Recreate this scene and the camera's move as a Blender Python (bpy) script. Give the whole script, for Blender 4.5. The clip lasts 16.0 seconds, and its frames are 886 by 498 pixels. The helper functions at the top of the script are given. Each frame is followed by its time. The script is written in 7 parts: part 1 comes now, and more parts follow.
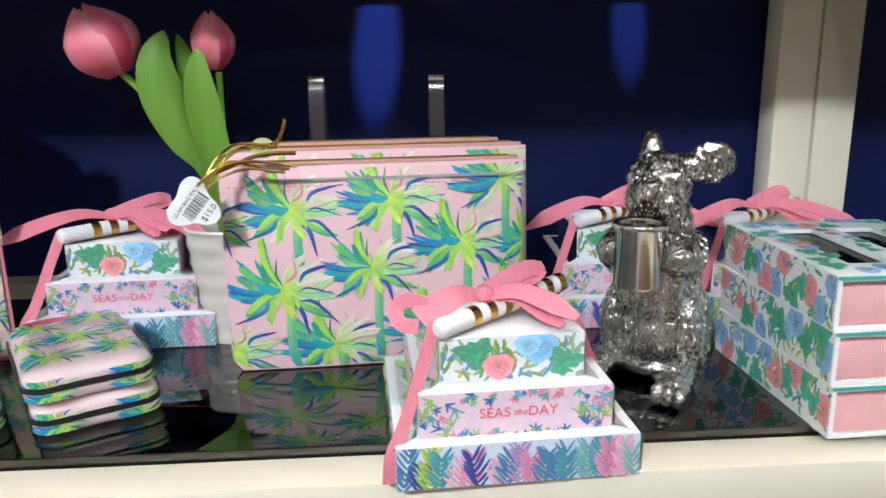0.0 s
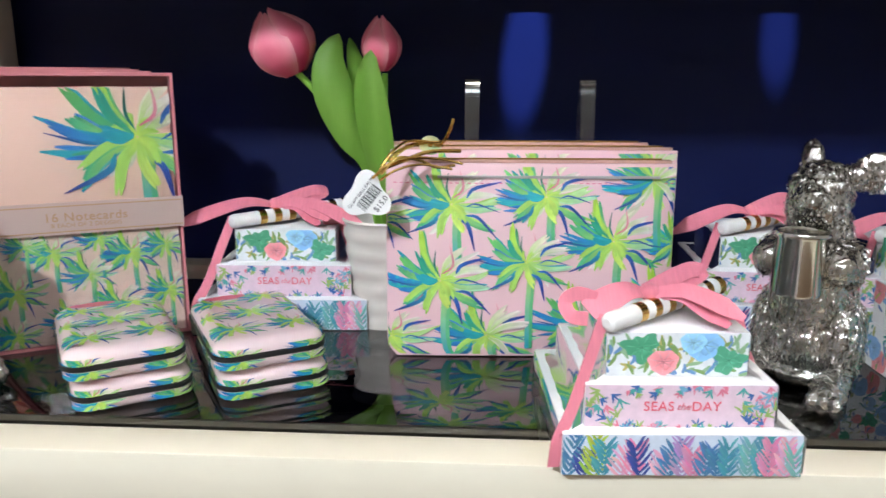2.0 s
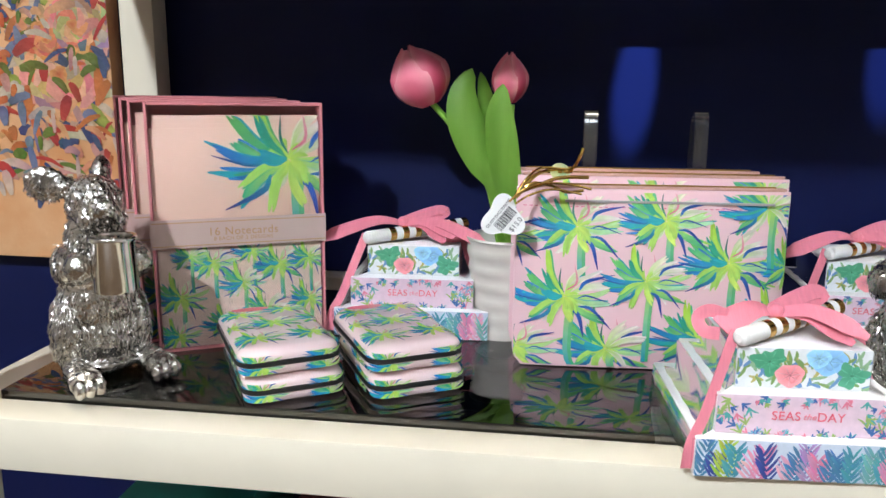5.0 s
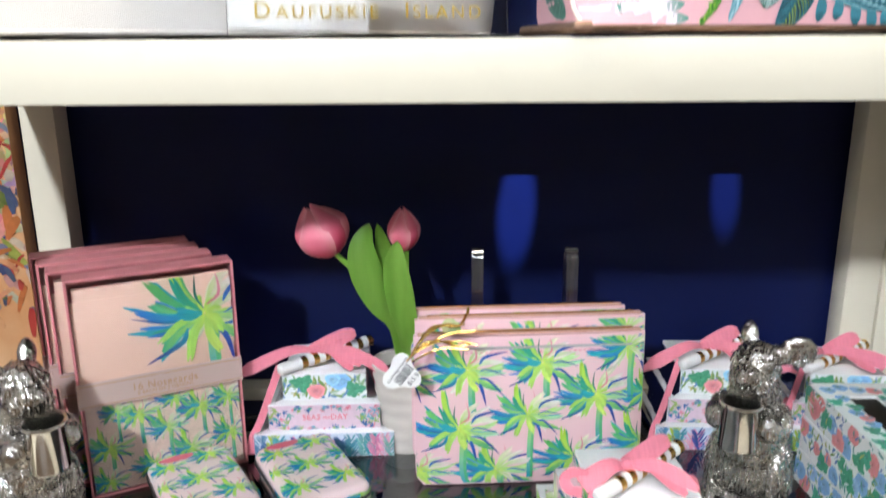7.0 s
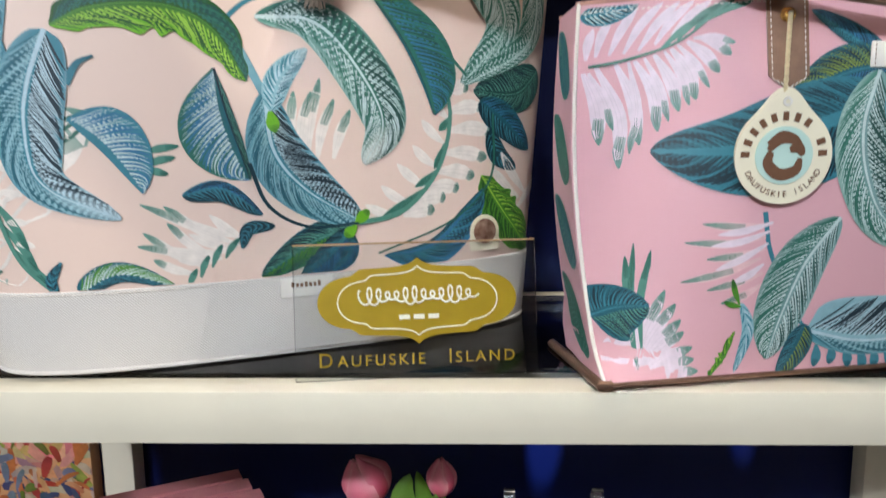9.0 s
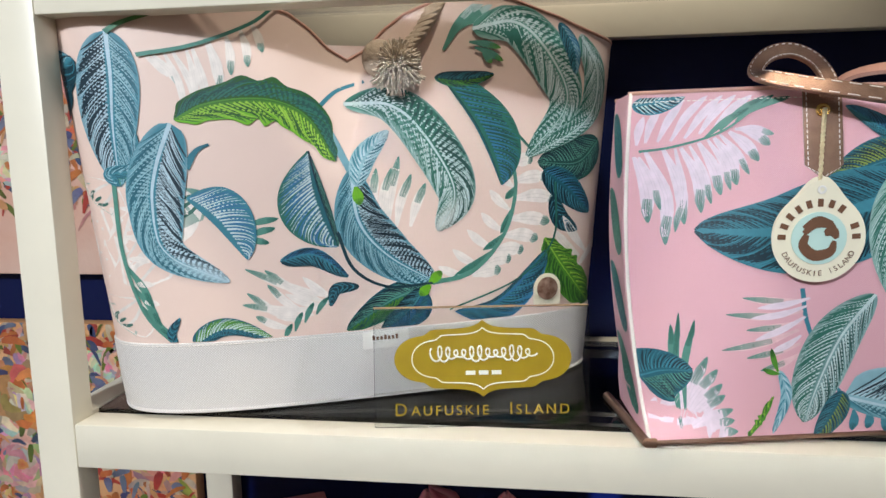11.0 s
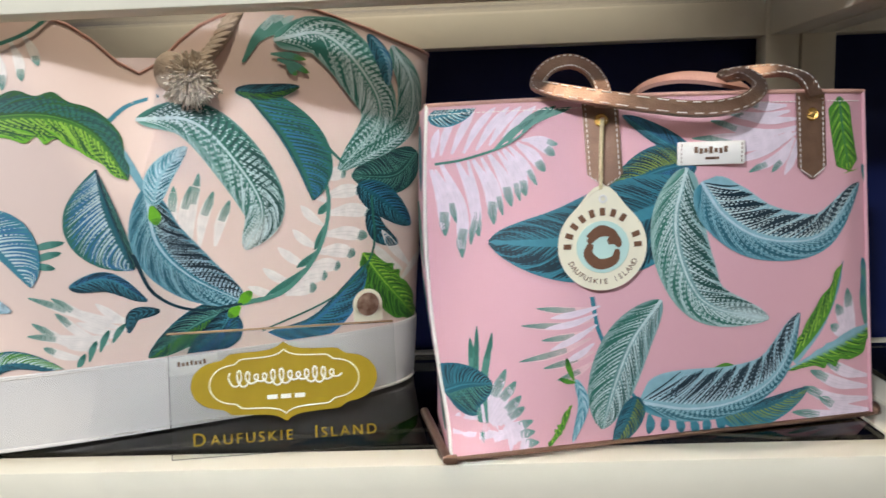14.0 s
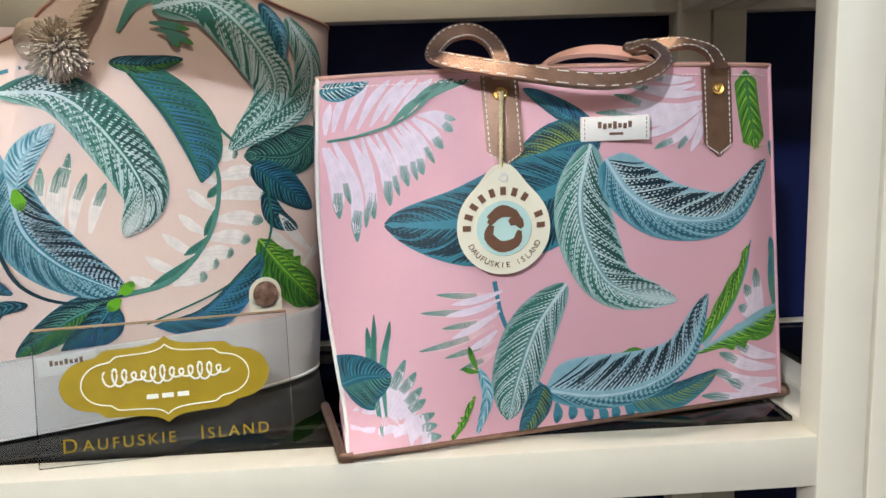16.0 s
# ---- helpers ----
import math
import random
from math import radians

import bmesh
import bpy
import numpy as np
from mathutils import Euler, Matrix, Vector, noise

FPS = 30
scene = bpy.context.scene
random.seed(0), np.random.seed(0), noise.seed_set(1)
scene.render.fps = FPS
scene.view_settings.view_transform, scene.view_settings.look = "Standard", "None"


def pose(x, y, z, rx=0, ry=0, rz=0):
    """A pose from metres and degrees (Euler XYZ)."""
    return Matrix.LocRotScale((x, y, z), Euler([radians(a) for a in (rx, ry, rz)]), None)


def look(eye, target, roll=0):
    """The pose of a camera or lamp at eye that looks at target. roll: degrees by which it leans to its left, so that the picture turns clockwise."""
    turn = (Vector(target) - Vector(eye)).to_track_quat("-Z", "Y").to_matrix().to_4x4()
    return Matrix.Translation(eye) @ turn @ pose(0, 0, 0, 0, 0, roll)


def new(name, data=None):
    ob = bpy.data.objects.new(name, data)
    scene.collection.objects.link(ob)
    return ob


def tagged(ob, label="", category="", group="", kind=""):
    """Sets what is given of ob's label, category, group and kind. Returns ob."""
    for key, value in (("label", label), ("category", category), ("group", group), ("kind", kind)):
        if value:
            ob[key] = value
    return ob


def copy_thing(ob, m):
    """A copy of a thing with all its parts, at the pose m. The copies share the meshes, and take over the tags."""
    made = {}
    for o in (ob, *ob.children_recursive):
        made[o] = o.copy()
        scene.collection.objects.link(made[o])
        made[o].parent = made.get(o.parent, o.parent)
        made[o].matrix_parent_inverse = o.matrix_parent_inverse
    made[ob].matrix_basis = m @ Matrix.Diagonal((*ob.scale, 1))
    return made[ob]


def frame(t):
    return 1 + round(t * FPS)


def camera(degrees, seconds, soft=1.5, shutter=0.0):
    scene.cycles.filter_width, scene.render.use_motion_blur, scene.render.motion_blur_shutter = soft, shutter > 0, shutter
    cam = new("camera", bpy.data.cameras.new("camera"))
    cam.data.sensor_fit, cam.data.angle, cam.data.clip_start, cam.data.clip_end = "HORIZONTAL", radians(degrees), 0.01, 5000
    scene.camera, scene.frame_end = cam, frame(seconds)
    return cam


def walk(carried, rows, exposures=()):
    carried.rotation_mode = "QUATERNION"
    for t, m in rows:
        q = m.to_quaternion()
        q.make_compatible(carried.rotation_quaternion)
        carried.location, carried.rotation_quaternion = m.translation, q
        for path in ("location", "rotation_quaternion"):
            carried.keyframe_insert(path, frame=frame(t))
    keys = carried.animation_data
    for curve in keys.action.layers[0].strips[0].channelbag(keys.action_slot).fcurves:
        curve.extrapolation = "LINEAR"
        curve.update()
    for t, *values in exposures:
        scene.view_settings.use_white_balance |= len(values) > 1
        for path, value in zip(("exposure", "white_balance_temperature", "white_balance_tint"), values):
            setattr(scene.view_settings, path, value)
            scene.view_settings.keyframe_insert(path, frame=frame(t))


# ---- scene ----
cam = camera(60.89, 16.0, shutter=0.5)
PATH = [
    (0, (-0.0245, -0.0338, 1.1635), (0.0938, 1.9038, 0.6823), -0.78),
    (0.5, (-0.0360, -0.0374, 1.1638), (0.0389, 1.9023, 0.6825), -0.62),
    (1, (-0.0550, -0.0426, 1.1597), (-0.0350, 1.8989, 0.6800), -0.05),
    (1.5, (-0.0696, -0.0512, 1.1611), (-0.1115, 1.8913, 0.6870), 0.33),
    (2, (-0.0803, -0.0606, 1.1618), (-0.1831, 1.8822, 0.6982), 0.37),
    (2.5, (-0.0987, -0.0684, 1.1633), (-0.2530, 1.8721, 0.7047), 0.56),
    (3, (-0.1220, -0.0770, 1.1630), (-0.3372, 1.8611, 0.7185), 0.84),
    (3.2, (-0.1321, -0.0816, 1.1630), (-0.3754, 1.8548, 0.7261), 0.99),
    (5.3, (-0.1386, -0.1259, 1.1729), (-0.3858, 1.8151, 0.7590), 0.70),
    (5.5, (-0.1332, -0.1289, 1.1729), (-0.3725, 1.8135, 0.7607), 0.64),
    (6, (-0.1204, -0.1411, 1.1974), (-0.2967, 1.8014, 0.7552), 0.42),
    (6.5, (-0.1104, -0.1595, 1.2659), (-0.2083, 1.7804, 0.7893), -0.32),
    (7, (-0.1218, -0.1632, 1.3637), (-0.1401, 1.7717, 0.8580), -0.38),
    (7.5, (-0.1339, -0.1549, 1.4143), (-0.1287, 1.7900, 0.9480), 0.07),
    (8, (-0.1394, -0.1728, 1.4650), (-0.1496, 1.7876, 1.0694), 0.32),
    (8.5, (-0.1397, -0.1819, 1.5241), (-0.1886, 1.7880, 1.1822), -0.25),
    (9, (-0.1328, -0.1966, 1.5796), (-0.2119, 1.7759, 1.2583), -0.78),
    (9.5, (-0.1361, -0.2275, 1.6163), (-0.2652, 1.7442, 1.3070), -0.60),
    (9.7, (-0.1457, -0.2368, 1.6263), (-0.2990, 1.7344, 1.3247), -0.52),
    (11.8, (-0.0880, -0.2671, 1.6445), (-0.4195, 1.6824, 1.3452), -1.53),
    (12, (-0.0855, -0.2669, 1.6432), (-0.3925, 1.6865, 1.3431), -1.51),
    (12.5, (-0.0734, -0.2656, 1.6457), (-0.3310, 1.6952, 1.3471), -1.65),
    (13, (-0.0512, -0.2563, 1.6456), (-0.2434, 1.7134, 1.3573), -1.97),
    (13.5, (-0.0294, -0.2463, 1.6441), (-0.1713, 1.7284, 1.3605), -2.07),
    (14, (-0.0095, -0.2369, 1.6444), (-0.0813, 1.7420, 1.3637), -2.09),
    (14.5, (0.0042, -0.2245, 1.6429), (0.0195, 1.7556, 1.3618), -2.00),
    (15, (0.0206, -0.2139, 1.6387), (0.1069, 1.7646, 1.3590), -1.87),
    (15.5, (0.0243, -0.2026, 1.6326), (0.1374, 1.7715, 1.3324), -1.95),
    (16, (0.0246, -0.1968, 1.6336), (0.1158, 1.7755, 1.3148), -2.15),
]
walk(cam, [(t, look(eye, target, roll)) for t, eye, target, roll in PATH],
     exposures=[(0, -0.30), (5.5, -0.26), (6.5, -0.18), (7.0, -0.20), (8.0, -0.94), (9.0, -0.86), (12.0, -0.79), (16.0, -0.79)])

# ---- light: warm ceiling downlights of the shop, unseen, and an added fill lamp ----
world = bpy.data.worlds.new("world")
scene.world = world
world.use_nodes = True
world.node_tree.nodes["Background"].inputs[0].default_value = (1.0, 0.96, 0.90, 1)
world.node_tree.nodes["Background"].inputs[1].default_value = 0.25


def lamp(name, kind, at, target, power, size, color=(1.0, 0.9, 0.76), spot=60, blend=0.3):
    data = bpy.data.lights.new(name, kind)
    data.energy, data.color = power, color
    if kind == "AREA":
        data.size = size
    else:
        data.shadow_soft_size = size
    if kind == "SPOT":
        data.spot_size, data.spot_blend = radians(spot), blend
    ob = new(name, data)
    ob.matrix_world = look(at, target)
    return ob


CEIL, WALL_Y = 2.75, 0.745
lamp("unseen_lamp", "AREA", (-0.95, -1.75, CEIL - 0.06), (-0.1, 0.45, 1.2), 94, 0.12, (0.86, 0.925, 1.0))
lamp("unseen_lamp", "AREA", (1.30, -1.50, CEIL - 0.06), (0.1, 0.45, 1.0), 17, 0.20, (0.82, 0.91, 1.0))
# Unseen fill lamp added behind the camera, aimed to brighten fronts under the shelves.
lamp("unseen_lamp", "AREA", (0.0, -2.1, CEIL - 0.06), (0.0, 0.5, 1.2), 18, 0.6, (0.89, 0.94, 1.0))
lamp("shelf_spotlight", "SPOT", (-0.10, 0.22, CEIL - 0.10), (-0.10, 0.62, 1.2), 62, 0.03, (1.0, 0.90, 0.76), 56, 0.6)
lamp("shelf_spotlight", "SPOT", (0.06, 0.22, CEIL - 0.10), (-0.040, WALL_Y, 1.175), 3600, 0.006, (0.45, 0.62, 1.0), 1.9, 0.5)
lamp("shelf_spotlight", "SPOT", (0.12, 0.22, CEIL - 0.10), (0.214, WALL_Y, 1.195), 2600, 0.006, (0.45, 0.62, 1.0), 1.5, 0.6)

# ---- materials ----


def material(name, color, rough=0.5, metal=0.0, spec=0.5, var=0.0, scale=40.0, bump=0.0, bump_scale=200.0, coat=0.0, trans=0.0, ior=1.45, stretch=(1, 1, 1), attr=False, second=None):
    m = bpy.data.materials.new(name)
    m.use_nodes = True
    nt = m.node_tree
    b = nt.nodes["Principled BSDF"]
    b.inputs["Base Color"].default_value = (*color, 1)
    b.inputs["Roughness"].default_value = rough
    b.inputs["Metallic"].default_value = metal
    b.inputs["Specular IOR Level"].default_value = spec
    b.inputs["Coat Weight"].default_value = coat
    b.inputs["Transmission Weight"].default_value = trans
    b.inputs["IOR"].default_value = ior
    co = nt.nodes.new("ShaderNodeTexCoord")
    mp = nt.nodes.new("ShaderNodeMapping")
    mp.inputs["Scale"].default_value = stretch
    nt.links.new(co.outputs["Object"], mp.inputs["Vector"])
    if attr:
        at = nt.nodes.new("ShaderNodeAttribute")
        at.attribute_name = "Col"
        source = at.outputs["Color"]
    else:
        source = None
    if var > 0 or second:
        n = nt.nodes.new("ShaderNodeTexNoise")
        n.inputs["Scale"].default_value = scale
        n.inputs["Detail"].default_value = 5
        nt.links.new(mp.outputs["Vector"], n.inputs["Vector"])
        r = nt.nodes.new("ShaderNodeMapRange")
        r.inputs["From Min"].default_value, r.inputs["From Max"].default_value = 0.3, 0.7
        nt.links.new(n.outputs["Fac"], r.inputs["Value"])
        mix = nt.nodes.new("ShaderNodeMix")
        mix.data_type = "RGBA"
        nt.links.new(r.outputs["Result"], mix.inputs["Factor"])
        if source:
            mix.blend_type = "MULTIPLY"
            mix.inputs["Factor"].default_value = 1
            nt.links.new(source, mix.inputs["A"])
            mix.inputs["B"].default_value = (1 - var, 1 - var, 1 - var, 1)
        else:
            mix.inputs["A"].default_value = (*color, 1)
            mix.inputs["B"].default_value = (*(second or [c * (1 - var) for c in color]), 1)
        source = mix.outputs["Result"]
        rr = nt.nodes.new("ShaderNodeMapRange")
        rr.inputs["To Min"].default_value, rr.inputs["To Max"].default_value = max(rough - 0.06, 0.0), min(rough + 0.06, 1.0)
        nt.links.new(n.outputs["Fac"], rr.inputs["Value"])
        nt.links.new(rr.outputs["Result"], b.inputs["Roughness"])
    if source:
        nt.links.new(source, b.inputs["Base Color"])
    if bump > 0:
        n2 = nt.nodes.new("ShaderNodeTexNoise")
        n2.inputs["Scale"].default_value = bump_scale
        n2.inputs["Detail"].default_value = 4
        nt.links.new(mp.outputs["Vector"], n2.inputs["Vector"])
        bp = nt.nodes.new("ShaderNodeBump")
        bp.inputs["Strength"].default_value = bump
        bp.inputs["Distance"].default_value = 0.002
        nt.links.new(n2.outputs["Fac"], bp.inputs["Height"])
        nt.links.new(bp.outputs["Normal"], b.inputs["Normal"])
    return m


def weave(name, color, dark, count=1100.0, rough=0.55, bump=0.5):
    """Fine crossed threads, as on canvas and saffiano leather."""
    m = material(name, color, rough)
    nt = m.node_tree
    b = nt.nodes["Principled BSDF"]
    co = nt.nodes.new("ShaderNodeTexCoord")
    height = None
    for turn in (45, -45):
        mp = nt.nodes.new("ShaderNodeMapping")
        mp.inputs["Rotation"].default_value = (0, radians(turn), 0)
        w = nt.nodes.new("ShaderNodeTexWave")
        w.bands_direction = "X"
        w.inputs["Scale"].default_value = count / 6.28
        w.inputs["Distortion"].default_value = 0.6
        nt.links.new(co.outputs["Object"], mp.inputs["Vector"])
        nt.links.new(mp.outputs["Vector"], w.inputs["Vector"])
        if height is None:
            height = w.outputs["Fac"]
        else:
            mul = nt.nodes.new("ShaderNodeMath")
            mul.operation = "MULTIPLY"
            nt.links.new(height, mul.inputs[0])
            nt.links.new(w.outputs["Fac"], mul.inputs[1])
            height = mul.outputs[0]
    mix = nt.nodes.new("ShaderNodeMix")
    mix.data_type = "RGBA"
    mix.inputs["A"].default_value = (*dark, 1)
    mix.inputs["B"].default_value = (*color, 1)
    nt.links.new(height, mix.inputs["Factor"])
    nt.links.new(mix.outputs["Result"], b.inputs["Base Color"])
    bp = nt.nodes.new("ShaderNodeBump")
    bp.inputs["Strength"].default_value = bump
    bp.inputs["Distance"].default_value = 0.0005
    nt.links.new(height, bp.inputs["Height"])
    nt.links.new(bp.outputs["Normal"], b.inputs["Normal"])
    return m


def clear(name, color, rough=0.02, ior=1.45, alpha_tint=None):
    """Thin clear sheet: mostly see-through, with a mirror-like surface."""
    m = bpy.data.materials.new(name)
    m.use_nodes = True
    nt = m.node_tree
    nt.nodes.remove(nt.nodes["Principled BSDF"])
    out = nt.nodes["Material Output"]
    tr = nt.nodes.new("ShaderNodeBsdfTransparent")
    tr.inputs[0].default_value = (*color, 1)
    gl = nt.nodes.new("ShaderNodeBsdfGlossy")
    gl.inputs["Roughness"].default_value = rough
    fr = nt.nodes.new("ShaderNodeFresnel")
    fr.inputs["IOR"].default_value = ior
    mix = nt.nodes.new("ShaderNodeMixShader")
    nt.links.new(fr.outputs[0], mix.inputs[0])
    nt.links.new(tr.outputs[0], mix.inputs[1])
    nt.links.new(gl.outputs[0], mix.inputs[2])
    nt.links.new(mix.outputs[0], out.inputs[0])
    return m


M_NAVY = material("navy_paint", (0.0042, 0.0092, 0.062), 0.45, spec=0.25, var=0.25, scale=6, bump=0.06, bump_scale=90)
M_CREAM = material("cream_lacquer", (0.78, 0.725, 0.59), 0.35, var=0.06, scale=14, bump=0.04, bump_scale=60)
M_WALL = material("beige_plaster", (0.74, 0.69, 0.62), 0.8, var=0.12, scale=5, bump=0.1, bump_scale=80)
M_CEIL = material("white_plaster", (0.8, 0.78, 0.74), 0.85, var=0.05, scale=4, bump=0.1, bump_scale=90)
M_FLOOR = material("oak_floor", (0.22, 0.14, 0.08), 0.4, var=0.4, scale=9, bump=0.1, stretch=(1, 12, 1))
M_SMOKE = clear("smoked_glass", (0.50, 0.51, 0.52), 0.012, 2.5)
M_ACRYL = clear("clear_acrylic", (0.95, 0.96, 0.96), 0.03, 1.38)
M_CLEARGLASS = clear("clear_glass", (0.92, 0.93, 0.92), 0.01, 1.14)
M_TINTED = clear("tinted_glass", (0.60, 0.61, 0.62), 0.012, 1.6)
M_HOOK = clear("thick_clear_acrylic", (0.80, 0.83, 0.86), 0.16, 2.3)
M_FILM = clear("clear_film", (0.95, 0.95, 0.96), 0.08, 1.45)
M_PRINT = material("printed_ink", (1, 1, 1), 0.45, attr=True, var=0.16, scale=130, stretch=(1, 1, 1))
M_PRINT_MATT = material("printed_card_ink", (1, 1, 1), 0.6, attr=True, var=0.12, scale=200)
M_PRINT_GLOSS = material("glossy_printed_shell_ink", (1, 1, 1), 0.12, attr=True, var=0.10, scale=200, coat=0.6)
M_PINK = material("pink_coated_canvas", (0.82, 0.53, 0.57), 0.42, var=0.05, scale=30, bump=0.15, bump_scale=900)
M_PINKCARD = material("pale_pink_card", (0.89, 0.60, 0.47), 0.6, var=0.05, scale=30)
M_BOXPINK = material("rose_pink_paperboard", (0.68, 0.24, 0.26), 0.55, var=0.12, scale=25, bump=0.08, bump_scale=500)
M_PANELPINK = material("soft_pink_linen_paper", (0.83, 0.43, 0.44), 0.6, var=0.08, scale=60, bump=0.25, bump_scale=1200, stretch=(1, 6, 1))
M_PAPER = material("white_paper", (0.83, 0.83, 0.85), 0.6, var=0.03, scale=40, bump=0.1, bump_scale=700, stretch=(1, 1, 14))
M_WHITECARD = material("white_card", (0.85, 0.85, 0.83), 0.5, var=0.03, scale=50)
M_RIBBON = material("coral_pink_grosgrain", (0.86, 0.26, 0.34), 0.5, var=0.1, scale=60, bump=0.3, bump_scale=1500, stretch=(8, 1, 1))
M_SILVER = material("polished_silver", (0.88, 0.86, 0.82), 0.12, metal=1.0, var=0.25, scale=45, bump=0.0)
M_SILVERFUR = material("antiqued_silver_fur", (0.90, 0.88, 0.84), 0.14, metal=1.0, var=0.45, scale=110, bump=0.5, bump_scale=330, stretch=(1, 1, 0.24))
M_GOLD = material("gold_metal", (0.80, 0.50, 0.15), 0.22, metal=1.0, var=0.2, scale=80)
M_GOLDINK = material("gold_foil_ink", (0.40, 0.27, 0.015), 0.35, metal=0.25, var=0.12, scale=50)
M_GOLDINK_FAINT = material("pale_gold_ink", (0.40, 0.24, 0.12), 0.5)
M_ROSEGOLD = material("rose_gold_metallic_leather", (0.30, 0.18, 0.125), 0.32, metal=0.8, var=0.25, scale=90, bump=0.3, bump_scale=700)
M_TANLEATHER = material("blush_leather_edge", (0.62, 0.34, 0.27), 0.5, var=0.1, scale=60)
M_BLACK = material("black_zip_tape", (0.012, 0.012, 0.013), 0.45, var=0.3, scale=300, bump=0.4, bump_scale=900)
M_DARKINK = material("dark_ink", (0.03, 0.03, 0.035), 0.6)
M_BROWNINK = material("brown_ink", (0.16, 0.075, 0.04), 0.55)
M_CORALINK = material("coral_ink", (0.80, 0.16, 0.22), 0.6)
M_LINEN = weave("natural_white_linen", (0.86, 0.83, 0.80), (0.62, 0.585, 0.555), 1100, 0.8, 0.9)
M_BEACH = weave("blush_canvas", (0.83, 0.65, 0.57), (0.77, 0.58, 0.50), 3200, 0.42, 0.12)
M_TOTE = weave("pink_saffiano_leather", (0.80, 0.48, 0.53), (0.72, 0.39, 0.44), 1900, 0.38, 0.45)
M_ROPE = material("beige_cotton_rope", (0.55, 0.43, 0.33), 0.9, var=0.25, scale=120, bump=0.6, bump_scale=300)
M_POM = material("beige_cotton_tassel", (0.76, 0.66, 0.55), 0.95, var=0.3, scale=150)
M_TULIP = material("pink_silk_petal", (0.80, 0.22, 0.30), 0.55, var=0.0, scale=30, attr=True, bump=0.2, bump_scale=120, stretch=(1, 1, 0.2))
M_LEAF = material("tulip_leaf_green", (0.21, 0.46, 0.06), 0.42, var=0.35, scale=45, bump=0.25, bump_scale=160, stretch=(1, 1, 0.15), second=(0.31, 0.58, 0.10))
M_POT = material("white_glazed_pot", (0.70, 0.66, 0.60), 0.3, var=0.1, scale=30)
M_SOIL = material("dark_moss", (0.04, 0.03, 0.02), 0.9, var=0.5, scale=200, bump=0.8, bump_scale=300)
M_CREAMCARD = material("cream_card_tag", (0.86, 0.80, 0.62), 0.5, var=0.04, scale=60)
M_MINT = material("mint_ink", (0.50, 0.70, 0.64), 0.55)
M_STRING = material("cream_twisted_cord", (0.80, 0.68, 0.42), 0.7, var=0.2, scale=400)
M_TEALBOX = material("teal_paperboard", (0.05, 0.42, 0.36), 0.5, var=0.1, scale=30)
M_WHITEPLATE = material("white_enamel_plate", (0.82, 0.79, 0.74), 0.3, var=0.05, scale=50)
M_STITCH = material("white_thread", (0.85, 0.80, 0.74), 0.8)

# ---- mesh helpers ----


def thing(name, label, category, group="", m=None, kind=""):
    ob = new(name)
    ob.empty_display_size = 0.02
    if m is not None:
        ob.matrix_world = m
    return tagged(ob, label, category, group, kind)


def finish(name, bm, mat, parent=None, label="", smooth=True, angle=28):
    me = bpy.data.meshes.new(name)
    bm.normal_update()
    bm.to_mesh(me)
    bm.free()
    me.materials.append(mat)
    if smooth:
        for p in me.polygons:
            p.use_smooth = True
        me.set_sharp_from_angle(angle=radians(angle))
    ob = new(name, me)
    if parent is not None:
        ob.parent = parent
    if label:
        tagged(ob, label)
    return ob


def part(name, bm, mat, parent, label="", smooth=True, angle=28):
    return finish(name, bm, mat, parent, label, smooth, angle)


def box(x0, x1, y0, y1, z0, z1, bevel=0.0, seg=2, bm=None):
    own = bmesh.new()
    bmesh.ops.create_cube(own, size=1.0, matrix=Matrix.Translation(((x0 + x1) / 2, (y0 + y1) / 2, (z0 + z1) / 2)) @ Matrix.Diagonal((x1 - x0, y1 - y0, z1 - z0, 1)))
    if bevel > 0:
        bmesh.ops.bevel(own, geom=own.edges[:], offset=bevel, segments=seg, affect="EDGES", profile=0.5)
    if bm is None:
        return own
    return join(bm, own)


def join(bm, other, m=None):
    if m is not None:
        bmesh.ops.transform(other, matrix=m, verts=other.verts[:])
    me = bpy.data.meshes.new("tmp")
    other.to_mesh(me)
    other.free()
    bm.from_mesh(me)
    bpy.data.meshes.remove(me)
    return bm


def lathe(profile, seg=32, bm=None):
    bm = bm or bmesh.new()
    rings = []
    for r, z in profile:
        rings.append([bm.verts.new((r * math.cos(2 * math.pi * k / seg), r * math.sin(2 * math.pi * k / seg), z)) for k in range(seg)])
    for a, b in zip(rings, rings[1:]):
        for k in range(seg):
            bm.faces.new((a[k], a[(k + 1) % seg], b[(k + 1) % seg], b[k]))
    return bm


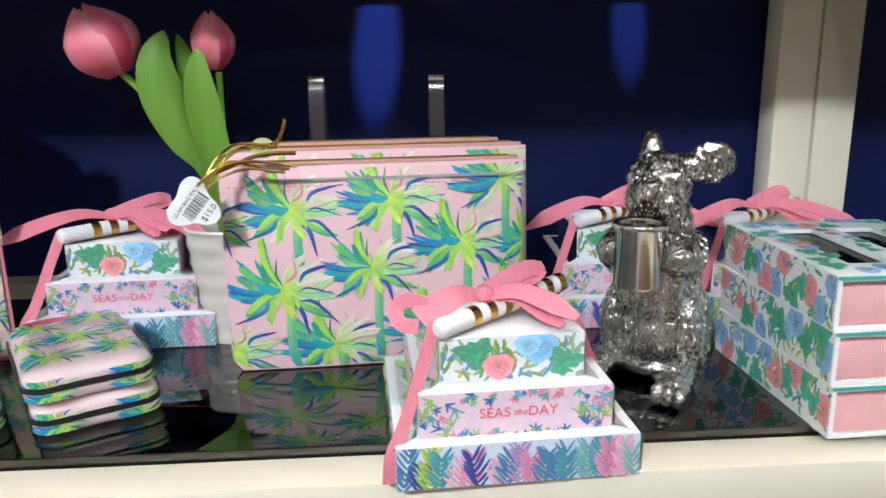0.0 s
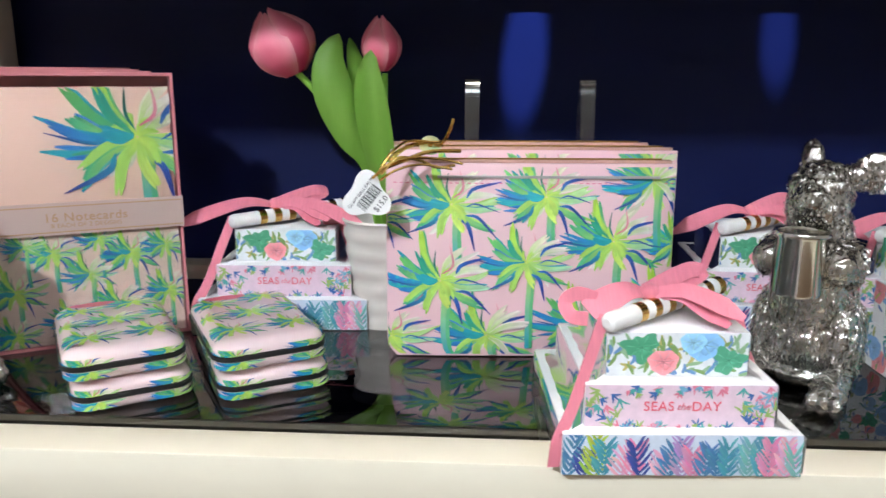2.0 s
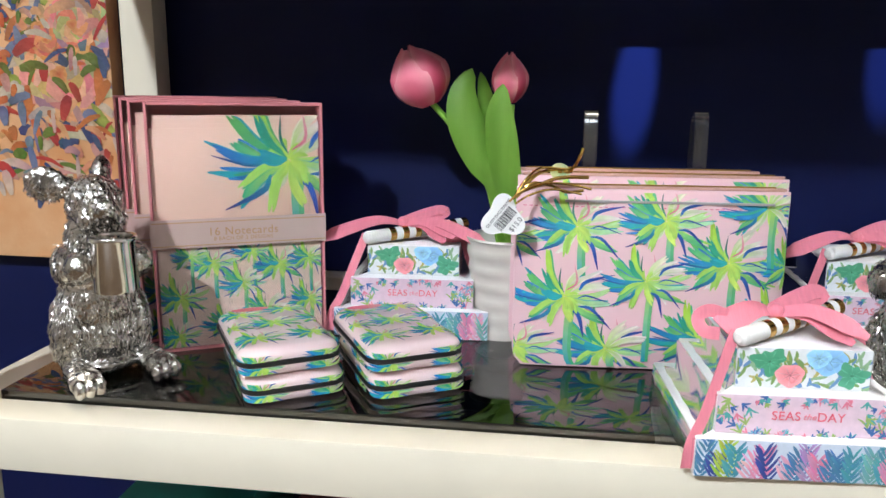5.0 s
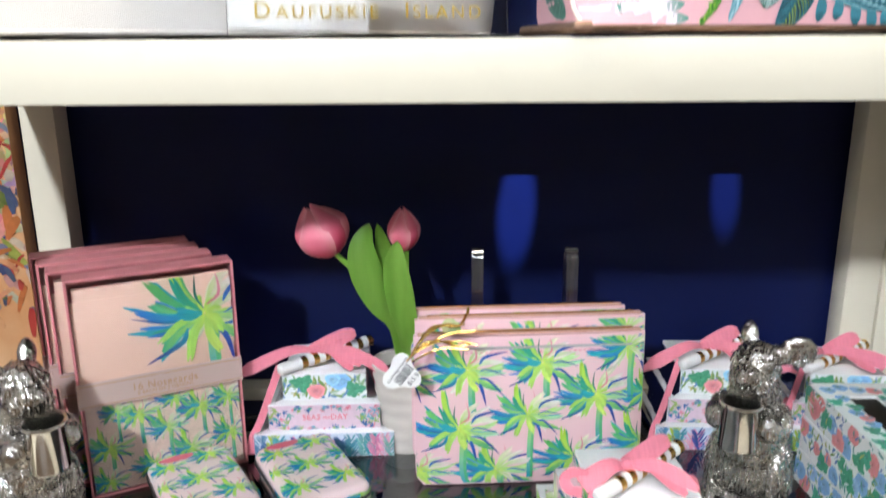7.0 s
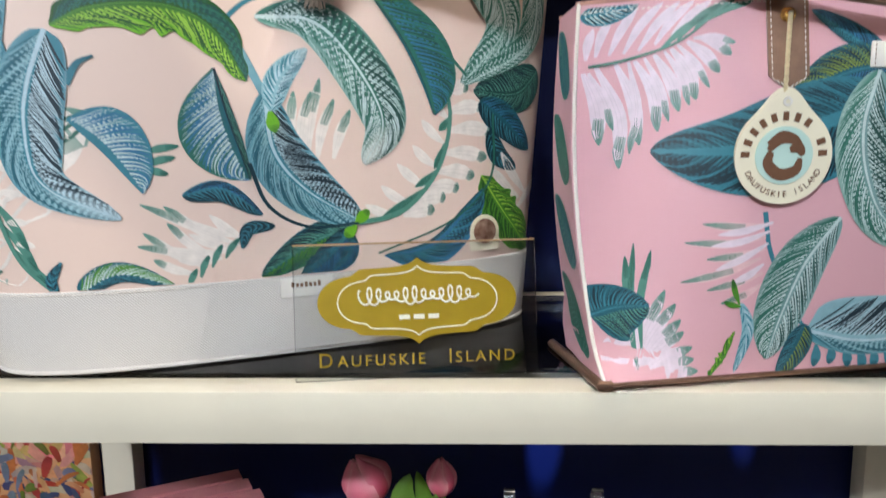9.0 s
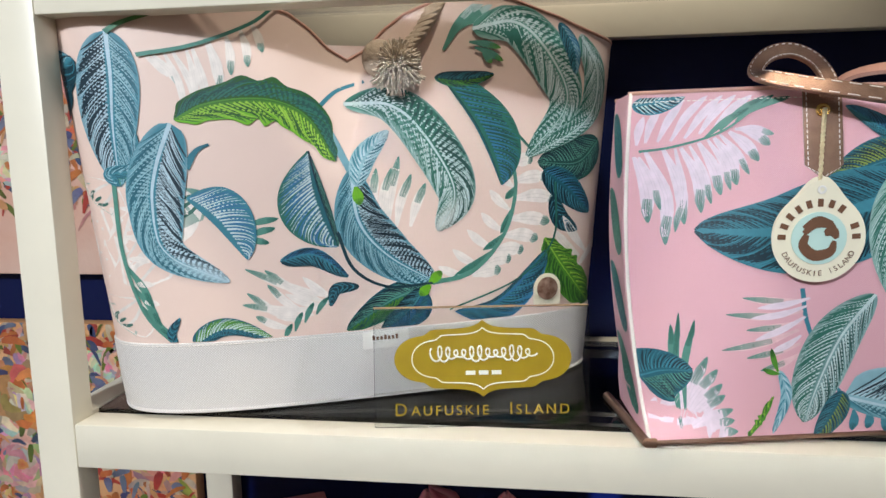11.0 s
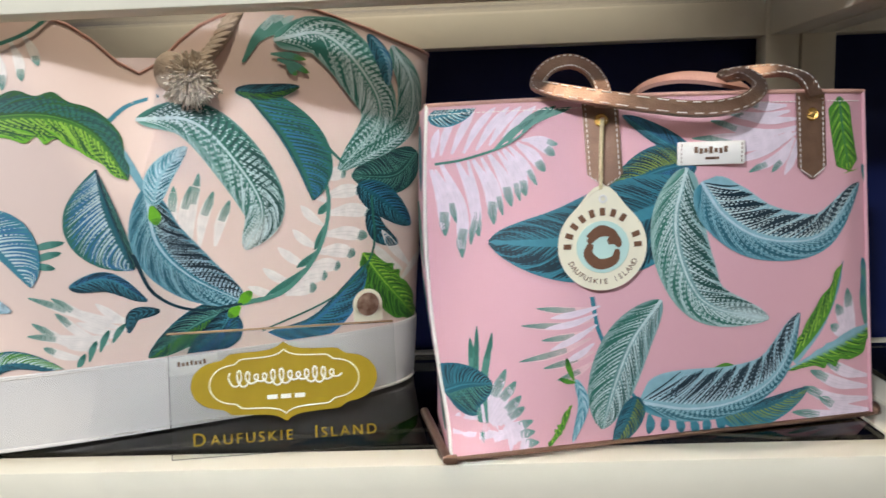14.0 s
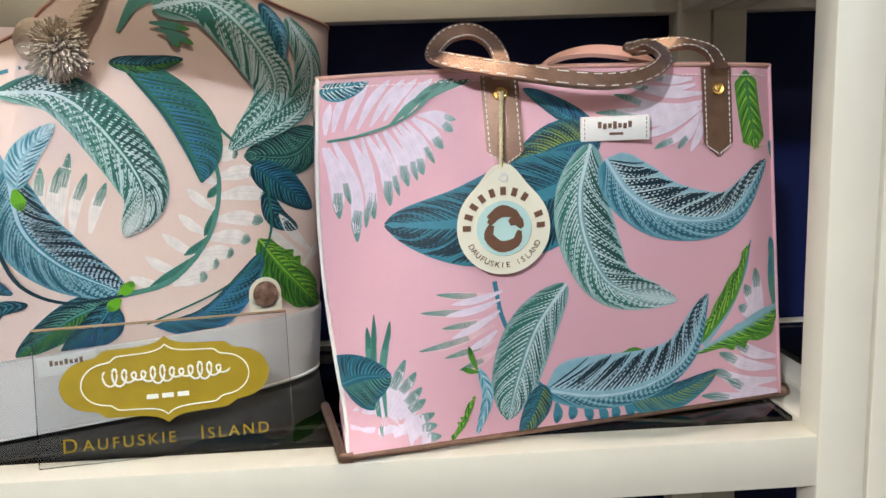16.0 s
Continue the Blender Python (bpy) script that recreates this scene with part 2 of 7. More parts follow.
def tube(points, radius, seg=8, bm=None, flat=1.0, up=(0, 0, 1), ends=True):
    """A bent rod through points; flat < 1 presses it into a strap."""
    bm = bm or bmesh.new()
    pts = [Vector(p) for p in points]
    rings = []
    for i, p in enumerate(pts):
        d = (pts[min(i + 1, len(pts) - 1)] - pts[max(i - 1, 0)]).normalized()
        side = d.cross(Vector(up))
        side = side.normalized() if side.length > 1e-4 else Vector((1, 0, 0))
        top = side.cross(d).normalized()
        r = radius[i] if isinstance(radius, (list, tuple)) else radius
        rings.append([bm.verts.new(p + side * r * math.cos(2 * math.pi * k / seg) + top * r * flat * math.sin(2 * math.pi * k / seg)) for k in range(seg)])
    for a, b in zip(rings, rings[1:]):
        for k in range(seg):
            bm.faces.new((a[k], a[(k + 1) % seg], b[(k + 1) % seg], b[k]))
    if ends:
        bm.faces.new(rings[0][::-1])
        bm.faces.new(rings[-1])
    return bm


def spline(ctrl, n=24):
    """Points of a smooth curve through the control points."""
    c = [Vector(p) for p in ctrl]
    c = [c[0] * 2 - c[1]] + c + [c[-1] * 2 - c[-2]]
    out = []
    spans = len(c) - 3
    for k in range(n + 1):
        s = k / n * spans
        i = min(int(s), spans - 1)
        t = s - i
        a, b, d, e = c[i:i + 4]
        out.append(0.5 * (2 * b + (d - a) * t + (2 * a - 5 * b + 4 * d - e) * t * t + (3 * b - a - 3 * d + e) * t ** 3))
    return out


def ball(c, r, bm, turn=(0, 0, 0), seg=14):
    own = bmesh.new()
    bmesh.ops.create_uvsphere(own, u_segments=seg, v_segments=seg // 2 + 2, radius=1.0, matrix=pose(*c, *turn) @ Matrix.Diagonal((*r, 1)))
    return join(bm, own)


def ribbon(points, width, bm=None, thick=0.0007, up=(0, 0, 1), widths=None):
    """A thin band through points, with its width across `up`-free side."""
    bm = bm or bmesh.new()
    pts = [Vector(p) for p in points]
    rows = []
    for i, p in enumerate(pts):
        d = (pts[min(i + 1, len(pts) - 1)] - pts[max(i - 1, 0)]).normalized()
        side = d.cross(Vector(up))
        side = side.normalized() if side.length > 1e-4 else Vector((1, 0, 0))
        nrm = side.cross(d).normalized()
        w = (widths[i] if widths else width) / 2
        rows.append([bm.verts.new(p + side * sx * w + nrm * sn * thick / 2) for sx, sn in ((-1, -1), (1, -1), (1, 1), (-1, 1))])
    for a, b in zip(rows, rows[1:]):
        for k in range(4):
            bm.faces.new((a[k], a[(k + 1) % 4], b[(k + 1) % 4], b[k]))
    bm.faces.new(rows[0][::-1])
    bm.faces.new(rows[-1])
    return bm


def lettering(name, text, size, m, mat, parent, spread=1.0, width=1.0, depth=0.0002, align="CENTER", shear=0.0):
    """Words in the built-in font, as a thin mesh under its thing; m is in the thing's space, facing its -y when upright."""
    cu = bpy.data.curves.new("words", "FONT")
    cu.body, cu.size, cu.align_x, cu.align_y, cu.extrude, cu.space_character, cu.shear = text, size, align, "CENTER", depth, spread, shear
    tmp = new("words", cu)
    me = bpy.data.meshes.new_from_object(tmp.evaluated_get(bpy.context.evaluated_depsgraph_get()))
    bpy.data.objects.remove(tmp)
    bpy.data.curves.remove(cu)
    me.transform(Matrix.Diagonal((width, 1, 1, 1)))
    me.materials.clear()
    me.materials.append(mat)
    ob = new(name, me)
    ob.parent = parent
    ob.matrix_local = m
    return ob


class Print:
    """Brush strokes and leaves laid on a surface; place(u, v, h) gives the point h above it."""

    def __init__(self, place, step=0.000006, base=0.0002, clip=None):
        self.level, self.fixed = 0, None
        self.place, self.step, self.base, self.count, self.clip = place, step, base, 0, clip
        self.verts, self.faces, self.cols = [], [], []

    def grid(self, rows, colors):
        """rows of (u, v) points and a colour for each."""
        h = self.base + (self.fixed if self.fixed is not None else self.step * (self.count % 300))
        self.count += 1
        start, n = len(self.verts), len(rows[0])
        for row, cr in zip(rows, colors):
            for (u, v), c in zip(row, cr):
                if self.clip:
                    u, v = min(max(u, self.clip[0]), self.clip[1]), min(max(v, self.clip[2]), self.clip[3])
                self.verts.append(self.place(u, v, h))
                self.cols.append((*c, 1.0))
        for i in range(len(rows) - 1):
            for k in range(n - 1):
                a = start + i * n + k
                self.faces.append((a, a + 1, a + n + 1, a + n))

    def stroke(self, pts, width, c0, c1, edge=None, profile=None, n=7):
        """One brush stroke: colour runs from c0 to c1, its edges may be darker."""
        line = spline([(x, y, 0) for x, y in pts], n)
        rows, cols = [], []
        for i, p in enumerate(line):
            t = i / n
            d = (line[min(i + 1, n)] - line[max(i - 1, 0)])
            d = d.normalized() if d.length > 1e-9 else Vector((1, 0, 0))
            s = Vector((-d.y, d.x, 0))
            w = width * (profile(t) if profile else max(math.sin(math.pi * min(1, 0.12 + 0.80 * t)), 0.05) ** 0.7)
            c = [a + (b - a) * t for a, b in zip(c0, c1)]
            if edge:
                e = [a + (b - a) * min(1, 0.35 + 0.65 * t) for a, b in zip(c0, edge)]
                rows.append([(p + s * w * k)[:2] for k in (-1, -0.35, 0.4, 1)])
                cols.append([e, c, c, [a * 0.92 for a in c]])
            else:
                rows.append([(p + s * w * k)[:2] for k in (-1, 1)])
                cols.append([c, c])
        self.grid(rows, cols)

    def blob(self, u, v, ru, rv, col, rim=None, n=14, wobble=0.15, rnd=random):
        ring = []
        for k in range(n + 1):
            a = 2 * math.pi * k / n
            f = 1 + wobble * math.sin(3 * a + u * 40) + wobble * 0.6 * math.sin(7 * a + v * 90)
            ring.append((u + ru * f * math.cos(a), v + rv * f * math.sin(a)))
        self.grid([[(u, v)] * (n + 1), ring], [[col] * (n + 1), [rim or col] * (n + 1)])

    def leaf(self, spine, width, base, rim, rib, ribs=22, slant=0.55, ribw=0.0030, mid=None, tip=None, notch=0.0, one=0, peak=0.45, base2=None, rib2=None, band=0):
        """A long tropical leaf with a mid rib and many slanting veins. one: 1 or -1 draws that half alone."""
        self.level += 1
        self.fixed = 0.00004 * self.level
        n = 48
        line = spline([(x, y, 0) for x, y in spine], n)
        sides = []
        for i, p in enumerate(line):
            t = i / n
            d = (line[min(i + 1, n)] - line[max(i - 1, 0)]).normalized()
            s = Vector((-d.y, d.x * 1.0, 0))
            w = width * (math.sin(math.pi * t ** (math.log(0.5) / math.log(peak)) * 0.985) ** 0.75 if 0 < t < 1 else 0.01)
            sides.append((p, s, d, w))
        rows, cols = [], []
        for i, (p, s, d, w) in enumerate(sides):
            t = i / n
            cut = 1 - notch * (0.5 + 0.5 * math.sin(i * 1.3)) * (0.6 + 0.4 * math.sin(i * 3.1))
            b = [x + (y - x) * max(0, t - 0.55) / 0.45 for x, y in zip(base, tip)] if tip else base
            left, right = (1.0 if one >= 0 else 0.04), (1.0 if one <= 0 else 0.04)
            b2 = base2 or b
            rows.append([(p + s * w * cut * f * left)[:2] for f in (1, 0.75, 0.5, 0.25)] + [p[:2]] + [(p - s * w * cut * f * right)[:2] for f in (0.25, 0.5, 0.75, 1)])
            cols.append([rim, rim, b, b, b, b2, b2, rim, rim] if band else [rim, b, b, b, b, b2, b2, b2, base2 or rim])
        self.grid(rows, cols)
        ribs = int(ribs * (1.0 if band else 1.5))
        ribw *= 0.68 if band else 1.0
        self.fixed += 0.00003
        for k in range(ribs):
            t = (k + 0.6) / (ribs + 0.4)
            i = min(int(t * n), n - 1)
            p, s, d, w = sides[i]
            j = min(n, i + int(n * 0.19) + 1)
            for sg in ((1, -1) if one == 0 else (one,)):
                q = sides[j][0] + sides[j][1] * sg * sides[j][3] * ((0.58 if band else 0.80) + 0.12 * ((k * 3) % 4) / 3)
                m = (p + q) / 2 + d * w * 0.08
                self.stroke([p[:2], m[:2], q[:2]], ribw * (0.8 + 0.4 * ((k * 5) % 3) / 2) * (1.5 if base2 and sg > 0 else 1), rib if sg > 0 or not rib2 else rib2, rib if sg > 0 or not rib2 else rib2, n=9, profile=lambda x: 1 - 0.7 * x)
        self.fixed += 0.00003
        if mid:
            self.stroke([x[0][:2] for x in sides[::4]], ribw * (2.2 if band else 1.6), mid, mid, n=40, profile=lambda x: 1.1 - 0.8 * x)
        self.fixed = None

    def blade(self, spine, wl, wr, left, right, mid, ribs=24, peak=0.45, dark=0, wavy=0.0, tip=None, blunt=0):
        """A painted leaf: (ground, light vein, dark vein) for its two halves, of half widths wl and wr."""
        self.level += 1
        n = 56
        line = spline([(x, y, 0) for x, y in spine], n)
        power = math.log(0.5) / math.log(peak)

        def swell(t):
            if blunt:
                return min(1, 6 * t, 9 * (1 - t)) + 0.001
            return max(0.004, math.sin(math.pi * min(max(t, 0), 1) ** power)) ** 0.56

        def at(t, k, over=0.0):
            """A point at t along the spine, k from -1 (right edge) to 1 (left edge)."""
            q = min(max(t, 0), 1) * n
            i = min(int(q), n - 1)
            p = line[i].lerp(line[i + 1], q - i)
            d = (line[min(i + 2, n)] - line[max(i - 1, 0)]).normalized()
            w = (wl if k > 0 else wr) * swell(t)
            if wavy and abs(k) > 0.6:
                w *= 1 - wavy * (0.5 + 0.5 * math.sin(t * 31 + 2 * math.sin(t * 13)))
            return (p.x - d.y * k * w, p.y + d.x * k * w)

        ks = (1, 0.9, 0.6, 0.3, 0, -0.3, -0.6, -0.9, -1)
        fade = lambda c, t: [a + (b - a) * max(0, t - 0.72) / 0.28 for a, b in zip(c, tip)] if tip else c
        self.fixed = 0.00004 * self.level
        rim_l = left[1] if dark else left[0]
        rim_r = right[1] if dark else right[0]
        rows, cols = [], []
        for i in range(n + 1):
            t = i / n
            rows.append([at(t, k) for k in ks])
            cl, cr = fade(left[0], t), fade(right[0], t)
            el = [a * 0.65 + b * 0.35 for a, b in zip(cl, rim_l)]
            er = [a * 0.65 + b * 0.35 for a, b in zip(cr, rim_r)]
            cols.append([el, cl, cl, cl, cl, cr, cr, er, er])
        self.grid(rows, cols)
        self.fixed += 0.000012
        span = 0.16
        for sg, width, (ground, light, deep) in ((1, wl, left), (-1, wr, right)):
            if width < 0.008:
                continue
            for k in range(ribs * 2):
                t = (k + 0.5 + 0.25 * math.sin(k * 2.3)) / (ribs * 2) * 0.93
                reach = 0.97 - 0.16 * ((k * 7) % 5) / 5
                is_deep = k % 2 == 0
                heavy = is_deep and dark and sg * (wl - wr) >= 0
                lead = span * (0.75 + 0.5 * swell(t))
                pts = [at(t + lead * f, sg * (0.05 + (reach - 0.05) * f ** 0.85)) for f in (0.06, 0.36, 0.68, 1.0)]
                w = (0.0050 if heavy else 0.0027 if is_deep else 0.0024) * (0.75 + 0.5 * ((k * 3) % 4) / 3) * (0.5 + 0.5 * swell(t))
                c = fade(deep if is_deep else light, t)
                self.stroke(pts, w, c, c, n=8, profile=(lambda x: max(0.05, math.sin(math.pi * (0.06 + 0.88 * x)) ** 0.6)) if is_deep else (lambda x: 1 - 0.8 * x))
        self.fixed += 0.000012
        if mid:
            self.stroke([at(q / 10, 0) for q in range(11)], 0.0042 if dark else 0.0024, mid, mid, n=40, profile=lambda x: 1.1 - 0.9 * x)
        self.fixed = None

    def fan(self, roots, ends, width, col, tip, bend=0.05, tipfrom=0.66):
        """Separate feather fingers of a palm frond, each from its root to its end, with a coloured tip."""
        self.level += 1
        for k, (r, e) in enumerate(zip(roots, ends)):
            a, b = Vector((*r, 0)), Vector((*e, 0))
            d = b - a
            side = Vector((-d.y, d.x, 0)) * bend * (1 if k % 2 else 0.7)
            mid = a.lerp(b, 0.5) + side
            self.fixed = 0.00004 * self.level + 0.000004 * (k % 3)
            self.stroke([a[:2], mid[:2], b[:2]], width * 1.25, col, col, n=12, profile=lambda x: 0.3 + 0.7 * min(1, x / 0.45) if x < 0.7 else max(0.04, 1 - (x - 0.7) / 0.3) ** 0.6)
            self.fixed += 0.000014
            shade = [q * 0.90 for q in col]
            for off in (-0.35, 0.3):
                o = Vector((-d.y, d.x, 0)).normalized() * width * off
                self.stroke([(a + o * 0.4)[:2], (mid + o)[:2], (a.lerp(b, 0.9) + side * 0.3 + o)[:2]], width * 0.07, shade, shade, n=6)
            if tip:
                f0 = tipfrom + 0.08 * ((k * 3) % 4) / 4
                p0 = a.lerp(b, f0) + side * 4 * f0 * (1 - f0)
                p1 = a.lerp(b, (f0 + 1) / 2) + side * (1 - f0)
                self.stroke([p0[:2], p1[:2], b.lerp(a, -0.02)[:2]], width * 1.02, [q * 0.5 + w * 0.5 for q, w in zip(col, tip)], tip, n=8, profile=lambda x: 0.8 + 0.2 * x if x < 0.45 else max(0.03, 1 - (x - 0.45) / 0.55) ** 0.55)
                for off in (-0.4, 0.0, 0.4):
                    o = Vector((-d.y, d.x, 0)).normalized() * width * off
                    self.stroke([(p0 + o)[:2], (p1 + o * 0.9)[:2], (p1.lerp(b, 0.75) + o * 0.4)[:2]], width * 0.08, [q * 0.6 for q in tip], [q * 0.55 for q in tip], n=5)
        self.fixed = None

    def make(self, name, parent, mat, label=""):
        me = bpy.data.meshes.new(name)
        me.from_pydata([tuple(v) for v in self.verts], [], self.faces)
        layer = me.color_attributes.new("Col", "FLOAT_COLOR", "POINT")
        layer.data.foreach_set("color", [x for c in self.cols for x in c])
        me.materials.append(mat)
        ob = new(name, me)
        ob.parent = parent
        if label:
            tagged(ob, label)
        return ob


LIME, GREEN, TEAL, BLUE, NAVYC = (0.42, 0.70, 0.14), (0.06, 0.44, 0.21), (0.02, 0.36, 0.47), (0.03, 0.20, 0.56), (0.03, 0.025, 0.27)
PALE, HOT, YEL = (0.82, 0.74, 0.60), (0.75, 0.16, 0.28), (0.60, 0.78, 0.13)


def palm(pr, cx, cy, s, rnd, trunk=0.0, aspect=1.0):
    """A brush-painted palm head: green to blue on one side, lime and pale on the other, navy edges."""
    def ray(angle, length, w, c0, c1, edge=None, bend=0.10, start=0.04, blunt=True):
        a = radians(angle + rnd.uniform(-4, 4))
        L = s * length * rnd.uniform(0.94, 1.06)
        dx, dy = math.cos(a) * L, math.sin(a) * L
        px, py = -dy * bend, dx * bend
        if not blunt:
            pr.stroke([(cx + dx * start, cy + dy * start), (cx + dx * 0.5 + px, cy + dy * 0.5 + py), (cx + dx, cy + dy)], s * w * 0.9, c0, c1, edge, profile=lambda t: max(0.12, math.sin(math.pi * (0.1 + 0.85 * t))))
            return
        ux, uy = -math.sin(a), math.cos(a)
        for k, off in enumerate((-0.62, 0.62, -0.2, 0.25)):
            f = rnd.uniform(0.80, 1.06)
            o = s * w * 0.72 * off
            tint = rnd.uniform(0.82, 1.18)
            end = [min(1, q * tint) for q in (edge if edge and k == (0 if bend > 0 else 1) else c1)]
            mid = [p_ * 0.45 + q * 0.55 for p_, q in zip(c0, end)]
            pts = [(cx + dx * start, cy + dy * start), (cx + dx * 0.5 * f + px + ux * o, cy + dy * 0.5 * f + py + uy * o), (cx + dx * f + ux * o, cy + dy * f + uy * o)]
            pr.stroke(pts, s * w * 0.36, mid if k < 2 else c0, end, profile=lambda t: 0.5 + 0.5 * min(1, t / 0.4) if t < 0.84 else max(0.3, 1 - (t - 0.84) / 0.16))
    deep = (0.015, 0.30, 0.22)
    if trunk > 0:
        pr.stroke([(cx + s * 0.10, cy - s * 0.1), (cx + s * 0.06, cy - trunk * 0.5), (cx + s * 0.09, cy - trunk)], s * 0.05, LIME, TEAL, profile=lambda t: 1)
        pr.stroke([(cx + s * 0.18, cy - s * 0.2), (cx + s * 0.14, cy - trunk * 0.5), (cx + s * 0.17, cy - trunk)], s * 0.035, (0.20, 0.55, 0.22), GREEN, profile=lambda t: 1)
    white = (0.86, 0.74, 0.72)
    for a, L, w, c1 in ((58, 0.80, 0.09, PALE), (40, 0.86, 0.08, white), (16, 0.92, 0.10, white), (-46, 0.70, 0.08, white), (232, 0.68, 0.08, white)):
        ray(a, L, w, LIME, c1)
    for a, L, w, c0, c1, e in ((143, 0.98, 0.115, GREEN, (0.16, 0.55, 0.14), TEAL), (158, 0.86, 0.10, LIME, GREEN, BLUE), (171, 1.05, 0.095, TEAL, BLUE, TEAL), (186, 1.08, 0.10, GREEN, TEAL, BLUE), (197, 0.88, 0.085, TEAL, BLUE, GREEN), (112, 1.0, 0.105, LIME, (0.42, 0.66, 0.07), GREEN), (128, 0.74, 0.09, GREEN, deep, LIME)):
        ray(a, L, w, c0, c1, e)
    for a, L, w, c1, e in ((10, 1.02, 0.085, (0.50, 0.74, 0.34), LIME), (-3, 0.98, 0.085, (0.40, 0.70, 0.48), TEAL), (-30, 1.02, 0.095, GREEN, LIME), (222, 0.90, 0.11, GREEN, TEAL), (212, 0.80, 0.08, LIME, GREEN), (246, 0.70, 0.09, LIME, None), (-70, 0.62, 0.08, (0.62, 0.78, 0.16), None)):
        ray(a, L, w, LIME, c1, e, -0.08)
    for a, L, w in ((27, 1.05, 0.040), (-37, 1.10, 0.036), (216, 1.05, 0.045), (-62, 1.0, 0.045), (-8, 0.9, 0.02), (178, 1.0, 0.025)):
        ray(a, L, w, BLUE if a < 100 else TEAL, NAVYC, start=0.30, blunt=False)
    for k in range(8):
        ray(45 * k + 15, 0.30, 0.045, YEL, LIME)
    ray(170, 0.42, 0.11, (0.03, 0.42, 0.40), TEAL, start=0.1)
    ray(98, 0.62, 0.022, deep, (0.05, 0.12, 0.10), start=0.15, blunt=False)
    ray(74, 0.70, 0.026, HOT, (0.82, 0.36, 0.42), bend=-0.2, start=0.2, blunt=False)
    ray(-58, 0.42, 0.08, YEL, LIME)

# ---- the shop around the shelf ----


def slab(name, label, dims, mat):
    return tagged(finish(name, box(*dims), mat, smooth=False), label, "", "", "structure")


slab("wall_north", "navy blue painted wall behind the shelves", (-2.6, 2.6, WALL_Y, WALL_Y + 0.12, 0, CEIL), M_NAVY)
# South and side walls and the ceiling are unseen, added to enclose the light.
slab("wall_south", "plain beige shop wall, unseen, added to close the room", (-2.6, 2.6, -3.12, -3.0, 0, CEIL), M_WALL)
slab("wall_west", "plain beige shop wall, unseen, added to close the room", (-2.72, -2.6, -3.12, WALL_Y + 0.12, 0, CEIL), M_WALL)
slab("wall_east", "plain beige shop wall, unseen, added to close the room", (2.6, 2.72, -3.12, WALL_Y + 0.12, 0, CEIL), M_WALL)
slab("floor", "dark oak shop floor", (-2.72, 2.72, -3.12, WALL_Y + 0.12, -0.1, 0), M_FLOOR)
slab("ceiling", "white plaster shop ceiling, unseen, added to close the room", (-2.72, 2.72, -3.12, WALL_Y + 0.12, CEIL, CEIL + 0.1), M_CEIL)

# ---- the two shelf units ----
XL, XR, YF, YB = -0.573, 0.352, 0.370, 0.735
POST, DEEP = 0.040, 0.032
LOW, UP, TOP = 0.920, 1.373, 1.801
GLASS_LOW, GLASS_UP = 0.926, 1.376


def shelf_unit(x0, x1, label):
    """A lacquered frame of four posts with rails and smoked glass shelves; x0, x1 are the inner faces of its posts."""
    unit = thing("display_shelf", label, "shelf", "display shelves", pose((x0 + x1) / 2, YF, 0))
    cx = (x0 + x1) / 2
    a, b = x0 - cx, x1 - cx
    d = YB - YF
    for px in (a - POST, b):
        for py in (0.0, d - DEEP):
            part("post", box(px, px + POST, py, py + DEEP, 0, 1.95, 0.0015), M_CREAM, unit)
    for z, g in ((0.42, 0.432), (LOW, GLASS_LOW), (UP, GLASS_UP), (TOP, TOP + 0.004)):
        h = 0.044
        part("front_rail", box(a, b, 0.001, 0.036, z - h, z, 0.0015), M_CREAM, unit)
        top = 0.957 if z == LOW else z
        part("back_rail", box(a, b, d - DEEP + 0.001, d - 0.001, top - (0.016 if z == LOW else h), top, 0.0015), M_CREAM, unit)
        for sx in (a - POST + 0.001, b + 0.004):
            part("side_rail", box(sx, sx + POST - 0.005, DEEP, d - DEEP, z - h, z + 0.001, 0.0015), M_CREAM, unit)
        part("glass_panel", box(a + 0.002, b - 0.002, 0.038, d - DEEP - 0.004, z - 0.004, g, 0.0008), M_CLEARGLASS if z == TOP else M_TINTED if z == UP else M_SMOKE, unit, "clear glass panel" if z == TOP else "smoked glass panel")
    return unit


shelf_unit(XL, XR, "cream lacquered display shelf with smoked glass panels")
shelf_unit(XR + 2 * POST + 0.003, XR + 2 * POST + 0.003 + (XR - XL), "cream lacquered display shelf standing beside the other")

# ---- lower shelf: pouches ----


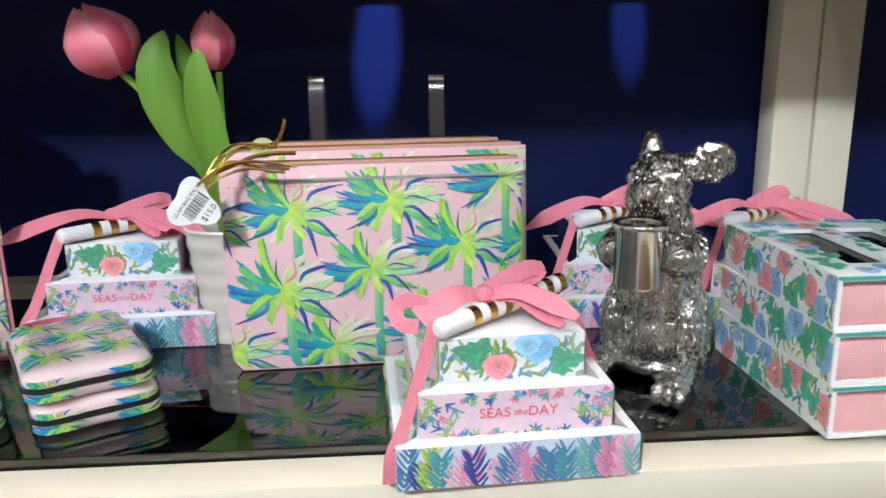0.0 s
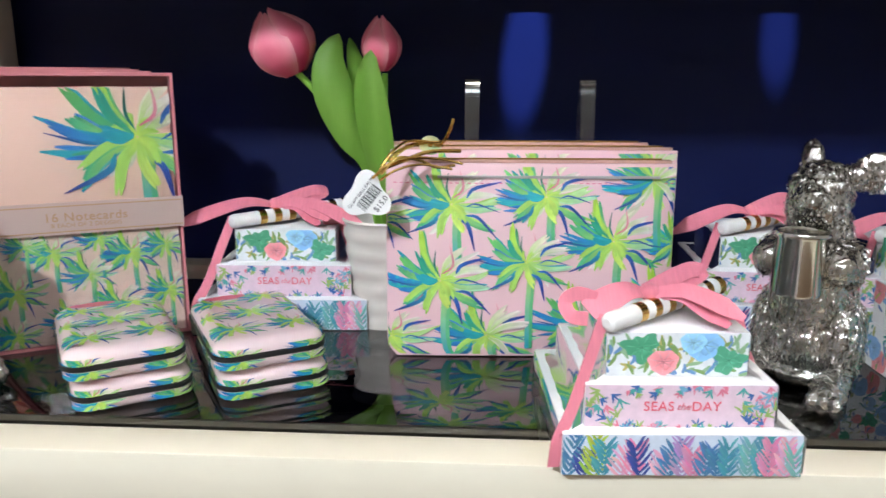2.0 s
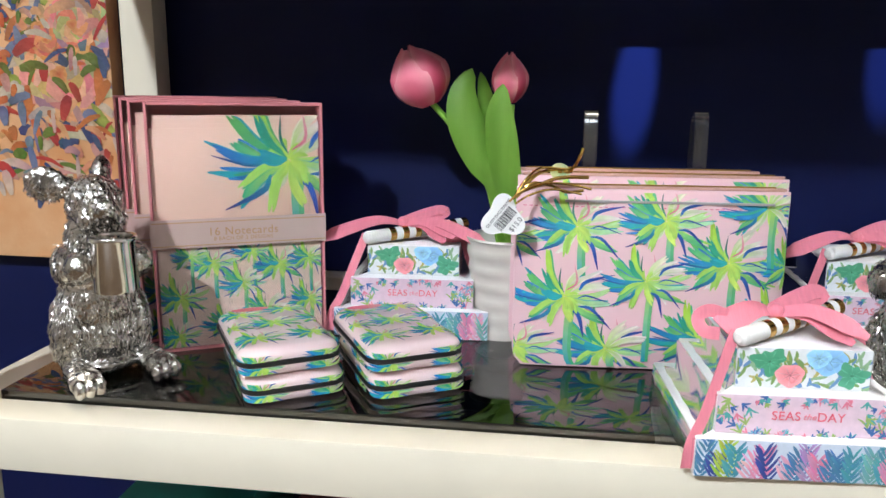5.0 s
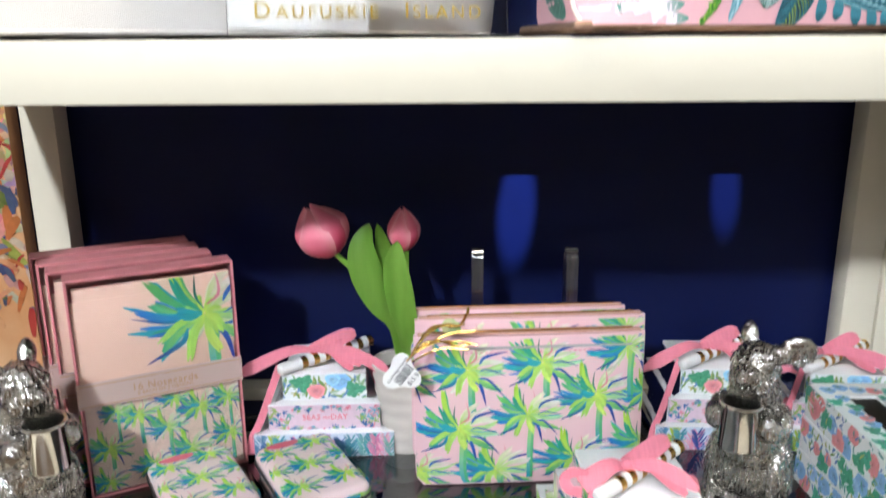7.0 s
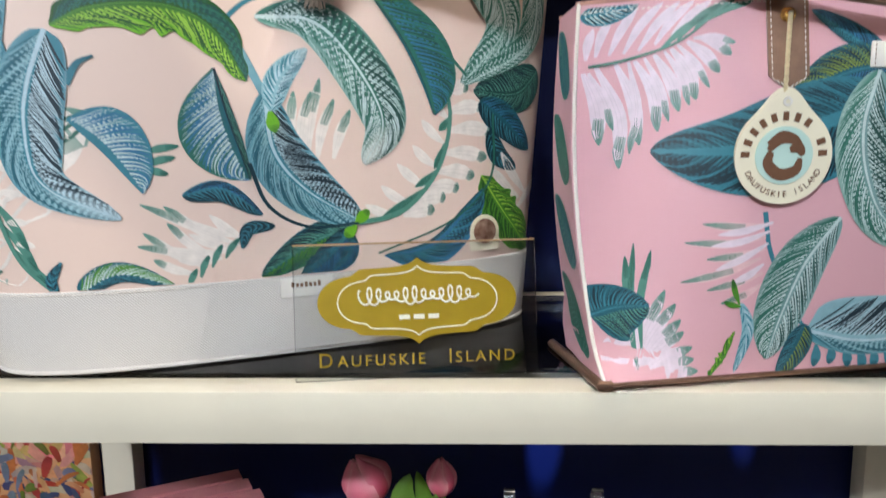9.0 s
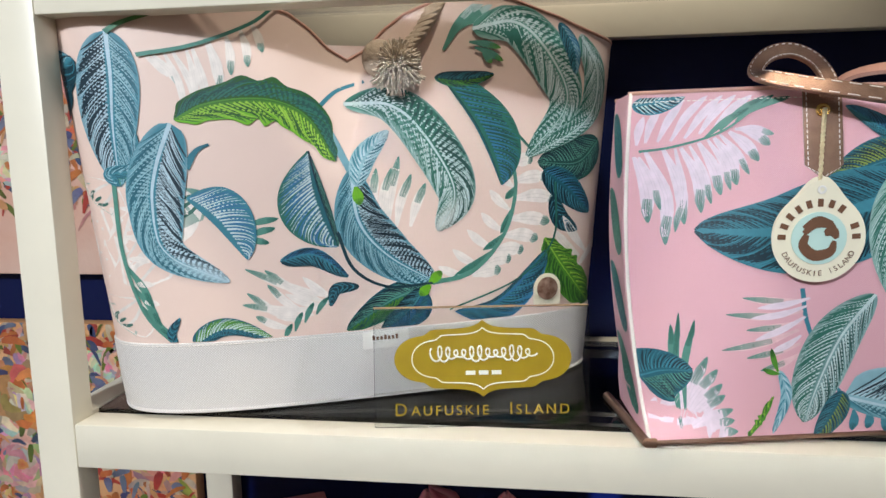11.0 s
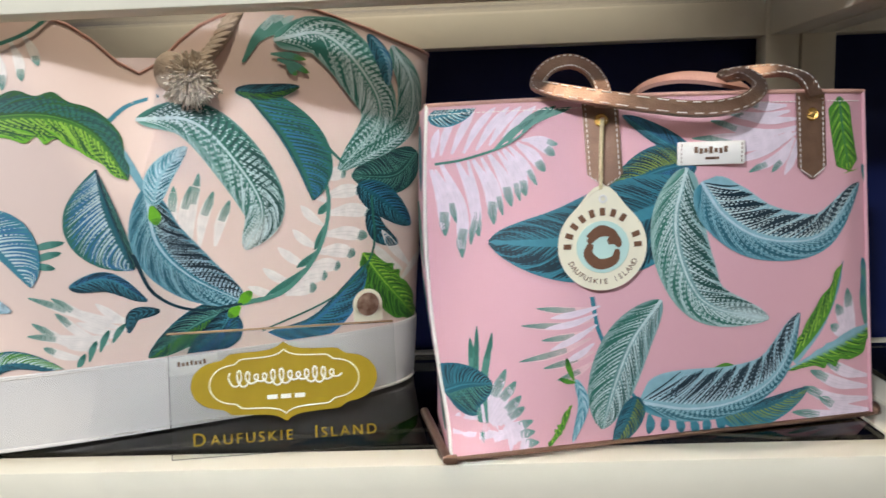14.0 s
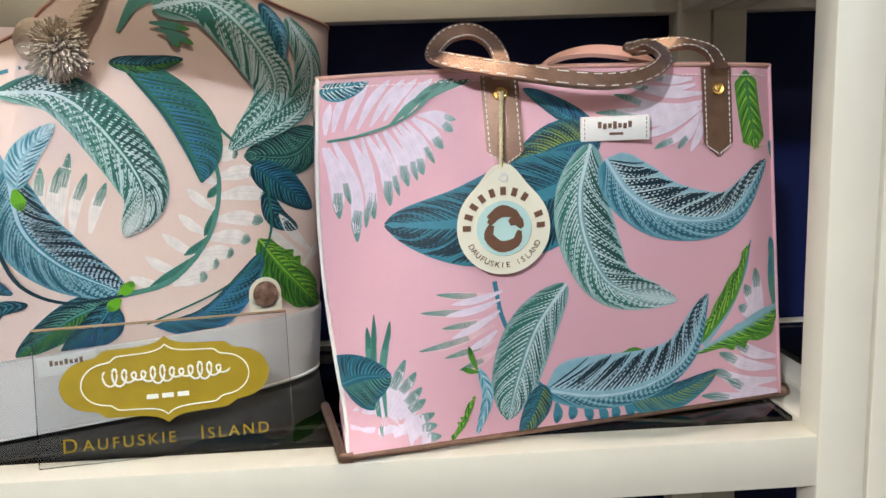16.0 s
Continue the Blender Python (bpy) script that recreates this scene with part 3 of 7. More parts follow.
def pouch(m, label, rnd_seed, full=True):
    W, H = 0.232, 0.172
    t = thing("zip_pouch", label, "pouch", "stacked pouches", m)

    def bulge(x, z):
        u, v = x / W + 0.5, z / H
        return 0.003 + 0.016 * max(math.sin(math.pi * min(max(u, 0), 1)), 0) ** 0.45 * max(math.sin(math.pi * min(max(v * 0.94 + 0.02, 0), 1)), 0) ** 0.55

    def inset(z):
        v = z / H
        return 0.008 * max(0, 0.06 - v) / 0.06 + 0.0

    bm = bmesh.new()
    nx, nz = 28, 22
    sheets = []
    for side in (-1, 1):
        rows = []
        for j in range(nz + 1):
            z = H * j / nz
            row = []
            for i in range(nx + 1):
                x = (i / nx - 0.5) * (W - 2 * inset(z))
                row.append(bm.verts.new((x, side * bulge(x, z), z)))
            rows.append(row)
        sheets.append(rows)
        for j in range(nz):
            for i in range(nx):
                f = (rows[j][i], rows[j][i + 1], rows[j + 1][i + 1], rows[j + 1][i])
                bm.faces.new(f if side < 0 else f[::-1])
    f, b = sheets
    rim_f = f[0] + [r[-1] for r in f[1:]] + f[-1][-2::-1] + [r[0] for r in f[-2:0:-1]]
    rim_b = b[0] + [r[-1] for r in b[1:]] + b[-1][-2::-1] + [r[0] for r in b[-2:0:-1]]
    for k in range(len(rim_f)):
        n = (k + 1) % len(rim_f)
        bm.faces.new((rim_f[n], rim_f[k], rim_b[k], rim_b[n]))
    part("body", bm, M_PINK, t)
    pr = Print(lambda x, z, h: Vector((x * (1 - 2 * inset(z) / W), -bulge(x, z) - h, z)), clip=(-W / 2 + 0.001, W / 2 - 0.001, 0.002, H * 0.985))
    rnd = random.Random(rnd_seed)
    for u, v, s, trunk in ((0.225, 0.80, 1.0, 0.05), (0.545, 0.84, 0.95, 0.05), (0.915, 0.92, 0.92, 0.06), (0.187, 0.415, 1.05, 0.075), (0.480, 0.515, 0.88, 0.08), (0.780, 0.62, 1.0, 0.06), (0.015, 0.11, 0.86, 0.03), (0.350, 0.125, 1.0, 0.03), (0.690, 0.20, 0.95, 0.05), (0.99, 0.27, 0.95, 0.05), (-0.035, 0.74, 0.75, 0.05), (1.02, 0.60, 0.7, 0.05)):
        if full or v > 0.7:
            palm(pr, (u - 0.5) * W, v * H, 0.0425 * s, rnd, trunk)
    for k in range(46):
        x = -0.110 + k * 0.0049
        pr.stroke([(x, H * 0.905), (x + 0.0014, H * 0.905), (x + 0.0028, H * 0.905)], 0.0004, HOT, HOT, profile=lambda q: 1, n=2)
    pr.make("print", t, M_PRINT, "hand-painted palm tree print")
    zip_ = box(-0.075, 0.10, -bulge(0, H * 0.93) - 0.0018, -bulge(0, H * 0.93) - 0.0006, H * 0.93, H * 0.943, 0.0)
    part("zip_tape", zip_, material("grey_zip", (0.45, 0.43, 0.42), 0.4, metal=0.4) if rnd_seed == 1 else M_TANLEATHER, t, "silver zip")
    part("top_edge", box(-W / 2 + 0.004, W / 2 - 0.004, -0.0045, 0.0045, H, H + 0.003, 0.001), M_TANLEATHER, t, "tan zip edge")
    part("zip_teeth", box(-W / 2 + 0.012, W / 2 - 0.012, -0.0012, 0.0012, H + 0.0028, H + 0.0042), M_GOLD, t, "gold zip teeth", smooth=False)
    return t


pouch(pose(-0.0410, 0.547, GLASS_LOW + 0.001, -2, 0, 4.0) @ Matrix.Diagonal((1.015, 1, 0.940, 1)), "pink pouch printed with bright green and blue palm trees", 1)
pouch(pose(-0.0370, 0.570, GLASS_LOW + 0.001, -4, 0, 4.0) @ Matrix.Diagonal((1.045, 0.8, 0.985, 1)), "pink palm-print pouch standing behind the front one", 2, False)
pouch(pose(-0.0480, 0.592, GLASS_LOW + 0.001, -4, 0, 4.0) @ Matrix.Diagonal((1.00, 0.7, 0.995, 1)), "pink palm-print pouch at the back of the row", 3, False)


def easel(m):
    t = thing("acrylic_easel", "clear acrylic display easel behind the pouches", "easel", "acrylic easels", m)
    path = spline([(0, 0.06, 0.0), (0, 0.045, 0.10), (0, 0.036, 0.205), (0, 0.030, 0.222), (0, 0.018, 0.224), (0, 0.012, 0.20), (0, 0.006, 0.10), (0, 0, 0.0)], 40)
    part("strip", ribbon(path, 0.013, thick=0.004, up=(0, 1, 0.01)), M_HOOK, t)
    part("foot", box(-0.0065, 0.0065, -0.05, 0.06, 0.0, 0.004, 0.001), M_HOOK, t)
    return t


easel(pose(-0.0915, 0.622, GLASS_LOW))
easel(pose(0.0125, 0.622, GLASS_LOW))


def price_tag(m):
    t = thing("price_tag", "white heart-shaped paper price tag on gold cord", "price tag", "", m)
    ring = []
    for k in range(48):
        a = 2 * math.pi * k / 48
        r = 0.0165 * (1 + 0.22 * math.cos(3 * (a - math.pi / 2)) )
        ring.append((r * math.cos(a), r * math.sin(a)))
    bm = bmesh.new()
    f = bm.faces.new([bm.verts.new((x, 0, z)) for x, z in ring])
    ext = bmesh.ops.extrude_face_region(bm, geom=[f])
    bmesh.ops.translate(bm, vec=(0, 0.0006, 0), verts=[v for v in ext["geom"] if isinstance(v, bmesh.types.BMVert)])
    part("card", bm, M_WHITECARD, t, smooth=False)
    r70 = pose(0, 0, 0, 0, -52, 0)
    lettering("wording", "GLAM BAG PALMS", 0.0038, r70 @ pose(0, -0.0004, 0.0050) @ pose(0, 0, 0, 90, 0, 0), M_DARKINK, t)
    lettering("price", "$15.0", 0.0062, r70 @ pose(0.002, -0.0004, -0.0120) @ pose(0, 0, 0, 90, 0, 0), M_DARKINK, t)
    bars = bmesh.new()
    rnd = random.Random(4)
    x = -0.010
    while x < 0.010:
        w = rnd.choice((0.0004, 0.0007, 0.0011))
        box(x, x + w, -0.0006, -0.0003, -0.0065, 0.0025, bm=bars)
        x += w + rnd.choice((0.0004, 0.0007))
    bmesh.ops.transform(bars, matrix=r70, verts=bars.verts[:])
    part("barcode", bars, M_DARKINK, t, smooth=False)
    return t


price_tag(pose(-0.168, 0.500, 1.068, -8, 0, 4))
cord = thing("gold_cord", "gold elastic cord looped round the pouch zips", "cord", "", pose(0, 0, 0))
for pts, r in (([(-0.163, 0.497, 1.082), (-0.152, 0.497, 1.092), (-0.135, 0.506, 1.097), (-0.112, 0.514, 1.095), (-0.096, 0.512, 1.092)], 0.0011), ([(-0.160, 0.499, 1.084), (-0.150, 0.505, 1.100), (-0.138, 0.520, 1.108), (-0.118, 0.524, 1.107), (-0.108, 0.520, 1.110)], 0.0011), ([(-0.158, 0.500, 1.080), (-0.146, 0.498, 1.088), (-0.128, 0.505, 1.092), (-0.104, 0.51, 1.088)], 0.0010), ([(-0.156, 0.510, 1.088), (-0.140, 0.514, 1.094), (-0.122, 0.522, 1.100), (-0.098, 0.528, 1.100)], 0.0016), ([(-0.152, 0.512, 1.094), (-0.140, 0.522, 1.103), (-0.126, 0.530, 1.106), (-0.112, 0.532, 1.104)], 0.0015), ([(-0.158, 0.506, 1.084), (-0.146, 0.508, 1.096), (-0.130, 0.516, 1.094), (-0.116, 0.520, 1.088), (-0.102, 0.520, 1.090)], 0.0014), ([(-0.150, 0.52, 1.098), (-0.135, 0.53, 1.104), (-0.115, 0.53, 1.104), (-0.106, 0.525, 1.118), (-0.104, 0.525, 1.125)], 0.0014)):
    part("strand", tube(spline(pts, 16), r, 6), M_GOLD, cord)
disc = lathe([(0.002, -0.0006), (0.0085, -0.0006), (0.0085, 0.0006), (0.002, 0.0006)], 24)
bmesh.ops.transform(disc, matrix=pose(-0.122, 0.530, 1.104, 52, 0, 10), verts=disc.verts[:])
part("charm", disc, material("enamel_charm", (0.70, 0.62, 0.30), 0.4, var=0.4, scale=80, second=(0.25, 0.45, 0.2)), cord)

# ---- lower shelf: tulips ----
plant = thing("potted_tulips", "pink artificial tulips in a white ribbed pot", "potted plant", "", pose(-0.172, 0.625, GLASS_LOW))
prof = [(0.0, 0.0), (0.026, 0.0)]
for k in range(25):
    z = 0.10 * k / 24
    prof.append((0.027 + 0.011 * k / 24 + 0.0009 * math.sin(k * math.pi / 2.0), z))
prof += [(0.039, 0.101), (0.038, 0.103), (0.035, 0.101), (0.034, 0.085)]
part("pot", lathe(prof, 40), M_POT, plant)
part("soil", lathe([(0.0, 0.088), (0.02, 0.089), (0.0345, 0.086)], 24), M_SOIL, plant)


def tulip_head(base, tip_dir, size, spread, fat=0.5):
    """Six overlapping cupped petals."""
    bm = bmesh.new()
    layer = bm.verts.layers.float_color.new("Col")
    axis = Vector(tip_dir).normalized()
    rot = Vector((0, 0, 1)).rotation_difference(axis).to_matrix().to_4x4()
    for k in range(6):
        inner = k % 2
        ang = 2 * math.pi * k / 6 + 0.3
        rows = []
        for j in range(11):
            t = j / 10
            rad = size * fat * (math.sin(math.pi * (0.05 + 0.925 * t)) ** 0.60) * (0.93 if inner else 1.0) * (1 + spread * max(0, t - 0.6))
            half = 0.74 * (1 - max(0, t - 0.55) / 0.45 * 0.22)
            row = []
            for i in range(9):
                s = i / 4 - 1
                a = ang + s * half
                z = size * (t * (1.02 if inner else 0.97) - 0.10 * s * s * t)
                r = rad * (1 - 0.05 * s * s)
                v = bm.verts.new((r * math.cos(a), r * math.sin(a), z))
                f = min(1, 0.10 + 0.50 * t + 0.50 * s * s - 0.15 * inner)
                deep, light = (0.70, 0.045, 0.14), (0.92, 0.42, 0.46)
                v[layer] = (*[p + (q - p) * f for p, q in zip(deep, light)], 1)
                row.append(v)
            rows.append(row)
        for a, b in zip(rows, rows[1:]):
            for i in range(8):
                bm.faces.new((a[i], a[i + 1], b[i + 1], b[i]))
    bmesh.ops.transform(bm, matrix=Matrix.Translation(base) @ rot, verts=bm.verts[:])
    return bm


O = Vector((-0.172, 0.625, GLASS_LOW))


def rel(x, y, z):
    return tuple(Vector((x, y, z)) - O)


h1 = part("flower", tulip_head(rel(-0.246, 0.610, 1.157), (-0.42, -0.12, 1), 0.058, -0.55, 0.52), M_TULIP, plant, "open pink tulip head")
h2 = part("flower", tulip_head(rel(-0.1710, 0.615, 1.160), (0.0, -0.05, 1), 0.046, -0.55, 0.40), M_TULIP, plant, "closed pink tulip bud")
part("stem", tube(spline([rel(-0.176, 0.622, 1.015), rel(-0.190, 0.62, 1.08), rel(-0.222, 0.615, 1.132), rel(-0.246, 0.610, 1.160)], 14), 0.0030, 8), M_LEAF, plant)
part("stem", tube(spline([rel(-0.172, 0.625, 1.015), rel(-0.170, 0.62, 1.09), rel(-0.168, 0.615, 1.158)], 10), 0.0026, 8), M_LEAF, plant)


def tulip_leaf(pts, width, cup, up):
    line = spline(pts, 22)
    bm = bmesh.new()
    rows = []
    for i, p in enumerate(line):
        t = i / 22
        d = (line[min(i + 1, 22)] - line[max(i - 1, 0)]).normalized()
        s = d.cross(Vector(up)).normalized()
        n = s.cross(d)
        w = width * (math.sin(math.pi * (0.10 + 0.88 * t) ** 1.25) ** 0.8 if t < 1 else 0.0) + 0.0006
        rows.append([bm.verts.new(p + s * k * w - n * cup * w * (1 - k * k)) for k in (-1, -0.6, -0.2, 0.2, 0.6, 1)])
    for a, b in zip(rows, rows[1:]):
        for k in range(5):
            bm.faces.new((a[k], a[k + 1], b[k + 1], b[k]))
    bmesh.ops.solidify(bm, geom=bm.faces[:], thickness=0.0008)
    return bm


part("leaf", tulip_leaf([rel(-0.172, 0.618, 1.020), rel(-0.178, 0.605, 1.080), rel(-0.195, 0.600, 1.108), rel(-0.210, 0.598, 1.140), rel(-0.214, 0.600, 1.168), rel(-0.206, 0.604, 1.191)], 0.0172, -0.35, (0.25, -1, 0.15)), M_LEAF, plant)
part("leaf", tulip_leaf([rel(-0.166, 0.612, 1.020), rel(-0.167, 0.592, 1.070), rel(-0.174, 0.586, 1.115), rel(-0.178, 0.585, 1.150), rel(-0.1755, 0.584, 1.177)], 0.0150, -0.35, (-0.25, -1, 0.1)), M_LEAF, plant)
part("leaf", tulip_leaf([rel(-0.176, 0.632, 1.020), rel(-0.180, 0.628, 1.09), rel(-0.190, 0.620, 1.145), rel(-0.199, 0.616, 1.188)], 0.011, -0.3, (0.5, -1, 0.1)), M_LEAF, plant)

# ---- lower shelf: gift pads ----


def gift_pads(m, label, loose=False):
    """Three note pads in a stepped stack, wrapped in film, with a pen under a ribbon bow. Local front is -y."""
    t = thing("gift_note_pads", label, "note pad set", "gift note pad sets", m)
    sizes = ((0.146, 0.143, 0.0, 0.0275), (0.117, 0.115, 0.010, 0.028), (0.088, 0.086, 0.023, 0.029))
    rnd = random.Random(11)
    z = 0.0
    for level, (w, d, y, h) in enumerate(sizes):
        pad = part("pad", box(-w / 2, w / 2, y, y + d, z, z + h, 0.0006), M_PAPER, t, ("bottom pad with bright coral print", "middle pad lettered on its edge", "top pad with leaf and shell print")[level])
        pr = Print(lambda x, q, k, y=y: Vector((x, y - k, q)), step=0.000005, base=0.00015, clip=(-w / 2, w / 2, z + 0.0004, z + h - 0.0004))
        for p, lo, hi in ((pr, -w / 2, w / 2),):
            ground = ((0.66, 0.74, 0.85), (0.82, 0.62, 0.72), (0.82, 0.85, 0.87))[level]
            p.grid([[(lo, z), (hi, z)], [(lo, z + h), (hi, z + h)]], [[ground] * 2] * 2)
            if level == 0:
                for k in range(int(19 * (hi - lo) / 0.146)):
                    x = lo + (hi - lo) * (k + rnd.uniform(0.2, 0.8)) / int(19 * (hi - lo) / 0.146)
                    c = rnd.choice(((0.06, 0.28, 0.34), (0.66, 0.22, 0.36), (0.34, 0.46, 0.05), (0.10, 0.27, 0.50), (0.40, 0.26, 0.48), (0.03, 0.06, 0.26), (0.16, 0.40, 0.38), (0.70, 0.36, 0.48), (0.06, 0.20, 0.36)))
                    lean = rnd.uniform(-0.25, 0.25)
                    top = rnd.uniform(0.7, 1.05)
                    for k2 in range(rnd.randint(5, 8)):
                        f = k2 / 7 * top
                        q, xx = z + h * (f - 0.05), x + lean * h * f
                        L = 0.0078 * rnd.uniform(0.8, 1.2) * (1 - 0.35 * f)
                        for sg in (-1, 1):
                            p.stroke([(xx, q), (xx + sg * L * 0.45, q + h * 0.16), (xx + sg * L, q + h * rnd.uniform(0.26, 0.45))], rnd.uniform(0.0008, 0.0014), c, [min(1, a * rnd.uniform(0.9, 1.5) + 0.03) for a in c], n=4)
            elif level == 1:
                for k in range(int(105 * (hi - lo) / 0.117)):
                    x, q = rnd.uniform(lo, hi), z + h * rnd.choice((rnd.uniform(-0.1, 0.06), rnd.uniform(0.82, 1)))
                    if abs(x - (lo + hi) / 2) > 0.036 or p is not pr:
                        q = z + h * rnd.random()
                    c = rnd.choice(((0.80, 0.24, 0.34), (0.20, 0.45, 0.62), (0.10, 0.42, 0.40), (0.72, 0.42, 0.55), (0.06, 0.16, 0.42), (0.35, 0.5, 0.15)))
                    a = rnd.uniform(0.3, 2.8) * (1 if q < z + h * 0.5 else -1)
                    L = rnd.uniform(0.004, 0.009) * (1 if abs(x - (lo + hi) / 2) > 0.036 or p is not pr else 0.7)
                    for f in (-0.5, 0, 0.5):
                        p.stroke([(x, q), (x + math.cos(a + f) * L * 0.5, q + math.sin(a + f) * L * 0.5), (x + math.cos(a + f * 1.4) * L, q + math.sin(a + f * 1.4) * L)], 0.0007, c, c, n=3)
            else:
                for k in range(110):
                    x, q = rnd.uniform(lo, hi), z + h * rnd.uniform(0.02, 0.72)
                    c = rnd.choice(((0.22, 0.36, 0.12), (0.15, 0.30, 0.55), (0.30, 0.48, 0.28), (0.50, 0.45, 0.15)))
                    a = rnd.uniform(0.2, 2.9)
                    L = rnd.uniform(0.006, 0.011)
                    p.stroke([(x, q), (x + math.cos(a) * L * 0.5 + 0.001, q + math.sin(a) * L * 0.5), (x + math.cos(a) * L, q + math.sin(a) * L)], 0.0012, c, c, n=4)
                span = hi - lo
                for u, v, r, c in ((0.24, 0.66, 0.0105, (0.06, 0.32, 0.17)), (0.68, 0.72, 0.0115, (0.20, 0.42, 0.72)), (0.86, 0.38, 0.0095, (0.07, 0.34, 0.20)), (0.40, 0.34, 0.0095, (0.78, 0.24, 0.27)), (0.60, 0.78, 0.008, (0.25, 0.5, 0.78))):
                    green = c[1] > c[2] and c[1] > c[0]
                    p.blob(lo + span * u, z + h * v, r, r * 0.85, c, [min(1, a * (1.1 if green else 1.5) + 0.02) for a in c], n=44, wobble=0.24 if green else 0.07)
                    p.blob(lo + span * u + r * 0.15, z + h * v - r * 0.1, r * 0.5, r * 0.4, [min(1, a * 1.5 + 0.03) for a in c], c, n=20, wobble=0.2)
                    for s in range(7):
                        a = s * 0.9 + u * 5
                        p.stroke([(lo + span * u, z + h * v), (lo + span * u + math.cos(a) * r * 0.5, z + h * v + math.sin(a) * r * 0.4), (lo + span * u + math.cos(a) * r * 0.95, z + h * v + math.sin(a) * r * 0.8)], 0.00035, [x * 0.6 for x in c], [min(1, x * 1.7 + 0.08) for x in c], n=3)
        pr.make("print", pad, M_PRINT_MATT)
        if level == 1:
            for word, x, s, sh in (("SEAS", -0.0135, 0.0088, 0.0), ("the", 0.0015, 0.0062, 0.35), ("DAY", 0.0155, 0.0088, 0.0)):
                lettering("wording", word, s, pose(x, y - 0.0012, z + h * 0.50) @ pose(0, 0, 0, 90, 0, 0), M_CORALINK if word != "the" else M_RIBBON, pad, spread=1.05, shear=sh)
        z += h
    for sx in (-1, 1):
        film = bmesh.new()
        pts = []
        for (w, d, y, h), q in zip(sizes, (0.0, 0.0275, 0.0555)):
            pts.append((sx * (w / 2 + 0.0012), y, y + d, q + 0.0, q + h))
        prev = None
        for (x, ya, yb, z0, z1) in pts:
            for zz in (z0 + 0.002, z1 - 0.002):
                row = [film.verts.new((x + sx * 0.0008 * math.sin(9 * k + zz * 300), ya + (yb - ya) * k / 8, zz)) for k in range(9)]
                if prev:
                    for k in range(8):
                        film.faces.new((prev[k], prev[k + 1], row[k + 1], row[k]))
                prev = row
        part("wrapper", film, M_FILM, t, "crinkled clear film wrapper", angle=180)
    ztop = z
    pen = part("pen", tube([(-0.0435, 0.020, ztop + 0.0075), (0.0455, 0.088, ztop + 0.0115)], 0.0064, 16), M_WHITECARD, t, "white pen with gold stripes")
    a, b = Vector((-0.0435, 0.020, ztop + 0.0075)), Vector((0.0455, 0.088, ztop + 0.0115))
    for k in range(7):
        f0 = 0.20 + k * 0.125
        part("stripe", tube([a.lerp(b, f0), a.lerp(b, f0 + 0.058)], 0.00655, 16), M_GOLD, pen)
    part("cap", tube([a.lerp(b, -0.035), a.lerp(b, -0.02), a.lerp(b, 0.0)], [0.003, 0.0055, 0.0064], 16), M_WHITECARD, pen)
    zb = ztop + 0.017
    part("ribbon_band", ribbon(spline([(-0.046, 0.026, zb - 0.007), (-0.055, 0.018, ztop - 0.014), (-0.067, 0.009, ztop - 0.046), (-0.0755, 0.003, 0.022), (-0.0775, 0.003, 0.004)], 26), 0.0080, up=(0.3, -1, 0.2)), M_RIBBON, t)
    part("ribbon_band", ribbon(spline([(0.030, 0.045, ztop + 0.001), (0.0455, 0.050, ztop + 0.001), (0.053, 0.052, ztop - 0.020), (0.066, 0.055, 0.036), (0.0765, 0.058, 0.012), (0.0768, 0.058, 0.002)], 22), 0.0075, up=(0.3, -1, 0.2)), M_RIBBON, t)
    flap = lambda a, b, c, n=20: [a + (b - a) * math.sin(math.pi * min(1, q / n / 0.8) / 2) if q / n < 0.8 else b + (c - b) * (q / n - 0.8) / 0.2 for q in range(n + 1)]
    if loose:
        part("bow", ribbon(spline([(-0.012, 0.050, zb), (-0.035, 0.036, zb + 0.005), (-0.062, 0.020, zb - 0.001), (-0.094, 0.004, zb - 0.013)], 20), 0.02, up=(0.1, -0.65, 0.8), widths=flap(0.006, 0.015, 0.002)), M_RIBBON, t, "pointed ribbon tail")
        part("bow", ribbon(spline([(-0.012, 0.050, zb), (0.020, 0.038, zb + 0.004), (0.048, 0.022, zb - 0.003), (0.074, 0.008, zb - 0.014)], 20), 0.02, up=(-0.1, -0.65, 0.8), widths=flap(0.006, 0.014, 0.002)), M_RIBBON, t, "pointed ribbon tail")
    else:
        part("bow", ribbon(spline([(-0.014, 0.050, zb), (-0.028, 0.043, zb + 0.004), (-0.042, 0.035, zb + 0.001), (-0.056, 0.028, zb - 0.005)], 20), 0.02, up=(0.1, -0.65, 0.8), widths=flap(0.007, 0.018, 0.014)), M_RIBBON, t, "flared ribbon loop")
        part("bow", ribbon(spline([(-0.050, 0.034, zb + 0.001), (-0.062, 0.035, zb + 0.004), (-0.0695, 0.034, zb - 0.001), (-0.066, 0.030, zb - 0.009), (-0.056, 0.027, zb - 0.010)], 20), 0.009, up=(0, -1, 0.1)), M_RIBBON, t, "curled ribbon loop")
    part("bow", ribbon(spline([(-0.014, 0.050, zb + 0.001), (0.003, 0.060, zb + 0.007), (0.020, 0.069, zb + 0.011), (0.026, 0.071, zb + 0.008), (0.010, 0.061, zb + 0.003), (-0.010, 0.052, zb)], 26), 0.012, up=(0, -0.7, 0.7)), M_RIBBON, t, "ribbon loop")
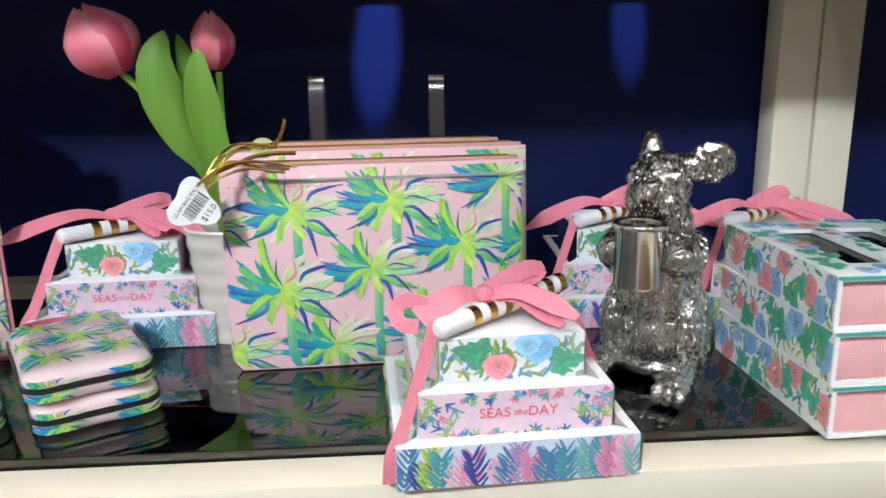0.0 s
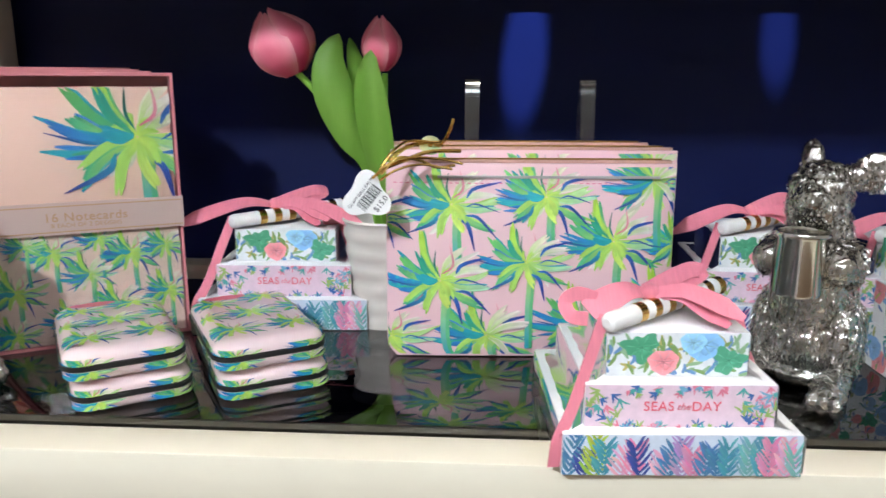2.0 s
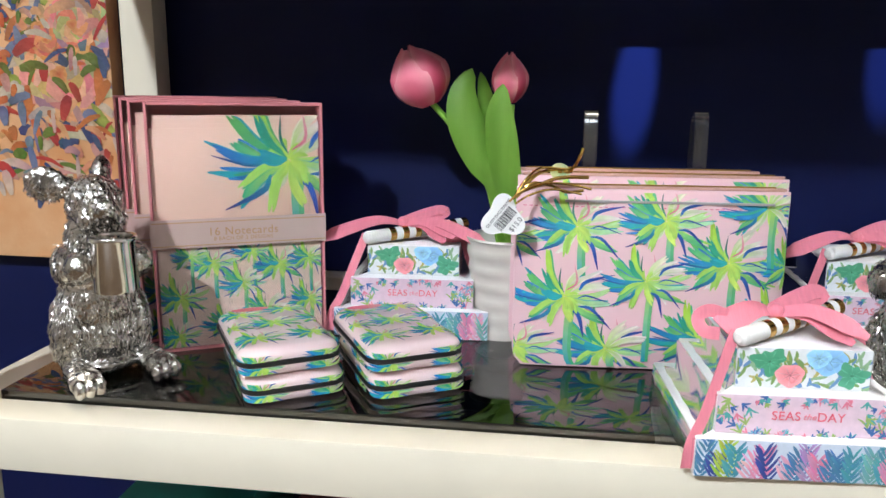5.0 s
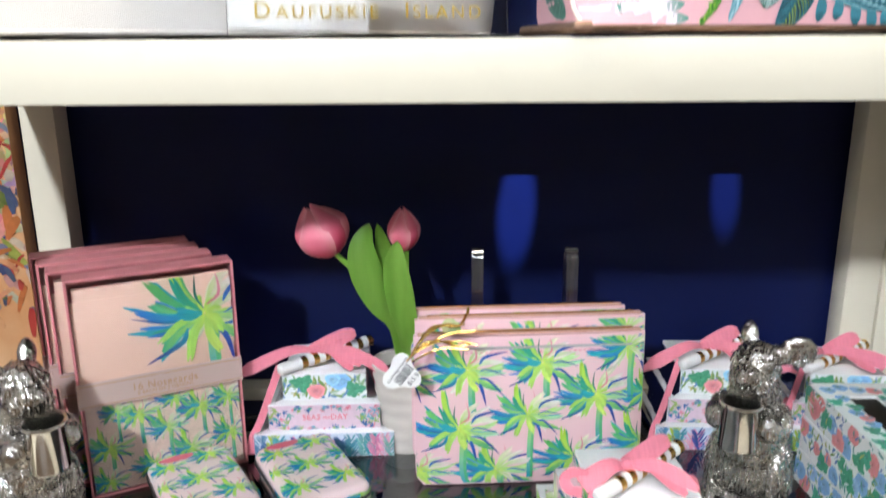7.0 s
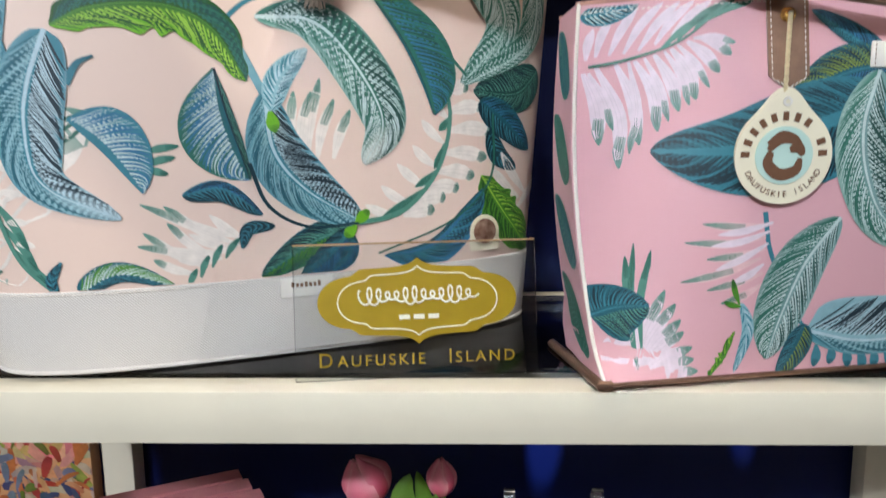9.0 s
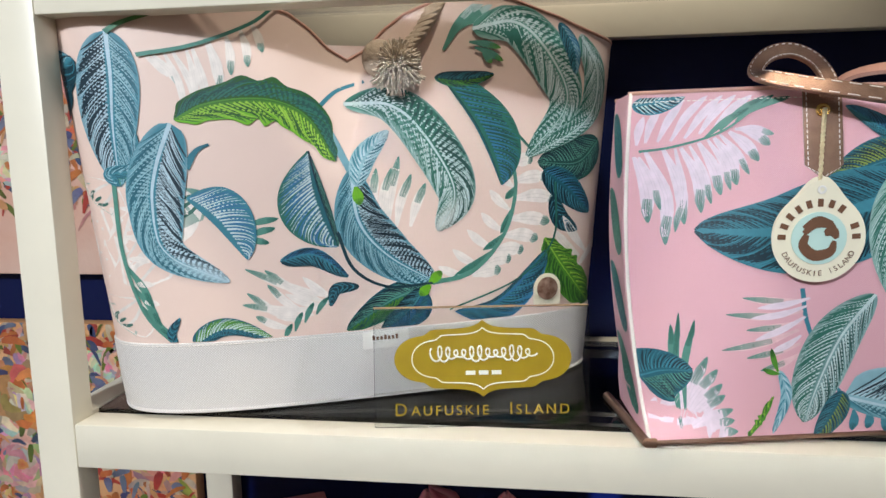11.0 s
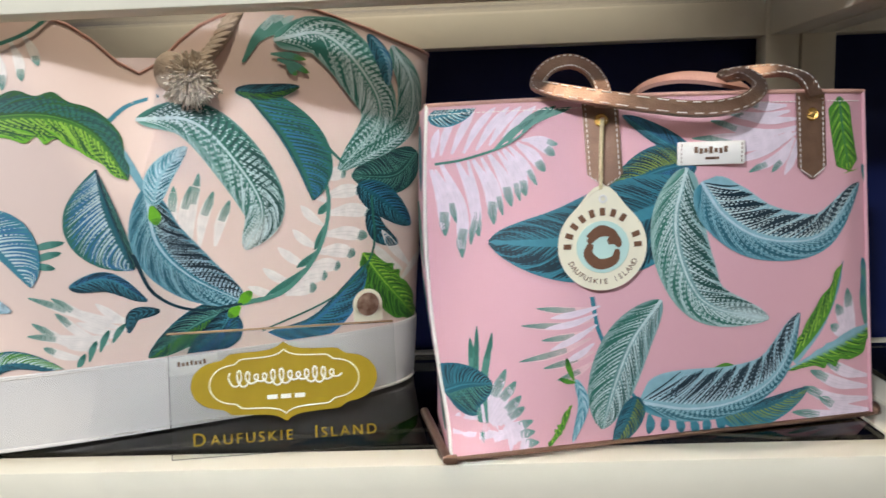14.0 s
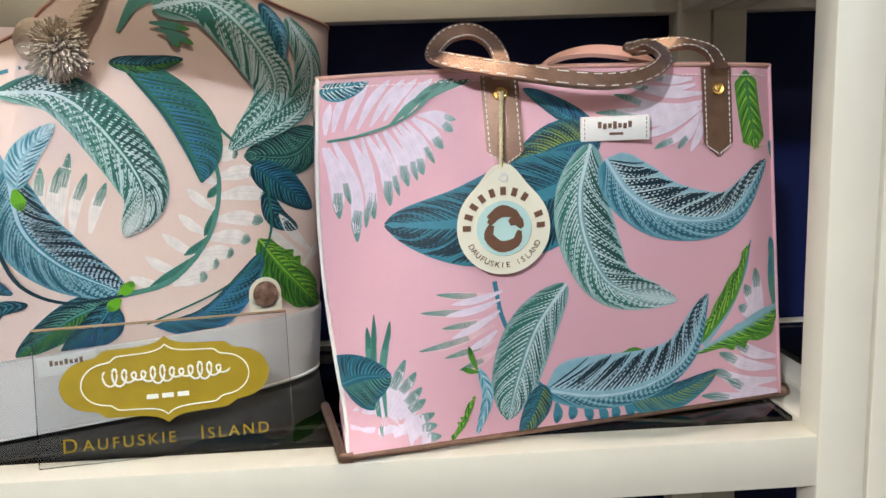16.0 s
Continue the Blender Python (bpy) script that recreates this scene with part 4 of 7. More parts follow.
    part("bow", ribbon(spline([(-0.012, 0.048, zb), (0.006, 0.043, zb + 0.004), (0.022, 0.033, zb + 0.0005), (0.039, 0.022, zb - 0.008)], 20), 0.02, up=(-0.1, -0.65, 0.8), widths=flap(0.007, 0.014, 0.005)), M_RIBBON, t, "flared ribbon tail")
    part("bow", ribbon(spline([(-0.012, 0.050, zb - 0.001), (0.006, 0.044, zb), (0.018, 0.035, zb - 0.006), (0.030, 0.022, zb - 0.0125)], 20), 0.02, up=(-0.1, -0.65, 0.8), widths=flap(0.006, 0.011, 0.005)), M_RIBBON, t, "flared ribbon tail")
    knot = bmesh.new()
    ball((-0.013, 0.049, zb + 0.001), (0.0065, 0.005, 0.006), knot)
    part("knot", knot, M_RIBBON, t)
    return t


back_set = gift_pads(pose(-0.262, 0.592, GLASS_LOW + 0.0005, 0, 0, 3) @ Matrix.Scale(1.06, 4), "printed note pad stack tied with coral ribbon, by the tulips", True)
front_set = gift_pads(pose(0.0437, 0.3638, LOW + 0.0005, 0, 0, 3.2), "stack of three printed note pads tied with coral ribbon")
for x, y, rz, s in ((0.185, 0.605, -2, 1.04), (0.320, 0.598, -4, 1.0)):
    c = copy_thing(back_set, pose(x, y, GLASS_LOW + 0.0005, 0, 0, rz))
    c.scale = (s, s, s)
    tagged(c, "printed note pad stack with coral ribbon behind the rabbit")

# ---- lower shelf: silver rabbits ----


def rabbit(m, label, e):
    """A sitting rabbit that holds a cup, one cast piece. Local front is -y."""
    bm = bmesh.new()
    for z, rx, ry, rz, y in ((0.036, 0.037, 0.036, 0.038, 0.006), (0.066, 0.0350, 0.034, 0.042, 0.004), (0.092, 0.0330, 0.032, 0.036, 0.002), (0.118, 0.0265, 0.026, 0.030, 0.0)):
        ball((0, y, z), (rx, ry, rz), bm)
    ball((0, -0.006, 0.148), (0.0245, 0.028, 0.026), bm, (-20, 0, 0))
    ball((0, -0.028, 0.146), (0.0150, 0.015, 0.0135), bm)
    for s in (-1, 1):
        ball((s * 0.0105, -0.022, 0.139), (0.0115, 0.012, 0.012), bm)
        ball((s * 0.0155, -0.016, 0.156), (0.0080, 0.009, 0.0075), bm)
        ball((s * 0.029, -0.010, 0.101), (0.0125, 0.021, 0.016), bm, (14, 0, s * 18))
        ball((s * 0.0265, -0.034, 0.102), (0.0130, 0.0135, 0.0135), bm)
        ball((s * 0.031, 0.002, 0.038), (0.0135, 0.026, 0.036), bm)
        ball((s * 0.033, -0.030, 0.012), (0.0125, 0.028, 0.0115), bm)
        ball((s * 0.034, -0.052, 0.0115), (0.0150, 0.013, 0.0120), bm)
        for k in (-1, 0, 1):
            ball((s * 0.034 + k * 0.0088, -0.062, 0.0095), (0.0055, 0.0075, 0.0085), bm)
    ball((e * 0.034, 0.014, 0.166), (0.0195, 0.0055, 0.0150), bm, (0, -e * 8, e * 28))
    ball((e * 0.020, 0.006, 0.163), (0.011, 0.009, 0.009), bm)
    ball((-e * 0.014, 0.010, 0.174), (0.0095, 0.0075, 0.015), bm, (-25, -e * 20, 0))
    ball((0, 0.042, 0.022), (0.015, 0.014, 0.014), bm)
    ball((0, 0.004, 0.012), (0.036, 0.035, 0.012), bm)
    ob = finish("rabbit_body", bm, M_SILVERFUR)
    rm = ob.modifiers.new("cast", "REMESH")
    rm.mode, rm.voxel_size, rm.use_smooth_shade = "VOXEL", 0.0012, True
    sm = ob.modifiers.new("soften", "SMOOTH")
    sm.factor, sm.iterations = 0.5, 12
    tex = bpy.data.textures.new("fur", "CLOUDS")
    tex.noise_scale = 0.0042
    dp = ob.modifiers.new("fur", "DISPLACE")
    dp.texture, dp.strength, dp.mid_level = tex, 0.0022, 0.5
    me = bpy.data.meshes.new_from_object(ob.evaluated_get(bpy.context.evaluated_depsgraph_get()))
    bpy.data.objects.remove(ob)
    full = bmesh.new()
    full.from_mesh(me)
    bpy.data.meshes.remove(me)
    full.verts.ensure_lookup_table()
    full.normal_update()
    rnd = random.Random(17)
    roots = [(v.co.copy(), v.normal.copy()) for v in rnd.sample(list(full.verts), 5200)]
    for co, no in roots:
        if co.z < 0.020 or co.z > 0.172 or (co.y < -0.022 and co.z > 0.075 and co.z < 0.125):
            continue
        down = Vector((rnd.uniform(-0.5, 0.5), rnd.uniform(-0.3, 0.3), -1))
        d = (down - no * down.dot(no))
        if d.length < 0.2:
            continue
        d.normalize()
        side = no.cross(d) * rnd.uniform(0.0005, 0.0009)
        L = rnd.uniform(0.005, 0.010) * (0.6 if co.z > 0.125 else 1.0)
        root, belly, tip = co - no * 0.0006, co + d * L * 0.5 + no * 0.0011, co + d * L + no * 0.0002
        vs = [full.verts.new(q) for q in (root, belly + side, belly - side, tip, belly + no * 0.0006)]
        for f in ((0, 1, 4), (0, 4, 2), (1, 3, 4), (4, 3, 2)):
            full.faces.new([vs[i] for i in f])
    old = len(full.faces)
    join(full, lathe([(0.0, 0.0), (0.0186, 0.0), (0.0195, 0.002), (0.0195, 0.041), (0.0213, 0.0425), (0.0216, 0.0440), (0.0208, 0.0455), (0.0178, 0.0450), (0.0170, 0.040), (0.0166, 0.006), (0.0, 0.006)], 36), Matrix.Translation((0, -0.0465, 0.082)))
    full.faces.ensure_lookup_table()
    for f in full.faces[old:]:
        f.material_index = 1
    ob = finish("rabbit_statue", full, M_SILVERFUR, angle=60)
    ob.data.materials.append(M_SILVER)
    ob.matrix_world = m @ Matrix.Diagonal((0.90, 0.90, 1.0, 1))
    return tagged(ob, label, "statue", "silver rabbit statues")


rabbit(pose(0.1700, 0.503, GLASS_LOW, 0, 0, -38), "shiny silver rabbit statue holding a small cup", 1)
rabbit(pose(-0.510, 0.461, GLASS_LOW, 0, 0, 50), "shiny silver rabbit statue standing beside notecard boxes", -1)

# ---- lower shelf: notecard boxes ----


def notecards(m, label):
    W, D, H = 0.158, 0.026, 0.231
    t = thing("notecard_box", label, "notecard box", "notecard boxes", m)
    e = 0.0025
    frame = bmesh.new()
    box(-W / 2, -W / 2 + e, 0, D, 0, H, 0.0004, 1, bm=frame)
    box(W / 2 - e, W / 2, 0, D, 0, H, 0.0004, 1, bm=frame)
    box(-W / 2 + e, W / 2 - e, 0, D, 0, e, bm=frame)
    box(-W / 2 + e, W / 2 - e, 0, D, H - e, H, bm=frame)
    box(-W / 2 + e, W / 2 - e, D - e, D, e, H - e, bm=frame)
    part("tray", frame, M_BOXPINK, t, "rose pink tray", smooth=False)
    part("card", box(-W / 2 + 0.006, W / 2 - 0.004, 0.006, 0.014, e, H * 0.95, 0.0005), M_PINKCARD, t, "pale pink card with large palm")
    part("card", box(-W / 2 + 0.003, W / 2 - 0.014, 0.0045, 0.0055, H * 0.46, H * 0.90, 0.0002), M_PINKCARD, t, "shorter pink envelope flap")
    pr = Print(lambda x, z, h: Vector((x, 0.0042 - h, z)), clip=(-W / 2 + 0.004, W / 2 - 0.0035, e, H * 0.95), step=0.000005)
    rnd = random.Random(5)
    palm(pr, W * 0.30, H * 0.77, 0.070, rnd, 0.07)
    pr.grid([[(-W / 2 + 0.004, e), (W / 2 - 0.004, e)], [(-W / 2 + 0.004, H * 0.42), (W / 2 - 0.004, H * 0.42)]], [[(0.84, 0.60, 0.50)] * 2] * 2)
    low = Print(lambda x, z, h: Vector((x, 0.0034 - h, z)), clip=(-W / 2 + 0.004, W / 2 - 0.0035, e, H * 0.44), step=0.000005)
    for u, v, s in ((0.14, 0.22, 1.0), (0.33, 0.36, 0.9), (0.50, 0.27, 0.9), (0.72, 0.34, 1.0), (0.90, 0.36, 0.8), (0.12, 0.06, 0.8), (0.40, 0.10, 0.9), (0.64, 0.14, 1.0), (0.90, 0.18, 0.9), (0.20, 0.39, 0.7), (0.56, 0.40, 0.7), (0.80, 0.05, 0.8)):
        palm(low, (u - 0.5) * W, v * H, 0.025 * s, rnd, 0.035)
    pr.make("print", t, M_PRINT_MATT, "large palm print")
    low.make("print", t, M_PRINT_MATT, "small palm tree print")
    part("lid", box(-W / 2 + e, W / 2 - e, 0.0006, 0.0012, e, H - e), M_FILM, t, "clear plastic lid", smooth=False).visible_shadow = False
    band = bmesh.new()
    box(-W / 2 - 0.001, W / 2 + 0.001, -0.0012, -0.0006, H * 0.428, H * 0.545, bm=band)
    bandm = clear("frosted_band", (0.80, 0.66, 0.62), 0.35, 1.5)
    nt = bandm.node_tree
    df = nt.nodes.new("ShaderNodeBsdfDiffuse")
    df.inputs[0].default_value = (0.86, 0.66, 0.60, 1)
    mx = nt.nodes.new("ShaderNodeMixShader")
    mx.inputs[0].default_value = 0.55
    old = nt.nodes["Material Output"].inputs[0].links[0].from_socket
    nt.links.new(old, mx.inputs[1])
    nt.links.new(df.outputs[0], mx.inputs[2])
    nt.links.new(mx.outputs[0], nt.nodes["Material Output"].inputs[0])
    b = part("belly_band", band, bandm, t, "frosted paper band with gold lines", smooth=False)
    lines = bmesh.new()
    for f in (0.437, 0.530):
        box(-W / 2, W / 2, -0.0016, -0.0013, H * f, H * f + 0.0008, bm=lines)
    part("gold_line", lines, M_GOLDINK_FAINT, b, smooth=False)
    lettering("wording", "16 Notecards", 0.0105, pose(0.002, -0.0015, H * 0.490) @ pose(0, 0, 0, 90, 0, 0), M_GOLDINK_FAINT, b, spread=1.1)
    lettering("wording", "8 EACH OF 2 DESIGNS", 0.0050, pose(0.002, -0.0015, H * 0.461) @ pose(0, 0, 0, 90, 0, 0), M_GOLDINK_FAINT, b, spread=1.1)
    return t


TURN = 28.0
cards = notecards(pose(-0.4155, 0.546, GLASS_LOW + 0.0005, 0, 0, TURN), "pink notecard box with palm print and clear lid")
nx, ny = -math.sin(radians(TURN)), math.cos(radians(TURN))
for k, (d, s) in enumerate(((0.036, -0.014), (0.066, -0.022), (0.094, -0.028))):
    f = 1.006 + 0.006 * k
    copy_thing(cards, pose(-0.4155 + nx * d + ny * s, 0.546 + ny * d - nx * s, GLASS_LOW + 0.0005, 0, 0, TURN)).scale = (1, 1, f)

# ---- lower shelf: hard zip cases ----


def zip_case(m, label, seed):
    W, D, H = 0.081, 0.122, 0.0232
    t = thing("zip_case", label, "travel case", "zip cases", m)

    def shell(z0, z1, top):
        bm = bmesh.new()
        rings = []
        for inset, z in ((0.0, z0), (0.0, z0 + (z1 - z0) * 0.35), (0.0015, z0 + (z1 - z0) * 0.62), (0.0042, z0 + (z1 - z0) * 0.85), (0.009, z1)):
            ring = []
            r = 0.014
            for cx, cy, a0 in ((W / 2 - r, D - r, 0), (-W / 2 + r, D - r, 90), (-W / 2 + r, r, 180), (W / 2 - r, r, 270)):
                for k in range(7):
                    a = radians(a0 + 15 * k)
                    ring.append(bm.verts.new((cx + (r - inset * 0.8) * math.cos(a) - (inset * 0.2 if cx > 0 else -inset * 0.2), cy + (r - inset * 0.8) * math.sin(a), z)))
            rings.append(ring)
        for a, b in zip(rings, rings[1:]):
            for k in range(len(a)):
                f = (a[k], a[(k + 1) % len(a)], b[(k + 1) % len(a)], b[k])
                bm.faces.new(f if top else f[::-1])
        bm.faces.new(rings[-1] if top else rings[-1][::-1])
        return bm

    base = (0.86, 0.66, 0.66)
    gloss = material("glossy_pink_shell", base, 0.12, coat=0.6, var=0.06, scale=30)
    part("upper_shell", shell(H * 0.58, H, True), gloss, t)
    part("lower_shell", shell(H * 0.42, 0.0, False), gloss, t)
    part("zip_band", shell_band(W + 0.003, D + 0.003, H * 0.40, H * 0.60), M_BLACK, t, "black zip edge")
    rnd = random.Random(seed)

    def edge(x, y):
        """Height drop and place on the rounded lid."""
        dx = max(0, abs(x) - (W / 2 - 0.010)) / 0.010
        dy = max(0, 0.010 - y, y - (D - 0.010)) / 0.010
        q = min(1, math.hypot(dx, dy))
        return H - (H * 0.40) * (1 - math.sqrt(max(0, 1 - q * q))) * 0.9

    pr = Print(lambda x, y, h: Vector((x, y, edge(x, y) + h)), clip=(-W / 2 + 0.0015, W / 2 - 0.0015, 0.0015, D - 0.0015), base=0.0004, step=0.000005)
    for u, v, s in ((0.22, 0.80, 1.0), (0.72, 0.84, 1.1), (0.98, 0.56, 1.0), (0.06, 0.52, 1.0), (0.50, 0.52, 1.15), (0.80, 0.24, 1.15), (0.24, 0.22, 1.15)):
        palm(pr, (u - 0.5) * W, v * D, 0.020 * s, rnd)
    pr.make("print", t, M_PRINT_GLOSS, "palm print")
    def around(q, z, h):
        """A point on the upright side, q metres along it from the middle of the front, round the corners."""
        r, flat = 0.014, W / 2 - 0.014
        sg, m = (1 if q > 0 else -1), abs(q)
        if m <= flat:
            return Vector((q, -0.0004 - h, z))
        th = (m - flat) / r
        if th <= math.pi / 2:
            return Vector((sg * (flat + (r + h) * math.sin(th)), r - (r + h + 0.0004) * math.cos(th), z))
        return Vector((sg * (W / 2 + h + 0.0004), r + (th - math.pi / 2) * r, z))

    reach = W / 2 + 0.055
    for z0, z1 in ((0.0035, H * 0.40), (H * 0.60, H * 0.80)):
        fr = Print(around, clip=(-reach, reach, z0, z1), base=0.0003, step=0.000005)
        for u in range(4):
            palm(fr, (u - 1.5) * 0.044 + rnd.uniform(-0.006, 0.006), (z0 + z1) / 2 + rnd.uniform(-0.004, 0.004), 0.018, rnd)
        fr.make("print", t, M_PRINT_GLOSS, "palm print round the side")
    lab = Print(lambda x, y, h: Vector((x, y, H + 0.0010 + h)), base=0.0003)
    lab.blob(-0.012, D * 0.90, 0.017, 0.006, (0.75, 0.17, 0.22), n=24, wobble=0.04)
    lab.make("emblem", t, M_PRINT_GLOSS, "coral oval emblem")
    return t


def shell_band(W, D, z0, z1):
    bm = bmesh.new()
    rings = []
    for off, z in ((0.001, z0), (0.0, z0 + 0.0008), (0.0, z1 - 0.0008), (0.001, z1)):
        ring = []
        r = 0.0150
        for cx, cy, a0 in ((W / 2 - r, D - r - 0.0015, 0), (-W / 2 + r, D - r - 0.0015, 90), (-W / 2 + r, r - 0.0015, 180), (W / 2 - r, r - 0.0015, 270)):
            for k in range(7):
                a = radians(a0 + 15 * k)
                ring.append(bm.verts.new((cx + (r - off) * math.cos(a), cy + (r - off) * math.sin(a), z)))
        rings.append(ring)
    for a, b in zip(rings, rings[1:]):
        for k in range(len(a)):
            bm.faces.new((a[k], a[(k + 1) % len(a)], b[(k + 1) % len(a)], b[k]))
    return bm


case = zip_case(pose(-0.2280, 0.4470, GLASS_LOW + 0.0005, 0, 0, 29), "glossy palm-print hard case with black zip", 21)
copy_thing(case, pose(-0.2290, 0.4440, GLASS_LOW + 0.0242, 0, 0, 30))
copy_thing(case, pose(-0.3240, 0.4230, GLASS_LOW + 0.0005, 0, 0, 31))
copy_thing(case, pose(-0.3260, 0.4200, GLASS_LOW + 0.0242, 0, 0, 32))

# ---- lower shelf: patterned drawer boxes ----


def drawer_box(m, label, seed):
    W, D, H = 0.125, 0.160, 0.0352
    t = thing("drawer_box", label, "gift box", "stacked gift boxes", m)
    e = 0.003
    for dims in ((0, e, 0, D, 0, H), (W - e, W, 0, D, 0, H), (e, W - e, 0, D, 0, e), (e, W - e, 0, 0.030, H - e, H), (e, W - e, D - 0.030, D, H - e, H), (e, 0.024, 0.030, D - 0.030, H - e, H), (W * 0.5 - 0.009, W * 0.5 + 0.009, 0.030, D - 0.030, H - e, H), (W - 0.024, W - e, 0.030, D - 0.030, H - e, H)):
        part("sleeve_panel", box(*dims), M_WHITECARD, t, smooth=False)
    part("drawer", box(e + 0.0005, W - e - 0.0005, 0.002, D - 0.002, e + 0.0005, H - e - 0.004, 0.0006), M_PANELPINK, t, "pink inner drawer")
    # White sheet imitates the pale reflection on the film window above it.
    part("film_sheen", box(e + 0.002, W - e - 0.002, 0.006, D - 0.006, H - e - 0.0038, H - e - 0.0022, 0.0005), M_PAPER, t, "white sheet for the reflection on the window film")
    part("window", box(e, W - e, 0.01, D - 0.01, H - e - 0.0012, H - e - 0.0006), M_FILM, t, "clear film window", smooth=False)
    rnd = random.Random(seed)
    side = Print(lambda y, z, h: Vector((-h, y, z)), clip=(0.0005, D - 0.0005, 0.0005, H - 0.0005), base=0.0003, step=0.000005)
    top = Print(lambda x, y, h: Vector((x, y, H + h)), base=0.0003, step=0.000005)

    def motif(p, x, y, r):
        c = rnd.choice(((0.05, 0.32, 0.18), (0.22, 0.40, 0.66), (0.80, 0.26, 0.27), (0.30, 0.48, 0.75), (0.06, 0.38, 0.24)))
        light = [min(1, a * 1.5 + 0.05) for a in c]
        p.blob(x, y, r, r, c, [a * 0.6 + b * 0.4 for a, b in zip(c, light)], n=40, wobble=0.24 if c[1] > c[2] and c[1] > c[0] else 0.07)
        p.blob(x + r * 0.2, y - r * 0.1, r * 0.5, r * 0.45, light, c, n=20, wobble=0.2)
        for s in range(8):
            a = s * 0.785 + x * 30
            p.stroke([(x, y), (x + math.cos(a) * r * 0.5, y + math.sin(a) * r * 0.5), (x + math.cos(a) * r * 0.95, y + math.sin(a) * r * 0.95)], r * 0.04, [q * 0.6 for q in c], [min(1, q * 1.7 + 0.06) for q in c], n=3)
    for p, n in ((side, 60), (top, 0)):
        for k in range(n):
            x, z = rnd.uniform(0, D), rnd.uniform(0, H)
            a, L = rnd.uniform(0.2, 2.9), rnd.uniform(0.006, 0.012)
            c = rnd.choice(((0.24, 0.36, 0.12), (0.16, 0.26, 0.5), (0.45, 0.45, 0.12), (0.1, 0.35, 0.3)))
            p.stroke([(x, z), (x + math.cos(a) * L / 2 + 0.001, z + math.sin(a) * L / 2), (x + math.cos(a) * L, z + math.sin(a) * L)], 0.0013, c, c, n=4)
    for k in range(17):
        motif(side, 0.006 + k * 0.0120 + rnd.uniform(-0.003, 0.003), H * rnd.choice((0.25, 0.5, 0.78)), rnd.uniform(0.0065, 0.0115))
    for k in range(45):
        x, z, a, L = rnd.uniform(0, D), rnd.uniform(0, H), rnd.uniform(0.2, 2.9), rnd.uniform(0.005, 0.010)
        c = rnd.choice(((0.24, 0.40, 0.12), (0.16, 0.26, 0.5), (0.5, 0.5, 0.15), (0.1, 0.35, 0.3), (0.85, 0.86, 0.88)))
        side.stroke([(x, z), (x + math.cos(a) * L / 2 + 0.001, z + math.sin(a) * L / 2), (x + math.cos(a) * L, z + math.sin(a) * L)], 0.0011, c, c, n=4)
    for x0, x1, y0, y1, n in ((0.004, W - 0.004, 0.004, 0.026, 8), (0.004, W - 0.004, D - 0.026, D - 0.004, 8), (0.005, 0.021, 0.03, D - 0.03, 9), (W / 2 - 0.006, W / 2 + 0.006, 0.03, D - 0.03, 8), (W - 0.02, W - 0.005, 0.03, D - 0.03, 9)):
        for k in range(n):
            f = (k + 0.5) / n
            long_x = (x1 - x0) > (y1 - y0)
            x = x0 + (x1 - x0) * (f if long_x else rnd.random())
            y = y0 + (y1 - y0) * (rnd.random() if long_x else f)
            motif(top, x, y, min(0.0075, min(x1 - x0, y1 - y0) * 0.42))
            for q in range(3):
                a, L = rnd.uniform(0, 6.28), 0.007
                top.stroke([(x, y), (x + math.cos(a) * L / 2, y + math.sin(a) * L / 2), (x + math.cos(a) * L, y + math.sin(a) * L)], 0.0011, (0.14, 0.30, 0.2), (0.2, 0.35, 0.5), n=3)
    side.make("print", t, M_PRINT_MATT, "watercolour leaf and shell print")
    top.make("print", t, M_PRINT_MATT, "watercolour leaf and shell print")
    rim = bmesh.new()
    box(0, W, -0.0006, 0.0, H - 0.0022, H, bm=rim)
    part("rim", rim, M_TEALBOX, t, "green edge", smooth=False)
    return t


for k in range(3):
    drawer_box(pose(0.2455 - 0.001 * k, 0.388 + 0.002 * k, GLASS_LOW + 0.0005 + 0.0357 * k, 0, 0, 2.0 - 1.2 * k), "white gift box with leaf print and pink drawer", 31 + k)

# ---- paintings and the goods below ----


